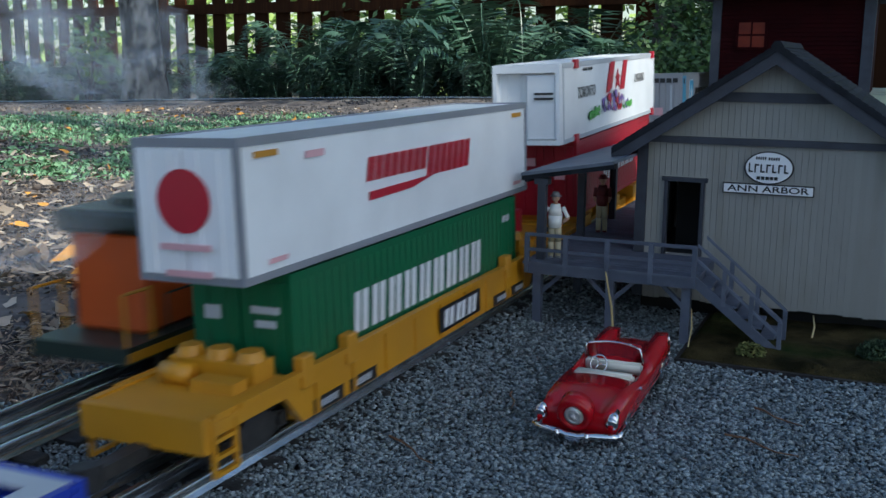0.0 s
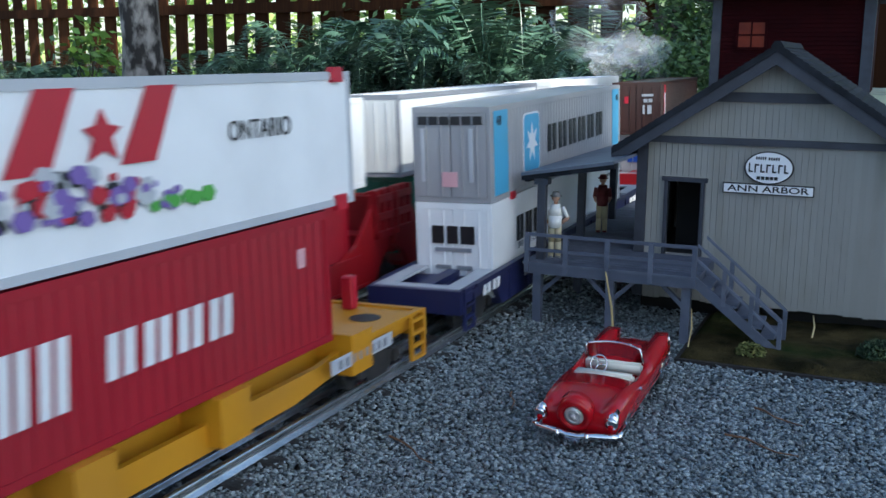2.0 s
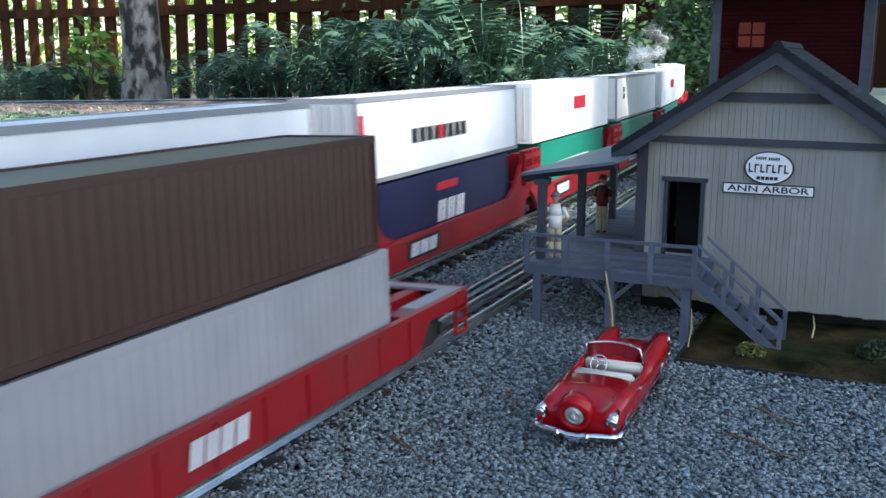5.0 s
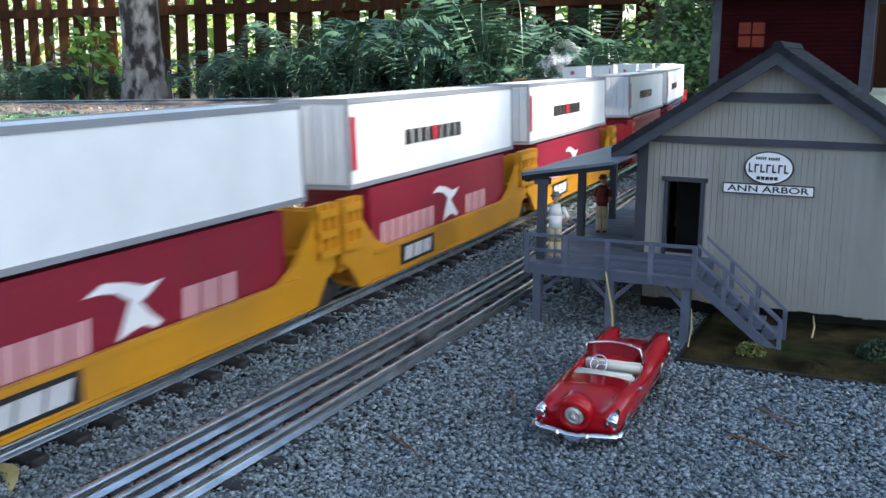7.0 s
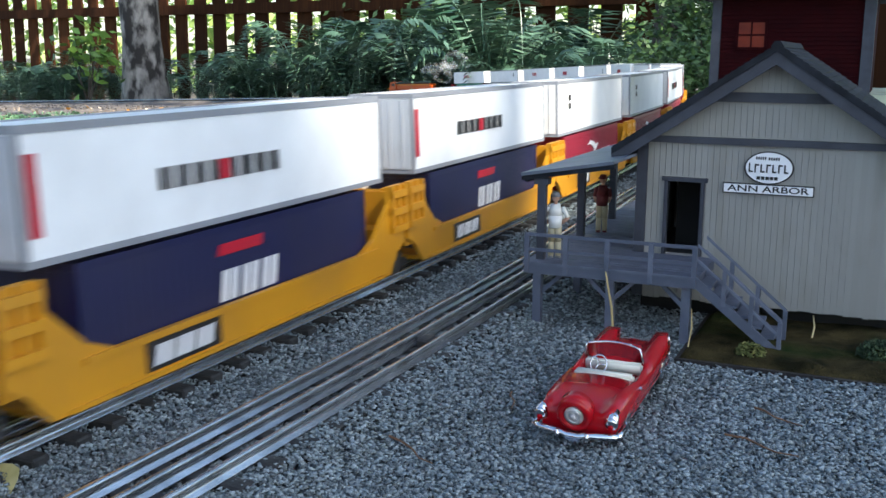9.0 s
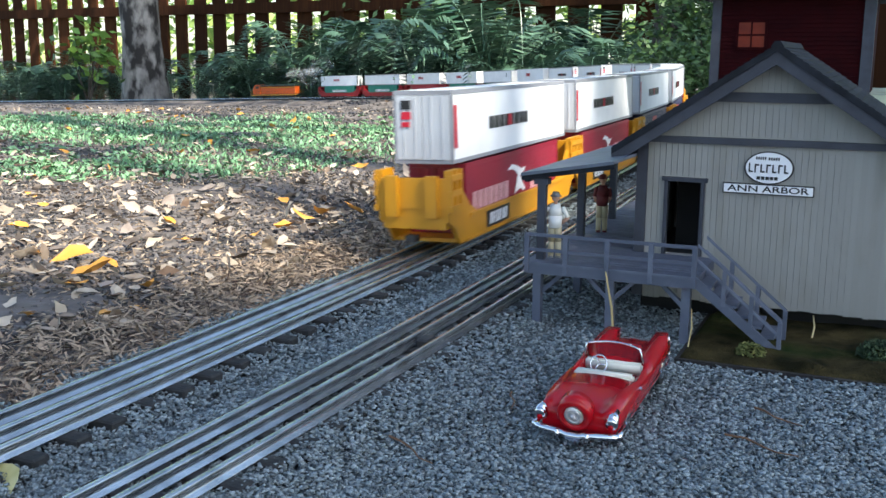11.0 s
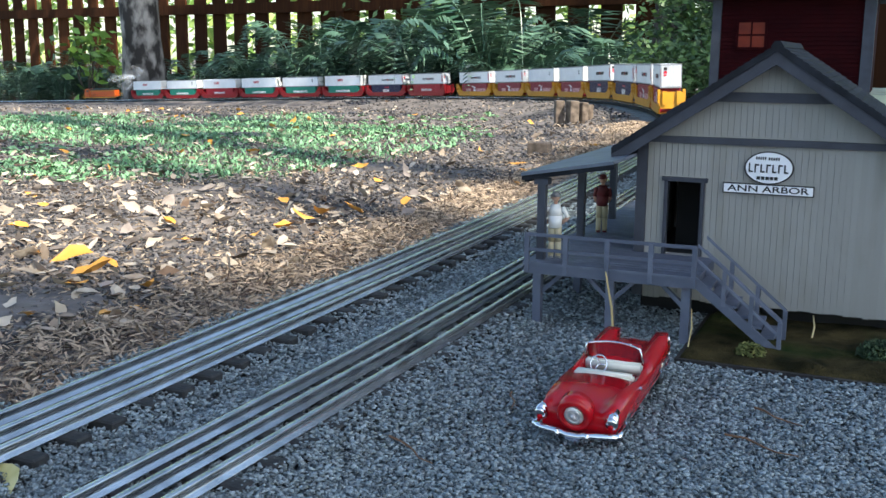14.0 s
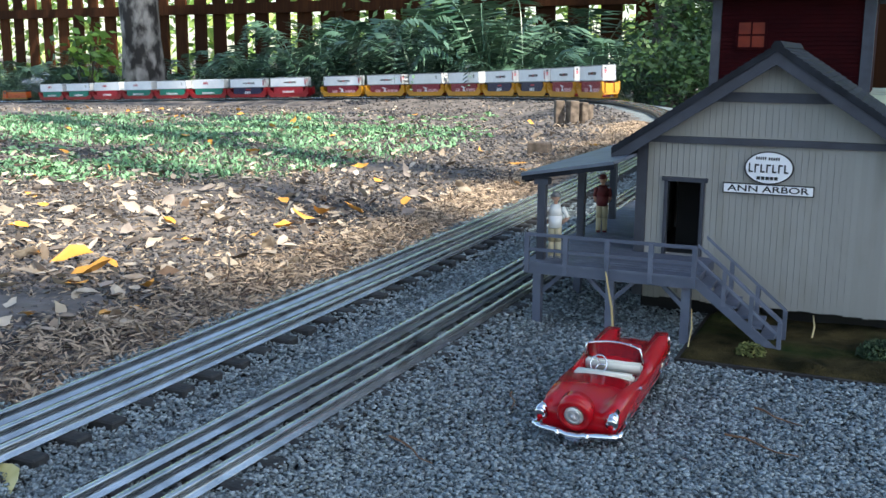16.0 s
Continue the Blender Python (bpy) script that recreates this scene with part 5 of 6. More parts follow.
# slatted bench by the wall
bench = new("bench")
bench.matrix_basis = ST @ pose(-0.1575, 0.722, DZ)
tagged(bench, "small dark slatted bench against the station wall", "bench")
for i in range(5):
    bm = bmesh.new()
    box(bm, 0.006, 0.0072, -0.020, 0.020, 0.010 + i * 0.004, 0.0125 + i * 0.004)
    part("back_slat", bm, M_TIMBER, bench)
for i in range(3):
    bm = bmesh.new()
    box(bm, -0.005 + i * 0.0035, -0.0022 + i * 0.0035, -0.020, 0.020, 0.0085, 0.0097)
    part("seat_slat", bm, M_TIMBER, bench)
for y in (-0.016, 0.016):
    bm = bmesh.new()
    box(bm, -0.0045, -0.0030, y - 0.001, y + 0.001, 0.0, 0.0086)
    box(bm, 0.0045, 0.0060, y - 0.001, y + 0.001, 0.0, 0.029)
    part("leg", bm, M_TIMBER, bench)

# ---- red tower behind the station ----
tower = new("red_tower")
tower.matrix_basis = ST @ pose(0, 1.30, 0)
tagged(tower, "dark red clapboard tower with grey corner boards", "tower")
TL, TR, TB, TT = -0.2165, -0.0300, 0.128, 0.275
bm = bmesh.new()
box(bm, TL, TR, 0.002, 0.19, TB, TT)
part("wall", bm, M_TOWER, tower)
z = TB
while z < TT:
    bm = bmesh.new()
    prism(bm, [(0.002, z), (0.0006, z + 0.0002), (0.0014, z + 0.0050), (0.002, z + 0.0050)], "x", TL, TR)
    part("clapboard", bm, M_TOWER, tower)
    z += 0.0052
for x0, x1 in ((TL - 0.001, TL + 0.010), (TR - 0.012, TR + 0.001)):
    bm = bmesh.new()
    box(bm, x0, x1, -0.0016, 0.012, TB, TT)
    part("corner_board", bm, M_TRIM, tower)
win = bmesh.new()
for x0, x1, z0, z1 in ((-0.1875, -0.1845, 0.180, 0.216), (-0.1535, -0.1505, 0.180, 0.216), (-0.1875, -0.1505, 0.180, 0.183), (-0.1875, -0.1505, 0.213, 0.216), (-0.1700, -0.1682, 0.183, 0.213), (-0.1845, -0.1535, 0.197, 0.1988)):
    box(win, x0, x1, -0.0020, 0.001, z0, z1)
w = part("window_frame", win, M_TOWER, tower)
for x0, x1 in ((-0.1845, -0.1700), (-0.1682, -0.1535)):
    for z0, z1 in ((0.183, 0.197), (0.1988, 0.213)):
        bm = bmesh.new()
        box(bm, x0, x1, -0.0009, -0.0006, z0, z1)
        part("pane", bm, M_WINDOWLIT, w, "orange window pane")
bm = bmesh.new()
prism(bm, [(TL - 0.022, 0.243), (TR + 0.022, 0.243), (TR + 0.022, 0.250), ((TL + TR) / 2, 0.330), (TL - 0.022, 0.250)], "y", -0.02, 0.21)
part("roof", bm, M_ROOF, tower)
bm = bmesh.new()
box(bm, TL + 0.03, TR + 0.14, -0.03, 0.30, -0.05, TB)
bevel(bm, 0.012, 2)
ob = part("stone_plinth", bm, M_PLINTH)
ob.matrix_basis = ST @ pose(0, 1.31, 0)
tagged(ob, "pale mossy stone block under the tower", "stone block")

# ---- red convertible ----
auto = new("toy_car")
auto.matrix_basis = ST @ pose(-0.1160, 0.4590, 0.0035, 3.0, 0, -0.4) @ Matrix.Diagonal((0.9, 0.98, 1.0, 1.0))
tagged(auto, "glossy red toy convertible with cream seats and chrome bumpers", "toy car")


def car_section(y, w, zl, zm, zs, wi, zc, crown=0.0):
    half = [(0.0, zc + crown), (wi * 0.6, zc + crown * 0.7), (wi, zc), (wi + 0.0002, zs), (w * 0.93, zs + 0.0002), (w, zm), (w * 0.985, (zm + zl) / 2), (w * 0.93, zl), (0.0, zl)]
    return [(x, y, z) for x, z in half] + [(-x, y, z) for x, z in half[-2:0:-1]]


W2 = 0.0205
SECT = [(-0.0560, W2 * 0.86, 0.0075, 0.0125, 0.0150, 0.0120, 0.0150, 0.0006), (-0.0545, W2 * 0.94, 0.0060, 0.0130, 0.0178, 0.0130, 0.0170, 0.0008), (-0.0470, W2 * 0.98, 0.0052, 0.0132, 0.0192, 0.0135, 0.0185, 0.0012),
        (-0.0340, W2, 0.0050, 0.0130, 0.0196, 0.0140, 0.0194, 0.0012), (-0.0175, W2, 0.0050, 0.0130, 0.0192, 0.0150, 0.0194, 0.0010),
        (-0.0170, W2, 0.0050, 0.0130, 0.0190, 0.0168, 0.0100, 0.0), (-0.0050, W2, 0.0050, 0.0128, 0.0182, 0.0168, 0.0090, 0.0), (0.0065, W2, 0.0050, 0.0128, 0.0184, 0.0168, 0.0090, 0.0),
        (0.0070, W2, 0.0050, 0.0130, 0.0188, 0.0150, 0.0190, 0.0010), (0.0150, W2, 0.0050, 0.0132, 0.0196, 0.0118, 0.0188, 0.0016), (0.0330, W2 * 0.99, 0.0050, 0.0135, 0.0205, 0.0112, 0.0180, 0.0014),
        (0.0480, W2 * 0.97, 0.0055, 0.0135, 0.0208, 0.0110, 0.0168, 0.0010), (0.0560, W2 * 0.95, 0.0062, 0.0135, 0.0204, 0.0110, 0.0140, 0.0004), (0.0575, W2 * 0.90, 0.0075, 0.0130, 0.0180, 0.0112, 0.0125, 0.0)]
bm = bmesh.new()
rings = [[bm.verts.new(p) for p in car_section(*q)] for q in SECT]
for a, b in zip(rings, rings[1:]):
    for i in range(len(a)):
        j = (i + 1) % len(a)
        bm.faces.new((a[i], a[j], b[j], b[i]))
bm.faces.new(rings[0])
bm.faces.new(rings[-1][::-1])
bmesh.ops.recalc_face_normals(bm, faces=bm.faces[:])
bmesh.ops.bevel(bm, geom=[e for e in bm.edges if len(e.link_faces) == 2 and e.calc_face_angle() > 0.5], offset=0.0007, segments=2, affect="EDGES", clamp_overlap=True)
part("body", bm, M_AUTORED, auto, smooth=True)
bm = bmesh.new()
box(bm, -0.0160, 0.0160, -0.0145, -0.0085, 0.0095, 0.0198)
bevel(bm, 0.0012, 2)
part("seat_back", bm, M_CREAM, auto, "cream seat back", smooth=True)
bm = bmesh.new()
box(bm, -0.0160, 0.0160, -0.0105, 0.0010, 0.0085, 0.0128)
bevel(bm, 0.0012, 2)
part("seat", bm, M_CREAM, auto, "cream seat", smooth=True)
bm = bmesh.new()
box(bm, -0.0160, 0.0160, 0.0050, 0.0085, 0.0135, 0.0196)
bevel(bm, 0.0010, 2)
part("dashboard", bm, M_CREAM, auto, "cream dashboard", smooth=True)
bm = bmesh.new()
box(bm, -0.0162, 0.0162, -0.0165, 0.0065, 0.0092, 0.0096)
part("cabin_floor", bm, M_DARK, auto)


def hose(bm, pts, r, n=10):
    """A round bar bent through the points."""
    rows = []
    for i, p in enumerate(pts):
        d = (pts[min(i + 1, len(pts) - 1)] - pts[max(i - 1, 0)]).to_track_quat("Z", "Y")
        rows.append([bm.verts.new(p + d @ Vector((r * math.cos(6.28318 * j / n), r * math.sin(6.28318 * j / n), 0))) for j in range(n)])
    for a, b in zip(rows, rows[1:]):
        for j in range(n):
            bm.faces.new((a[j], a[(j + 1) % n], b[(j + 1) % n], b[j]))
    bm.faces.new(rows[0][::-1])
    bm.faces.new(rows[-1])


def ring(bm, m, R, r, n=24, k=6):
    vs = []
    for i in range(n):
        a = 6.28318 * i / n
        vs.append([bm.verts.new(m @ Vector(((R + r * math.cos(6.28318 * j / k)) * math.cos(a), (R + r * math.cos(6.28318 * j / k)) * math.sin(a), r * math.sin(6.28318 * j / k)))) for j in range(k)])
    for i in range(n):
        for j in range(k):
            bm.faces.new((vs[i][j], vs[(i + 1) % n][j], vs[(i + 1) % n][(j + 1) % k], vs[i][(j + 1) % k]))


bm = bmesh.new()
sw = pose(-0.0072, 0.0022, 0.0182, 62, 0, 0)
ring(bm, sw, 0.0046, 0.0004)
for a in (0, 2.1, 4.2):
    tube(bm, sw @ Vector((0, 0, 0)), sw @ Vector((0.0046 * math.cos(a), 0.0046 * math.sin(a), 0)), 0.0004, n=5)
tube(bm, sw @ Vector((0, 0, 0)), sw @ Vector((0, 0, -0.005)), 0.0006, n=6)
part("steering_wheel", bm, M_CHROME, auto, "chrome steering wheel", smooth=True)
# windscreen: bent pane in a chrome frame
def screen_point(f, h):
    a = (f - 0.5) * 2
    return Vector((a * (0.0170 - 0.0022 * h), 0.0115 - 0.0045 * a * a - 0.0030 * h, 0.0186 + 0.0098 * h - 0.0006 * a * a))


bm = bmesh.new()
cols = [[bm.verts.new(screen_point(i / 14, h)) for h in (0.0, 1.0)] for i in range(15)]
for a, b in zip(cols, cols[1:]):
    bm.faces.new((a[0], b[0], b[1], a[1]))
bmesh.ops.solidify(bm, geom=bm.faces[:], thickness=0.0003)
glass = part("windscreen", bm, M_GLASS, auto, "clear windscreen", smooth=True)
glass.visible_shadow = False
bm = bmesh.new()
for h in (0.0, 1.0):
    hose(bm, [screen_point(i / 14, h) for i in range(15)], 0.0005)
for f in (0.0, 1.0):
    tube(bm, screen_point(f, 0), screen_point(f, 1), 0.0005, n=6)
part("windscreen_frame", bm, M_CHROME, glass, "chrome windscreen frame", smooth=True)
# spare wheel on the tail
bm = bmesh.new()
sp = pose(0, -0.0575, 0.0172, 108, 0, 0)
tube(bm, sp @ Vector((0, 0, -0.0035)), sp @ Vector((0, 0, 0.0030)), 0.0088, 0.0086, 32)
ring(bm, sp @ pose(0, 0, 0.0024), 0.0070, 0.0018, 32, 8)
spare = part("spare_wheel_cover", bm, M_AUTORED, auto, smooth=True)
bm = bmesh.new()
tube(bm, sp @ Vector((0, 0, 0.0028)), sp @ Vector((0, 0, 0.0038)), 0.0050, 0.0046, 28)
ring(bm, sp @ pose(0, 0, 0.0036), 0.0034, 0.0005, 24, 6)
tube(bm, sp @ Vector((0, 0, 0.0038)), sp @ Vector((0, 0, 0.0052)), 0.0018, 0.0010, 14)
part("wheel_disc", bm, M_HUB, spare, "pale chrome wheel disc", smooth=True)
# bumpers, lamps, trim
bm = bmesh.new()
pts = [Vector((x, -0.0615 + 0.0032 * (abs(x) / 0.02) ** 2, 0.0072 + (0.0008 if abs(x) > 0.006 else 0.0))) for x in np.linspace(-0.0215, 0.0215, 15)]
hose(bm, pts, 0.0017)
for sx in (-1, 1):
    tube(bm, pts[0 if sx < 0 else -1], pts[0 if sx < 0 else -1] + Vector((0, 0.010, 0.0)), 0.0016, 0.0010, 8)
    tube(bm, (sx * 0.0075, -0.0632, 0.0058), (sx * 0.0075, -0.0632, 0.0100), 0.0015, 0.0011, 8)
part("rear_bumper", bm, M_CHROME, auto, "chrome rear bumper", smooth=True)
bm = bmesh.new()
box(bm, -0.0040, 0.0040, -0.0640, -0.0632, 0.0035, 0.0062)
part("plate", bm, M_CHROME, auto)
for sx in (-1, 1):
    bm = bmesh.new()
    tube(bm, (sx * 0.0178, -0.0500, 0.0165), (sx * 0.0180, -0.0580, 0.0140), 0.0020, 0.0034, 14)
    tube(bm, (sx * 0.0180, -0.0580, 0.0140), (sx * 0.0180, -0.0592, 0.0136), 0.0034, 0.0026, 14)
    lamp = part("tail_lamp", bm, M_CHROME, auto, "chrome tail lamp", smooth=True)
    bm = bmesh.new()
    tube(bm, (sx * 0.0180, -0.0584, 0.0128), (sx * 0.0180, -0.0598, 0.0124), 0.0016, 0.0011, 12)
    part("lens", bm, M_AUTORED, lamp, "red lens")
    bm = bmesh.new()
    tube(bm, (sx * 0.0158, 0.0555, 0.0165), (sx * 0.0158, 0.0592, 0.0162), 0.0036, 0.0030, 16)
    part("headlamp", bm, M_CHROME, auto, "chrome headlamp", smooth=True)
    bm = bmesh.new()
    box(bm, min(sx * 0.0203, sx * 0.0209), max(sx * 0.0203, sx * 0.0209), -0.048, 0.050, 0.0070, 0.0078)
    part("side_trim", bm, M_CHROME, auto, "chrome side strip")
    bm = bmesh.new()
    tube(bm, (sx * 0.0200, -0.014, 0.0150), (sx * 0.0212, -0.014, 0.0150), 0.0009, n=8)
    part("door_handle", bm, M_CHROME, auto, "chrome door handle")
    for y in (-0.0350, 0.0370):
        bm = bmesh.new()
        tube(bm, (sx * 0.0150, y, 0.0068), (sx * 0.0198, y, 0.0068), 0.0078, n=24)
        tyre = part("wheel", bm, M_TYRE, auto)
        bm = bmesh.new()
        tube(bm, (sx * 0.0198, y, 0.0068), (sx * 0.0203, y, 0.0068), 0.0050, 0.0040, 20)
        part("hubcap", bm, M_CHROME, tyre, "chrome hubcap")
bm = bmesh.new()
tube(bm, (-0.0030, 0.0310, 0.0202), (0.0030, 0.0310, 0.0202), 0.0005, n=6)
tube(bm, (-0.0190, 0.0585, 0.0080), (0.0190, 0.0585, 0.0080), 0.0017, n=8)
part("hood_trim", bm, M_CHROME, auto, "chrome hood trim", smooth=True)


# ---- loose ground cover ----
RS = np.random.RandomState(7)
ICO_V = []
tmp_bm = bmesh.new()
bmesh.ops.create_icosphere(tmp_bm, subdivisions=1, radius=1.0)
ICO_V = np.array([v.co for v in tmp_bm.verts])
ICO_F = np.array([[v.index for v in f.verts] for f in tmp_bm.faces])
tmp_bm.free()


def turns(n, tilt=3.2):
    """n random turns, as 3 x 3 matrices."""
    q = RS.normal(size=(n, 4))
    if tilt < 3:
        q[:, 1:3] *= tilt * 0.3
    q /= np.linalg.norm(q, axis=1)[:, None]
    w, x, y, z = q.T
    return np.stack([np.stack([1 - 2 * (y * y + z * z), 2 * (x * y - z * w), 2 * (x * z + y * w)], -1),
                     np.stack([2 * (x * y + z * w), 1 - 2 * (x * x + z * z), 2 * (y * z - x * w)], -1),
                     np.stack([2 * (x * z - y * w), 2 * (y * z + x * w), 1 - 2 * (x * x + y * y)], -1)], 1)


OCT_V = np.array([(1, 0, 0), (0, 1, 0), (-1, 0, 0), (0, -1, 0), (0, 0, 1), (0, 0, -1)], float)
OCT_F = np.array([(0, 1, 4), (1, 2, 4), (2, 3, 4), (3, 0, 4), (1, 0, 5), (2, 1, 5), (3, 2, 5), (0, 3, 5)])


def stones(name, pts, sizes, mat, label, squash=0.75, sharp=True):
    n = len(pts)
    if sharp:
        shape = RS.uniform(0.6, 1.3, (n, 6, 1)) * OCT_V[None] + RS.normal(0, 0.18, (n, 6, 3))
        shape = np.einsum("nij,nkj->nki", turns(n), shape) * np.array([1, 1, squash])
        v = shape * sizes[:, None, None] * 1.25 + pts[:, None, :]
        f = OCT_F[None] + (np.arange(n) * 6)[:, None, None]
        return tagged(new(name, raw_mesh(name, v.reshape(-1, 3), f.reshape(-1, 3), mat)), label, name, kind="stuff")
    shape = RS.uniform(0.55, 1.15, (n, 12, 1)) * ICO_V[None]
    shape = shape * RS.uniform(0.65, 1.15, (n, 1, 3))
    shape = np.einsum("nij,nkj->nki", turns(n), shape) * np.array([1, 1, squash])
    v = shape * sizes[:, None, None] + pts[:, None, :]
    f = ICO_F[None] + (np.arange(n) * 12)[:, None, None]
    return tagged(new(name, raw_mesh(name, v.reshape(-1, 3), f.reshape(-1, 3), mat)), label, name, kind="stuff")


def near_dist(x, y):
    best = np.full(len(x), 1e9)
    for X, Y in ((NEARX, NEARY), (FARX, FARY)):
        for i in range(0, len(X), 1):
            if Y[i] < 2.2:
                best = np.minimum(best, (x - X[i]) ** 2 + (y - Y[i]) ** 2)
    for X, Y, h in ((NEARX[0], NEARY[0], NEAR[3][0]), (FARX[0], FARY[0], FAR[3][0])):
        for d in np.arange(0.01, 0.3, 0.02):
            best = np.minimum(best, (x - X + d * math.sin(h)) ** 2 + (y - Y + d * math.cos(h)) ** 2)
    return np.sqrt(best)


def spread(n, y0, y1, half, power=1.0):
    """Points over a fan of ground that widens with y, denser near its foot."""
    t = RS.uniform(0, 1, n)
    y = (y0 ** (1 - power) + t * (y1 ** (1 - power) - y0 ** (1 - power))) ** (1 / (1 - power)) if power != 1 else y0 * (y1 / y0) ** t
    x = RS.uniform(-1, 1, n) * (half * y + 0.06)
    return x, y


x, y = spread(230000, 0.27, 1.5, 0.50, 1.0)
lx, ly = x * math.cos(radians(TURN)) - y * math.sin(radians(TURN)), x * math.sin(radians(TURN)) + y * math.cos(radians(TURN))
fs = far_side(x, y)
keep = (fs < 0.048 + RS.normal(0, 0.008, len(x))) & ~((lx > -0.102) & (ly > 0.544) & (lx < 0.16))
x, y = x[keep], y[keep]
d = near_dist(x, y)
size = RS.uniform(0.0006, 0.00135, len(x)) * np.clip(0.8 + 0.5 * y, 1.0, 1.6)
z = np.where(d < 0.020, 0.0058, 0.0012 + np.where(np.abs(far_side(x, y)) < 0.045, 0.0044, 0.0060) * np.exp(-((np.maximum(d, 0.026) - 0.026) / 0.020) ** 2)) + RS.uniform(-0.0012, 0.0012, len(x))
z = z + np.array([0.0022 * noise.noise(Vector((a * 14, b * 14, 1))) for a, b in zip(x, y)]) * (d > 0.04)
z += ground_z(x, y)
stones("gravel", np.stack([x, y, z], 1), size, M_STONE, "loose grey crushed stone between the tracks", squash=0.62)

# dark grit on the bank below the bend and between litter
x, y = spread(42000, 0.55, 5.8, 0.58, 1.2)
fs = far_side(x, y)
keep = (fs > 0.10) & (fs < 1.7) & ((x > -0.35 * y + 0.25) | (RS.uniform(0, 1, len(x)) < 0.6))
x, y = x[keep], y[keep]
stones("bank_grit", np.stack([x, y, ground_z(x, y) + 0.002], 1), RS.uniform(0.0013, 0.0038, len(x)) * (0.5 + 0.28 * y), M_GRIT, "dark grit on the bank beside the track")


def slivers(name, x, y, z, length, width, mat, label, tilt=0.35, arch=0.0):
    """Thin bent strips lying about, each of two quads with thickness from a fold."""
    n = len(x)
    a = RS.uniform(0, 6.283, n)
    up = RS.normal(0, tilt, n)
    ax = np.stack([np.cos(a) * np.cos(up), np.sin(a) * np.cos(up), np.sin(up)], 1)
    sd = np.stack([-np.sin(a), np.cos(a), RS.normal(0, 0.5, n)], 1)
    sd /= np.linalg.norm(sd, axis=1)[:, None]
    nm = np.cross(ax, sd)
    c = np.stack([x, y, z], 1)
    L, Wd = length[:, None] / 2, width[:, None] / 2
    bend = (RS.uniform(-0.25, 0.4, n) + arch)[:, None] * L
    mid = c + nm * bend * 0.5
    v = np.stack([c - ax * L, c - ax * L * 0.3 + sd * Wd, mid + nm * Wd * 0.6, c - ax * L * 0.3 - sd * Wd, c + ax * L * 0.6 + sd * Wd * 0.8, c + ax * L, c + ax * L * 0.6 - sd * Wd * 0.8], 1)
    f = np.array([(0, 1, 2), (0, 2, 3), (1, 4, 2), (2, 4, 5), (2, 5, 6), (3, 2, 6)])
    f = f[None] + (np.arange(n) * 7)[:, None, None]
    return tagged(new(name, raw_mesh(name, v.reshape(-1, 3), f.reshape(-1, 3), mat)), label, name, kind="stuff")


# bark mulch beside the far track
s = RS.uniform(-0.2, 1, 30000) * 2.3
th = np.interp(s, FAR[0], FAR[3])
off = 0.034 + np.abs(RS.normal(0, 0.055, len(s))) + 0.03 * RS.uniform(0, 1, len(s)) * np.clip(s, 0, 1.5)
x = np.interp(s, FAR[0], FARX) + np.minimum(s, 0) * math.sin(FAR[3][0]) - off * np.cos(th)
y = np.interp(s, FAR[0], FARY) + np.minimum(s, 0) * math.cos(FAR[3][0]) + off * np.sin(th)
heap = 0.010 * np.exp(-((off - 0.085) / 0.04) ** 2)
slivers("bark_mulch", x, y, ground_z(x, y) + heap * RS.uniform(0.2, 1, len(s)) + 0.001, RS.uniform(0.005, 0.016, len(s)), RS.uniform(0.0006, 0.0018, len(s)), M_MULCH, "shredded brown bark mulch beside the track")
# twigs and litter on the soil further out
x, y = spread(24000, 0.45, 5.0, 0.62, 1.3)
fs = far_side(x, y)
keep = (fs > 0.12)
x, y = x[keep], y[keep]
slivers("litter", x, y, ground_z(x, y) + 0.002, RS.uniform(0.004, 0.017, len(x)) * (0.7 + 0.2 * y), RS.uniform(0.0012, 0.0038, len(x)) * (0.7 + 0.2 * y), M_LITTER, "dry brown leaf litter and twigs on soil")


def leaves(name, x, y, size, mat, label, lift=0.004, count=True):
    """Curled leaves with a pointed outline and a folded midrib."""
    n = len(x)
    out = np.array([(-1.0, 0.0), (-0.55, 0.42), (0.05, 0.50), (0.55, 0.30), (1.0, 0.0), (0.55, -0.30), (0.05, -0.50), (-0.55, -0.42)])
    mid = np.array([(-0.5, 0.0), (0.0, 0.0), (0.5, 0.0)])
    base = np.concatenate([out, mid])
    p = np.concatenate([base, np.zeros((11, 1))], 1)
    p = p[None] * RS.uniform(0.8, 1.2, (n, 11, 1))
    curl = RS.uniform(-0.25, 0.7, (n, 1))
    fold = RS.uniform(0.0, 0.7, (n, 1))
    p[:, :, 2] = curl * p[:, :, 0] ** 2 * 0.5 + fold * np.abs(p[:, :, 1]) + RS.normal(0, 0.06, (n, 11))
    v = np.einsum("nij,nkj->nki", turns(n, 0.55), p) * size[:, None, None]
    v += np.stack([x, y, ground_z(x, y) + lift + size * 0.15], 1)[:, None, :]
    f = np.array([(0, 1, 8), (1, 2, 9), (1, 9, 8), (2, 3, 10), (2, 10, 9), (3, 4, 10), (4, 5, 10), (5, 6, 10), (6, 9, 10), (6, 7, 9), (7, 8, 9), (7, 0, 8)])
    f = f[None] + (np.arange(n) * 11)[:, None, None]
    return v, f


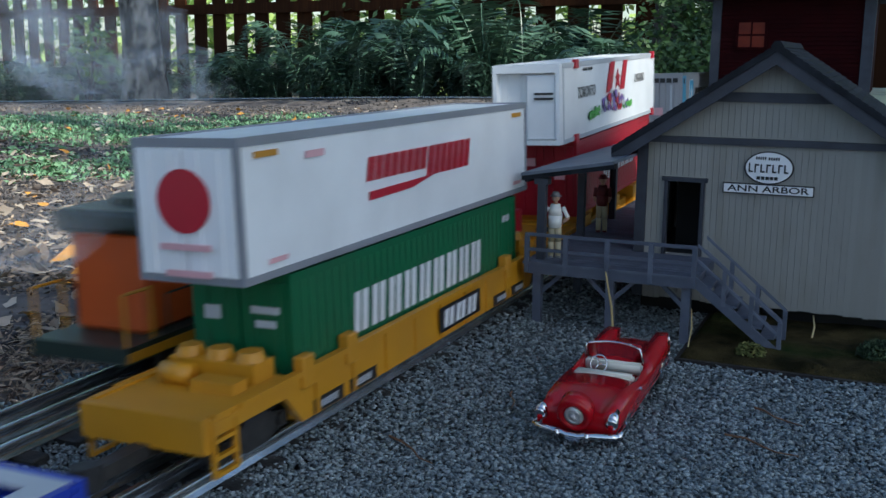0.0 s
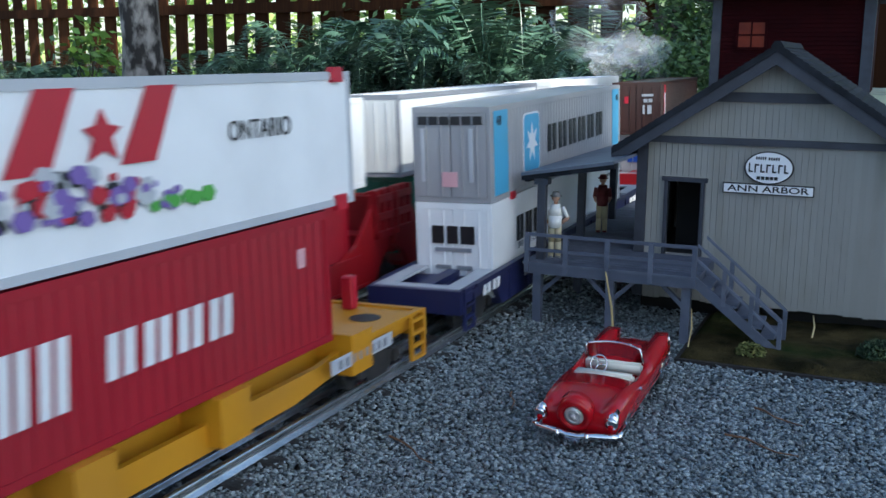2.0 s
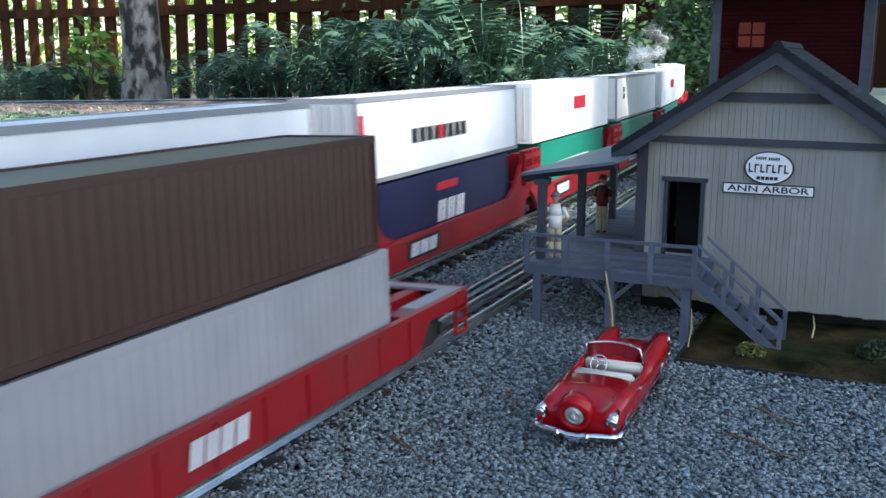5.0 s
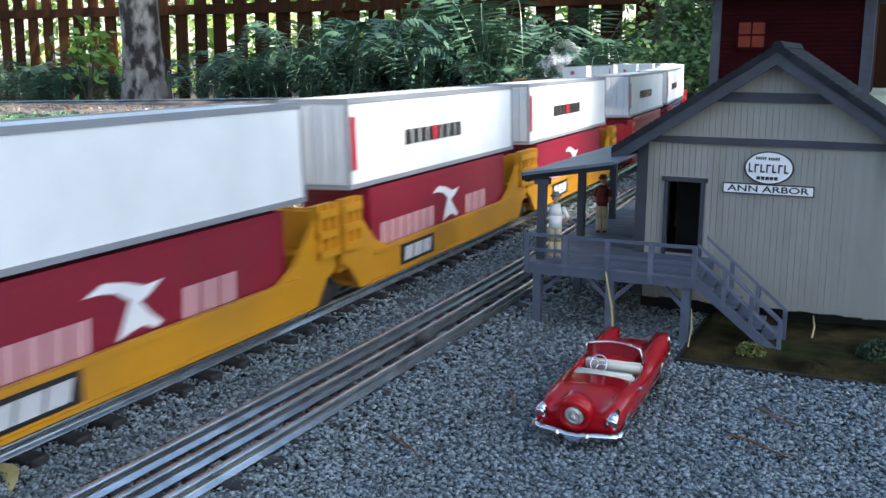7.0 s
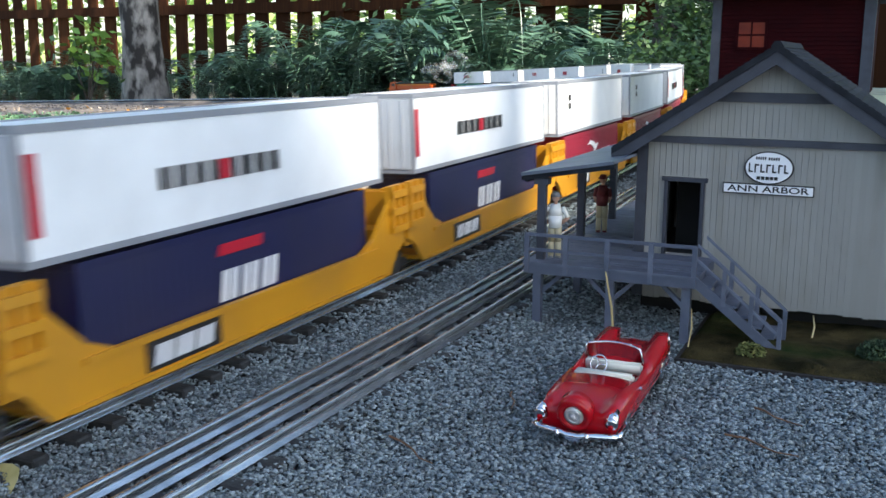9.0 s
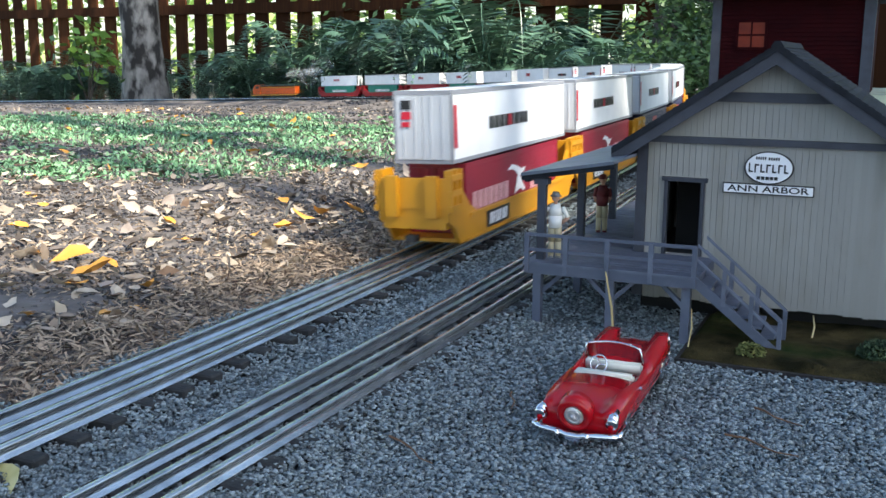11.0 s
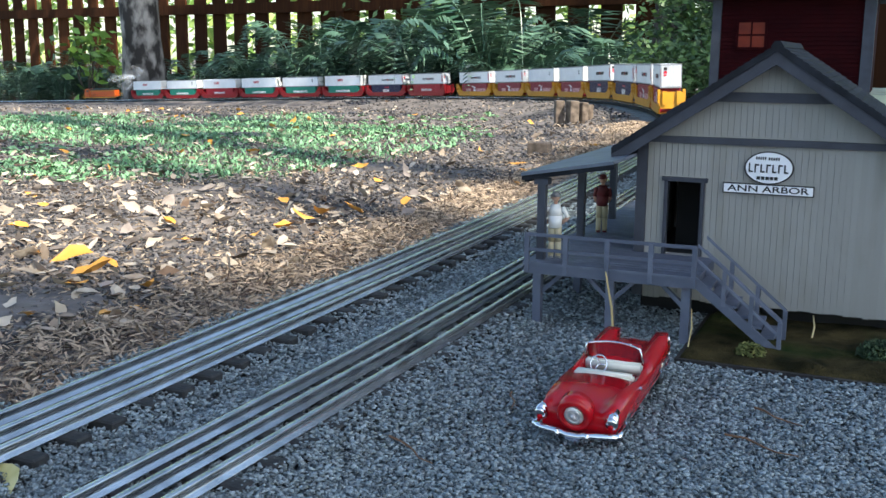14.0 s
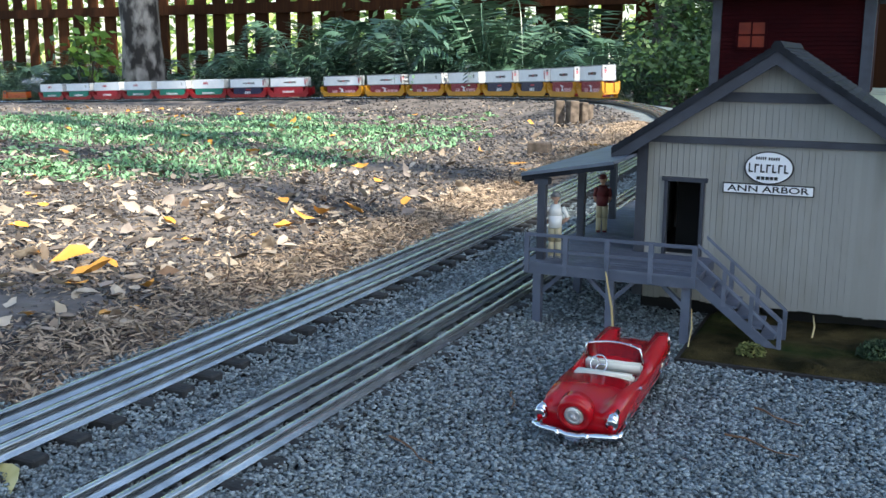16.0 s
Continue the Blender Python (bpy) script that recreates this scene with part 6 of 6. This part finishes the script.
def leaf_things(name, x, y, size, mat, label, group):
    v, f = leaves(name, x, y, size, mat, label)
    for i in range(len(x)):
        c = v[i].mean(0)
        ob = new(name, raw_mesh(name, v[i] - c, f[0], mat, smooth=True))
        ob.location = c
        tagged(ob, label, "leaf", group)


# scattered leaves: the nearest ones as things, the rest as one cover
x, y = spread(2300, 0.55, 5.5, 0.60, 1.2)
fs = far_side(x, y)
keep = (fs > 0.10) & ((x < -0.05 * y + 0.1) | (RS.uniform(0, 1, len(x)) < 0.15))
x, y = x[keep], y[keep]
size = RS.uniform(0.004, 0.0105, len(x)) * (0.75 + 0.20 * y)
v, f = leaves("leaf_litter", x, y, size, M_LEAF, "")
tagged(new("leaf_litter", raw_mesh("leaf_litter", v.reshape(-1, 3), f.reshape(-1, 3), M_LEAF, smooth=True)), "dry fallen leaves scattered on the soil", "leaf litter", kind="stuff")
x, y = spread(130, 0.60, 5.0, 0.52, 1.3)
keep = far_side(x, y) > 0.07
leaf_things("fallen_leaf", x[keep], y[keep], RS.uniform(0.007, 0.013, keep.sum()) * (0.7 + 0.25 * y[keep]), M_LEAFORANGE, "orange-brown fallen leaf on the soil", "orange leaves")
leaf_things("fallen_leaf", np.array([-0.265, -0.30, -0.145, -0.128, -0.152, -0.095]), np.array([0.735, 0.79, 1.00, 1.015, 0.93, 1.05]), np.array([0.017, 0.019, 0.014, 0.016, 0.014, 0.013]), M_LEAFORANGE, "large curled orange leaf on the mulch", "orange leaves")
leaf_things("fallen_leaf", np.array([-0.34, -0.255, -0.36, -0.22, -0.29, -0.02, 0.02]), np.array([0.80, 0.86, 0.95, 0.98, 1.04, 1.12, 1.25]), np.array([0.014, 0.012, 0.013, 0.011, 0.013, 0.010, 0.012]), M_LEAF, "pale dry leaf curled on the ground", "pale leaves")
leaf_things("fallen_leaf", np.array([-0.170]), np.array([0.362]), np.array([0.0140]), M_YELLOWLEAF, "pale yellow leaf lying on gravel", "pale leaves")

# large curled leaves heaped at the edge of the mulch
x = RS.uniform(-0.60, -0.02, 240)
y = RS.uniform(0.66, 1.50, 240)
keep = (far_side(x, y) > 0.085) & (np.abs(x) < 0.47 * y)
x, y = x[keep], y[keep]
k = len(x) // 2
leaf_things("fallen_leaf", x[:k], y[:k], RS.uniform(0.006, 0.0125, k), M_LEAF, "large curled tan leaf on the soil", "pale leaves")
leaf_things("fallen_leaf", x[k:], y[k:], RS.uniform(0.006, 0.0125, len(x) - k), M_LEAFBROWN, "curled grey-brown leaf on the soil", "brown leaves")

# twigs on the gravel
for a, b in (((-0.022, 0.415), (-0.004, 0.385)), ((0.150, 0.455), (0.165, 0.430)), ((0.128, 0.420), (0.150, 0.395)), ((0.035, 0.475), (0.034, 0.450)), ((0.045, 0.62), (0.030, 0.64))):
    bm = bmesh.new()
    p = [Vector((a[0] + (b[0] - a[0]) * k / 4 + 0.0012 * math.sin(k * 2.1 + a[0] * 90), a[1] + (b[1] - a[1]) * k / 4, 0.0052 + 0.0006 * math.sin(k * 1.7))) for k in range(5)]
    for i in range(4):
        tube(bm, p[i], p[i + 1], 0.0006 - 0.00008 * i, 0.0006 - 0.00008 * (i + 1), 6)
    tagged(part("twig", bm, M_TWIG), "brown pine twig on the gravel", "twig", "twigs on the gravel")

# small switch-rod block between the rails of the near track
bm = bmesh.new()
box(bm, -0.004, 0.004, -0.006, 0.006, 0.0, 0.006)
bevel(bm, 0.001)
ob = part("track_block", bm, M_BLACKMETAL)
ob.matrix_basis = pose(*on_line(NEAR, NEAR_Z, 0.36)[:2], 0.0085, 0, 0, -TURN) @ pose(0.0085, 0, 0)
tagged(ob, "small black block between the rails", "track block")

# grass and weeds
x, y = spread(14000, 1.40, 6.6, 0.60, 1.1)
patch = np.array([noise.noise(Vector((a * 1.3, b * 1.3, 5))) for a, b in zip(x, y)])
fs = far_side(x, y)
keep = (fs > np.where(y > 3, 1.0, 0.45)) & (y < 3.7 + 0.5 * patch + RS.normal(0, 0.15, len(x))) & (x < 0.02 * y - 0.02) & (patch + RS.uniform(-0.35, 0.35, len(x)) + np.clip((y - 1.65) * 0.45, -0.5, 0.26) - 0.22 * (x > -0.10 * y) > 0.08)
x, y = x[keep], y[keep]
k = 11
gx, gy = np.repeat(x, k) + RS.normal(0, 0.018, len(x) * k) * (0.6 + 0.25 * np.repeat(y, k)), np.repeat(y, k) + RS.normal(0, 0.018, len(x) * k)
n = len(gx)
h = RS.uniform(0.005, 0.015, n) * (0.75 + 0.14 * gy)
a = RS.uniform(0, 6.283, n)
lean = RS.uniform(0.2, 1.1, n)
w = h * RS.uniform(0.06, 0.20, n)
base = np.stack([gx, gy, ground_z(gx, gy) - 0.002], 1)
dirv = np.stack([np.cos(a) * lean, np.sin(a) * lean, np.ones(n)], 1)
sdv = np.stack([-np.sin(a), np.cos(a), np.zeros(n)], 1) * w[:, None]
v = np.stack([base - sdv, base + sdv, base + dirv * h[:, None] * 0.55 + sdv * 1.1, base + dirv * h[:, None] * 0.8 * np.array([1.4, 1.4, 1.0]), base + dirv * h[:, None] * 0.55 - sdv * 1.1], 1)
f = np.array([(0, 1, 2), (0, 2, 4), (4, 2, 3)])[None] + (np.arange(n) * 5)[:, None, None]
tagged(new("grass", raw_mesh("grass", v.reshape(-1, 3), f.reshape(-1, 3), M_GRASS)), "patchy green lawn grass and weeds", "grass", kind="stuff")

# broad-leaved weeds: flat rosettes among the grass
x, y = spread(2600, 1.15, 4.0, 0.60, 1.0)
patch = np.array([noise.noise(Vector((a * 1.6, b * 1.6, 9))) for a, b in zip(x, y)])
keep = (far_side(x, y) > 0.40) & (x < 0.05 * y + 0.02) & (patch + RS.uniform(-0.3, 0.3, len(x)) + np.clip((y - 1.7) * 0.5, -0.35, 0.25) > 0.12)
x, y = x[keep], y[keep]
k = 9
cx, cy = np.repeat(x, k), np.repeat(y, k)
n = len(cx)
a = RS.uniform(0, 6.283, n)
r = RS.uniform(0.006, 0.015, n) * (0.75 + 0.16 * cy)
rise = RS.uniform(0.1, 0.8, n)
out = np.stack([np.cos(a), np.sin(a), rise], 1) * r[:, None]
side = np.stack([-np.sin(a), np.cos(a), RS.normal(0, 0.3, n)], 1) * (r * RS.uniform(0.22, 0.42, n))[:, None]
root = np.stack([cx, cy, ground_z(cx, cy) + 0.002], 1)
v = np.stack([root, root + out * 0.5 + side, root + out * np.array([1.0, 1.0, 0.6]), root + out * 0.5 - side, root + out * 0.55 + np.array([0, 0, -0.001])], 1)
f = np.array([(0, 4, 1), (1, 4, 2), (2, 4, 3), (3, 4, 0)])[None] + (np.arange(n) * 5)[:, None, None]
tagged(new("weeds", raw_mesh("weeds", v.reshape(-1, 3), f.reshape(-1, 3), M_WEED)), "broad-leaved green weeds among the lawn", "weeds", kind="stuff")

# retaining timbers in the bank
for i, (x, y, w, h) in enumerate(((0.300, 2.60, 0.020, 0.062), (0.330, 2.57, 0.020, 0.058), (0.358, 2.60, 0.016, 0.050), (0.378, 2.66, 0.016, 0.040))):
    bm = bmesh.new()
    box(bm, -w / 2 * 1.2, w / 2 * 1.2, -0.02, 0.02, -0.05, h)
    bevel(bm, 0.002)
    ob = part("retaining_post", bm, M_TIMBER)
    ob.matrix_basis = pose(x, y, float(ground_z(x, y)), 0, 0, 12 * i)
    tagged(ob, "weathered timber post in the bank", "post", "retaining posts")
bm = bmesh.new()
box(bm, -0.019, 0.019, -0.015, 0.015, -0.03, 0.018)
bevel(bm, 0.002)
ob = part("timber_block", bm, M_TIMBER)
ob.matrix_basis = pose(0.168, 1.74, float(ground_z(0.168, 1.74)), 0, 0, -20)
tagged(ob, "short weathered timber block in mulch", "timber block")


# ---- garden behind ----
def fence_y(x):
    return 8.0 - 0.68 * (x + 0.83)


FDIR = math.atan2(-0.68, 1.0)
fence = new("garden_fence")
fence.matrix_basis = pose(-0.83, 8.0, 0, 0, 0, math.degrees(FDIR))
tagged(fence, "red-brown timber picket fence with gaps between boards", "fence", kind="structure")
rng = random.Random(21)
x = -6.0
while x < 4.6:
    wx, wy = -0.83 + x * math.cos(FDIR), 8.0 + x * math.sin(FDIR)
    g = float(ground_z(wx, wy)) - 0.02
    w = 0.145 + rng.uniform(-0.006, 0.006)
    bm = bmesh.new()
    top = 1.45 + rng.uniform(-0.02, 0.02)
    prism(bm, [(-w / 2, g), (w / 2, g), (w / 2, top - 0.04), (w / 2 - 0.03, top), (-w / 2 + 0.03, top), (-w / 2, top - 0.04)], "y", 0, 0.02)
    ob = part("fence_board", bm, M_FENCE, fence)
    ob.location = (x, rng.uniform(-0.004, 0.004), 0)
    ob.rotation_euler = (0, rng.uniform(-0.015, 0.015), 0)
    x += 0.245
for z in (0.50, 1.18):
    bm = bmesh.new()
    box(bm, -6.1, 4.6, -0.045, -0.004, z, z + 0.085)
    part("fence_rail", bm, M_FENCE, fence)
for x in (-4.9, -2.5, -0.1, 2.3):
    wx, wy = -0.83 + x * math.cos(FDIR), 8.0 + x * math.sin(FDIR)
    bm = bmesh.new()
    box(bm, x - 0.05, x + 0.05, 0.02, 0.12, float(ground_z(wx, wy)) - 0.05, 1.5)
    part("fence_post", bm, M_FENCE, fence)


def frond_mesh(seed, length, width, arch):
    """An arching frond: a thin stem with tapering leaflets in pairs, each leaflet folded."""
    r = random.Random(seed)
    verts, faces = [], []
    n = 26
    def stem(t):
        return Vector((0, length * (0.75 * t + 0.12 * math.sin(t * 3)), length * (arch * math.sin(t * 2.5) - 0.18 * t * t)))
    for i in range(2, n):
        t = i / n
        p = stem(t)
        w = width * math.sin(math.pi * min(1, 0.10 + t * 0.92)) ** 0.8
        lw = length / n * 0.75
        for sx in (-1, 1):
            d = Vector((sx * w * r.uniform(0.85, 1.1), w * 0.35, -w * r.uniform(0.05, 0.35)))
            k = len(verts)
            verts += [tuple(p), tuple(p + d * 0.35 + Vector((0, lw * 0.6, 0.004))), tuple(p + d), tuple(p + d * 0.4 + Vector((0, -lw * 0.6, 0.0)))]
            faces.append((k, k + 1, k + 2, k + 3))
    for i in range(n):
        a, b = stem(i / n), stem((i + 1) / n)
        k = len(verts)
        q = 0.004 * (1 - i / n) + 0.001
        verts += [(a.x - q, a.y, a.z), (a.x + q, a.y, a.z), (b.x + q, b.y, b.z), (b.x - q, b.y, b.z)]
        faces.append((k, k + 1, k + 2, k + 3))
    return raw_mesh("frond", np.array(verts), np.array(faces), M_FERN)


FRONDS = [frond_mesh(i, 0.55 + 0.05 * i, 0.100 + 0.008 * i, 0.62 + 0.10 * (i % 3)) for i in range(5)]


def fern(x, y, size, n, seed):
    r = random.Random(seed)
    top = new("fern")
    top.location = (x, y, float(ground_z(x, y)) - 0.01)
    top.scale = (size, size, size)
    tagged(top, "dark green sword fern with arching fronds", "fern", "ferns before the fence")
    for i in range(n):
        ob = new("frond", FRONDS[r.randrange(5)])
        ob.parent = top
        ob.rotation_euler = (r.uniform(-0.25, 0.45), r.uniform(-0.25, 0.25), 6.283 * i / n + r.uniform(-0.3, 0.3))
        q = r.uniform(0.75, 1.15)
        ob.scale = (q, q, q)


r = random.Random(4)
for i in range(125):
    s = r.uniform(4.5, 11.6)
    off = r.uniform(0.30, 1.55)
    tx, ty, tz, th = on_line(FAR, FAR_Z, s)
    x, y = tx + off * math.cos(th), ty - off * math.sin(th)
    if y > fence_y(x) - 0.15 or (s < 5.1 and off > 0.75) or (abs(x + 2.4) < 0.25 and abs(y - 8.1) < 0.3):
        continue
    big = (0.58 if s < 5.4 else 1.0) if s < 7.4 else 0.66
    fern(x, y, big * r.uniform(0.75, 1.1), r.randint(11, 16), i)


def bark_tube(bm, a, b, r0, r1, n=20, m=14, rough=0.05, seed=0):
    a, b = Vector(a), Vector(b)
    rows = []
    for i in range(m + 1):
        t = i / m
        c = a.lerp(b, t)
        rr = r0 + (r1 - r0) * t
        row = []
        for j in range(n):
            an = 6.28318 * j / n
            k = rr * (1 + rough * 3 * noise.noise(Vector((math.cos(an) * 3, math.sin(an) * 3, t * 6 + seed)))) * (1 + 0.35 * max(0, 1 - t * 9))
            row.append(bm.verts.new(c + Vector((k * math.cos(an), k * math.sin(an), 0))))
        rows.append(row)
    for p, q in zip(rows, rows[1:]):
        for j in range(n):
            bm.faces.new((p[j], p[(j + 1) % n], q[(j + 1) % n], q[j]))


def leaf_cloud(name, centres, spreads, counts, size, mat, parent):
    P = np.concatenate([RS.normal(size=(c, 3)) * np.array(sp) + np.array(ce) for ce, sp, c in zip(centres, spreads, counts)])
    n = len(P)
    a = RS.normal(size=(n, 3))
    a[:, 2] *= 0.6
    a /= np.linalg.norm(a, axis=1)[:, None]
    b = np.cross(a, RS.normal(size=(n, 3)))
    b /= np.linalg.norm(b, axis=1)[:, None]
    s = (size * RS.uniform(0.6, 1.35, n))[:, None]
    v = np.stack([P - a * s, P + b * s * 0.45 - a * s * 0.1, P + a * s, P - b * s * 0.45 - a * s * 0.1], 1).reshape(-1, 3)
    ob = new(name, raw_mesh(name, v, np.arange(n * 4).reshape(n, 4), mat))
    if parent is not None:
        ob.parent = parent
    return ob


def tree(x, y, r0, h, label, crown, size, mat, limbs, lean=(0, 0), seed=0, bark=None):
    top = new("tree")
    g = float(ground_z(x, y))
    top.location = (x, y, g)
    tagged(top, label, "tree")
    bm = bmesh.new()
    bark_tube(bm, (0, 0, -0.08), (lean[0], lean[1], h), r0, r0 * 0.55, seed=seed)
    part("trunk", bm, bark or M_BARK, top, smooth=True)
    for a, b, rr in limbs:
        bm = bmesh.new()
        bark_tube(bm, a, b, rr, rr * 0.4, 8, 6)
        part("limb", bm, bark or M_BARK, top, smooth=True)
    if crown:
        leaf_cloud("crown", *zip(*crown), size, mat, top)
    return top


tree(-2.40, 8.1, 0.165, 4.2, "grey-barked tree trunk standing in ferns before the fence", [((0.1, 0.3, 4.2), (0.9, 0.9, 0.5), 1600)], 0.09, M_SHRUB,
     [((0, 0, 2.9), (0.9, 0.5, 3.9), 0.05), ((0, 0, 3.2), (-0.8, -0.3, 4.3), 0.05)], lean=(-0.15, 0.0))
tree(1.28, 5.9, 0.085, 3.8, "dark trunk wrapped in leaves beside the fence", [((0.0, 0.2, 3.8), (0.8, 0.8, 0.5), 1400)], 0.08, M_SHRUB,
     [((0, 0, 2.7), (0.6, 0.3, 3.7), 0.03), ((0, 0, 2.9), (-0.6, -0.2, 3.8), 0.03)], lean=(0.1, 0.0), seed=4, bark=M_DARKBARK)


def shrub(x, y, h, w, n, size, mat, label, seed):
    """A loose bush of many leaves on a few stems."""
    top = new("shrub")
    top.location = (x, y, float(ground_z(x, y)))
    tagged(top, label, "shrub", "shrubs before the fence")
    rr = random.Random(seed)
    bm = bmesh.new()
    cs = []
    for i in range(7):
        e = (rr.uniform(-w, w) * 0.8, rr.uniform(-w, w) * 0.6, h * rr.uniform(0.45, 0.95))
        tube(bm, (0, 0, -0.03), e, 0.008, 0.003, 6)
        cs.append((e, (w * 0.38, w * 0.38, h * 0.20), n // 7))
    part("stem", bm, M_DARKBARK, top)
    leaf_cloud("foliage", *zip(*cs), size, mat, top)


shrub(1.28, 4.75, 0.62, 0.24, 3200, 0.020, M_SHRUBDARK, "dark green leafy shrub beside the bend", 1)
shrub(1.05, 4.35, 0.30, 0.20, 2200, 0.017, M_SHRUBDARK, "low green leafy shrub behind the track", 2)
shrub(1.70, 5.30, 0.66, 0.28, 3200, 0.021, M_SHRUBDARK, "tall mottled shrub by the dark trunk", 3)
shrub(-2.75, 7.75, 0.50, 0.20, 160, 0.050, M_SHRUB, "bright green broad-leaved shrub beside the trunk", 6)
shrub(0.10, 7.10, 0.62, 0.35, 900, 0.040, M_SHRUBDARK, "leafy shrub among ferns", 7)
shrub(-0.60, 7.50, 0.60, 0.35, 900, 0.040, M_SHRUBDARK, "leafy shrub among ferns", 8)

# bare stem standing among the ferns
bm = bmesh.new()
tube(bm, (0, 0, -0.05), (0.05, 0, 0.30), 0.014, 0.012, 8)
tube(bm, (0.05, 0, 0.30), (0.13, 0.05, 0.62), 0.012, 0.006, 8)
ob = part("dead_stem", bm, M_BARK)
ob.location = (-0.26, 6.75, float(ground_z(-0.26, 6.75)))
tagged(ob, "pale bare stem standing among ferns", "stem")

# sunlit growth beyond the fence, its sunlight partly painted into the pale leaf colour
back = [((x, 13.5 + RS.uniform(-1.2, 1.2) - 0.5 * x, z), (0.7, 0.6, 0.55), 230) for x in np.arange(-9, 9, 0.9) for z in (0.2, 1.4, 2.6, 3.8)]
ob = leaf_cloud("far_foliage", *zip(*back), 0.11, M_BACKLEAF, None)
tagged(ob, "bright sunlit foliage beyond the fence", "foliage", kind="stuff")

# ---- unseen leaves and tree added overhead to block the sun ----
SUN_WAY = Vector((0.48, -0.55, 0.68)).normalized()


def overhead(x0, x1, y0, y1, cover, size, lo, hi):
    """Added leaves that shade the ground from (x0, y0) to (x1, y1), hung up along the sun's way."""
    area = (x1 - x0) * (y1 - y0)
    n = int(-math.log(1 - cover) * area / (size * size * 0.42))
    g = np.stack([RS.uniform(x0, x1, n), RS.uniform(y0, y1, n), np.zeros(n)], 1)
    up = RS.uniform(lo, hi, n)[:, None]
    return g + np.array(SUN_WAY) / SUN_WAY.z * up


sets = [overhead(-0.03, 1.5, -1.6, 0.70, 0.985, 0.20, 9.5, 11.5), overhead(-0.22, -0.03, -1.6, 0.66, 0.985, 0.20, 9.5, 11.5), overhead(-0.03, 1.5, 0.70, 0.95, 0.06, 0.20, 9.5, 11.0), overhead(-1.5, -0.22, -1.6, 0.50, 0.985, 0.20, 9.5, 11.5), overhead(-0.7, -0.03, 0.50, 0.86, 0.25, 0.20, 9.5, 11.5), overhead(-1.5, 1.5, 0.95, 1.25, 0.05, 0.20, 9.5, 11.0), overhead(0.20, 1.0, 1.05, 1.75, 0.90, 0.20, 9.5, 11.0), overhead(-3.2, -1.8, 7.6, 9.2, 0.90, 0.20, 8.0, 10.0), overhead(-4.0, 0.75, 1.25, 6.2, 0.075, 0.20, 8.0, 10.0), overhead(0.75, 2.8, 1.25, 3.6, 0.075, 0.20, 8.0, 10.0), overhead(0.75, 2.8, 3.6, 6.2, 0.75, 0.20, 8.0, 10.0),
        overhead(-6.5, 3.5, 6.2, 9.5, 0.45, 0.20, 8.0, 10.0)]
P = np.concatenate(sets)
n = len(P)
a = RS.normal(size=(n, 3))
a[:, 2] *= 0.4
a /= np.linalg.norm(a, axis=1)[:, None]
b = np.cross(a, np.array([0, 0, 1.0]) + RS.normal(0, 0.3, (n, 3)))
b /= np.linalg.norm(b, axis=1)[:, None]
s = (0.20 * RS.uniform(0.6, 1.35, n))[:, None]
v = np.stack([P - a * s, P + b * s * 0.5, P + a * s, P - b * s * 0.5], 1).reshape(-1, 3)
# trunk and limbs, out of view, added to carry the sun-blocking leaves
unseen_shade_tree = new("tree")
unseen_shade_tree.location = (8.2, -9.0, 0)
tagged(unseen_shade_tree, "unseen tree added out of view to shade the railway", "tree")
bm = bmesh.new()
bark_tube(bm, (0, 0, -0.1), (-0.1, 0.4, 11.0), 0.40, 0.14)
part("trunk", bm, M_BARK, unseen_shade_tree, smooth=True)
for e in ((-1.5, 0.9, 10.4), (-1.2, 3.6, 10.0), (-3.5, 4.8, 9.0), (-0.2, 7.5, 9.0), (-5.5, 8.5, 9.0)):
    bm = bmesh.new()
    bark_tube(bm, (-0.08, 0.3, 7.4), e, 0.10, 0.03, 8, 8)
    part("limb", bm, M_BARK, unseen_shade_tree, smooth=True)
ob = new("crown", raw_mesh("crown", v - np.array([8.2, -9.0, 0]), np.arange(n * 4).reshape(n, 4), M_SHRUB))
ob.parent = unseen_shade_tree


# ---- what moves ----
def settle(s):
    """The couplings are drawn tight on the straight and slack on the bend."""
    return s + float(np.interp(s, [0.0, 0.6, 1.3, 3.8, 6.4], [-0.045, -0.052, -0.075, -0.070, 0.010]))


LEAN = pose(0, 0, 0, 0, -2.0, 0)


def motions():
    times = [i * 0.25 for i in range(65)]
    for ob, which, s, lift in MOVES:
        rows = []
        for t in times:
            if which == "far":
                rows.append((t, on_track(FAR, FAR_Z, settle(far_s(t, s)), 0.30) @ LEAN))
            else:
                rows.append((t, on_track(NEAR, NEAR_Z, near_s(t, s), 0.30) @ LEAN @ pose(0, 0, lift)))
        walk(ob, rows)


motions()
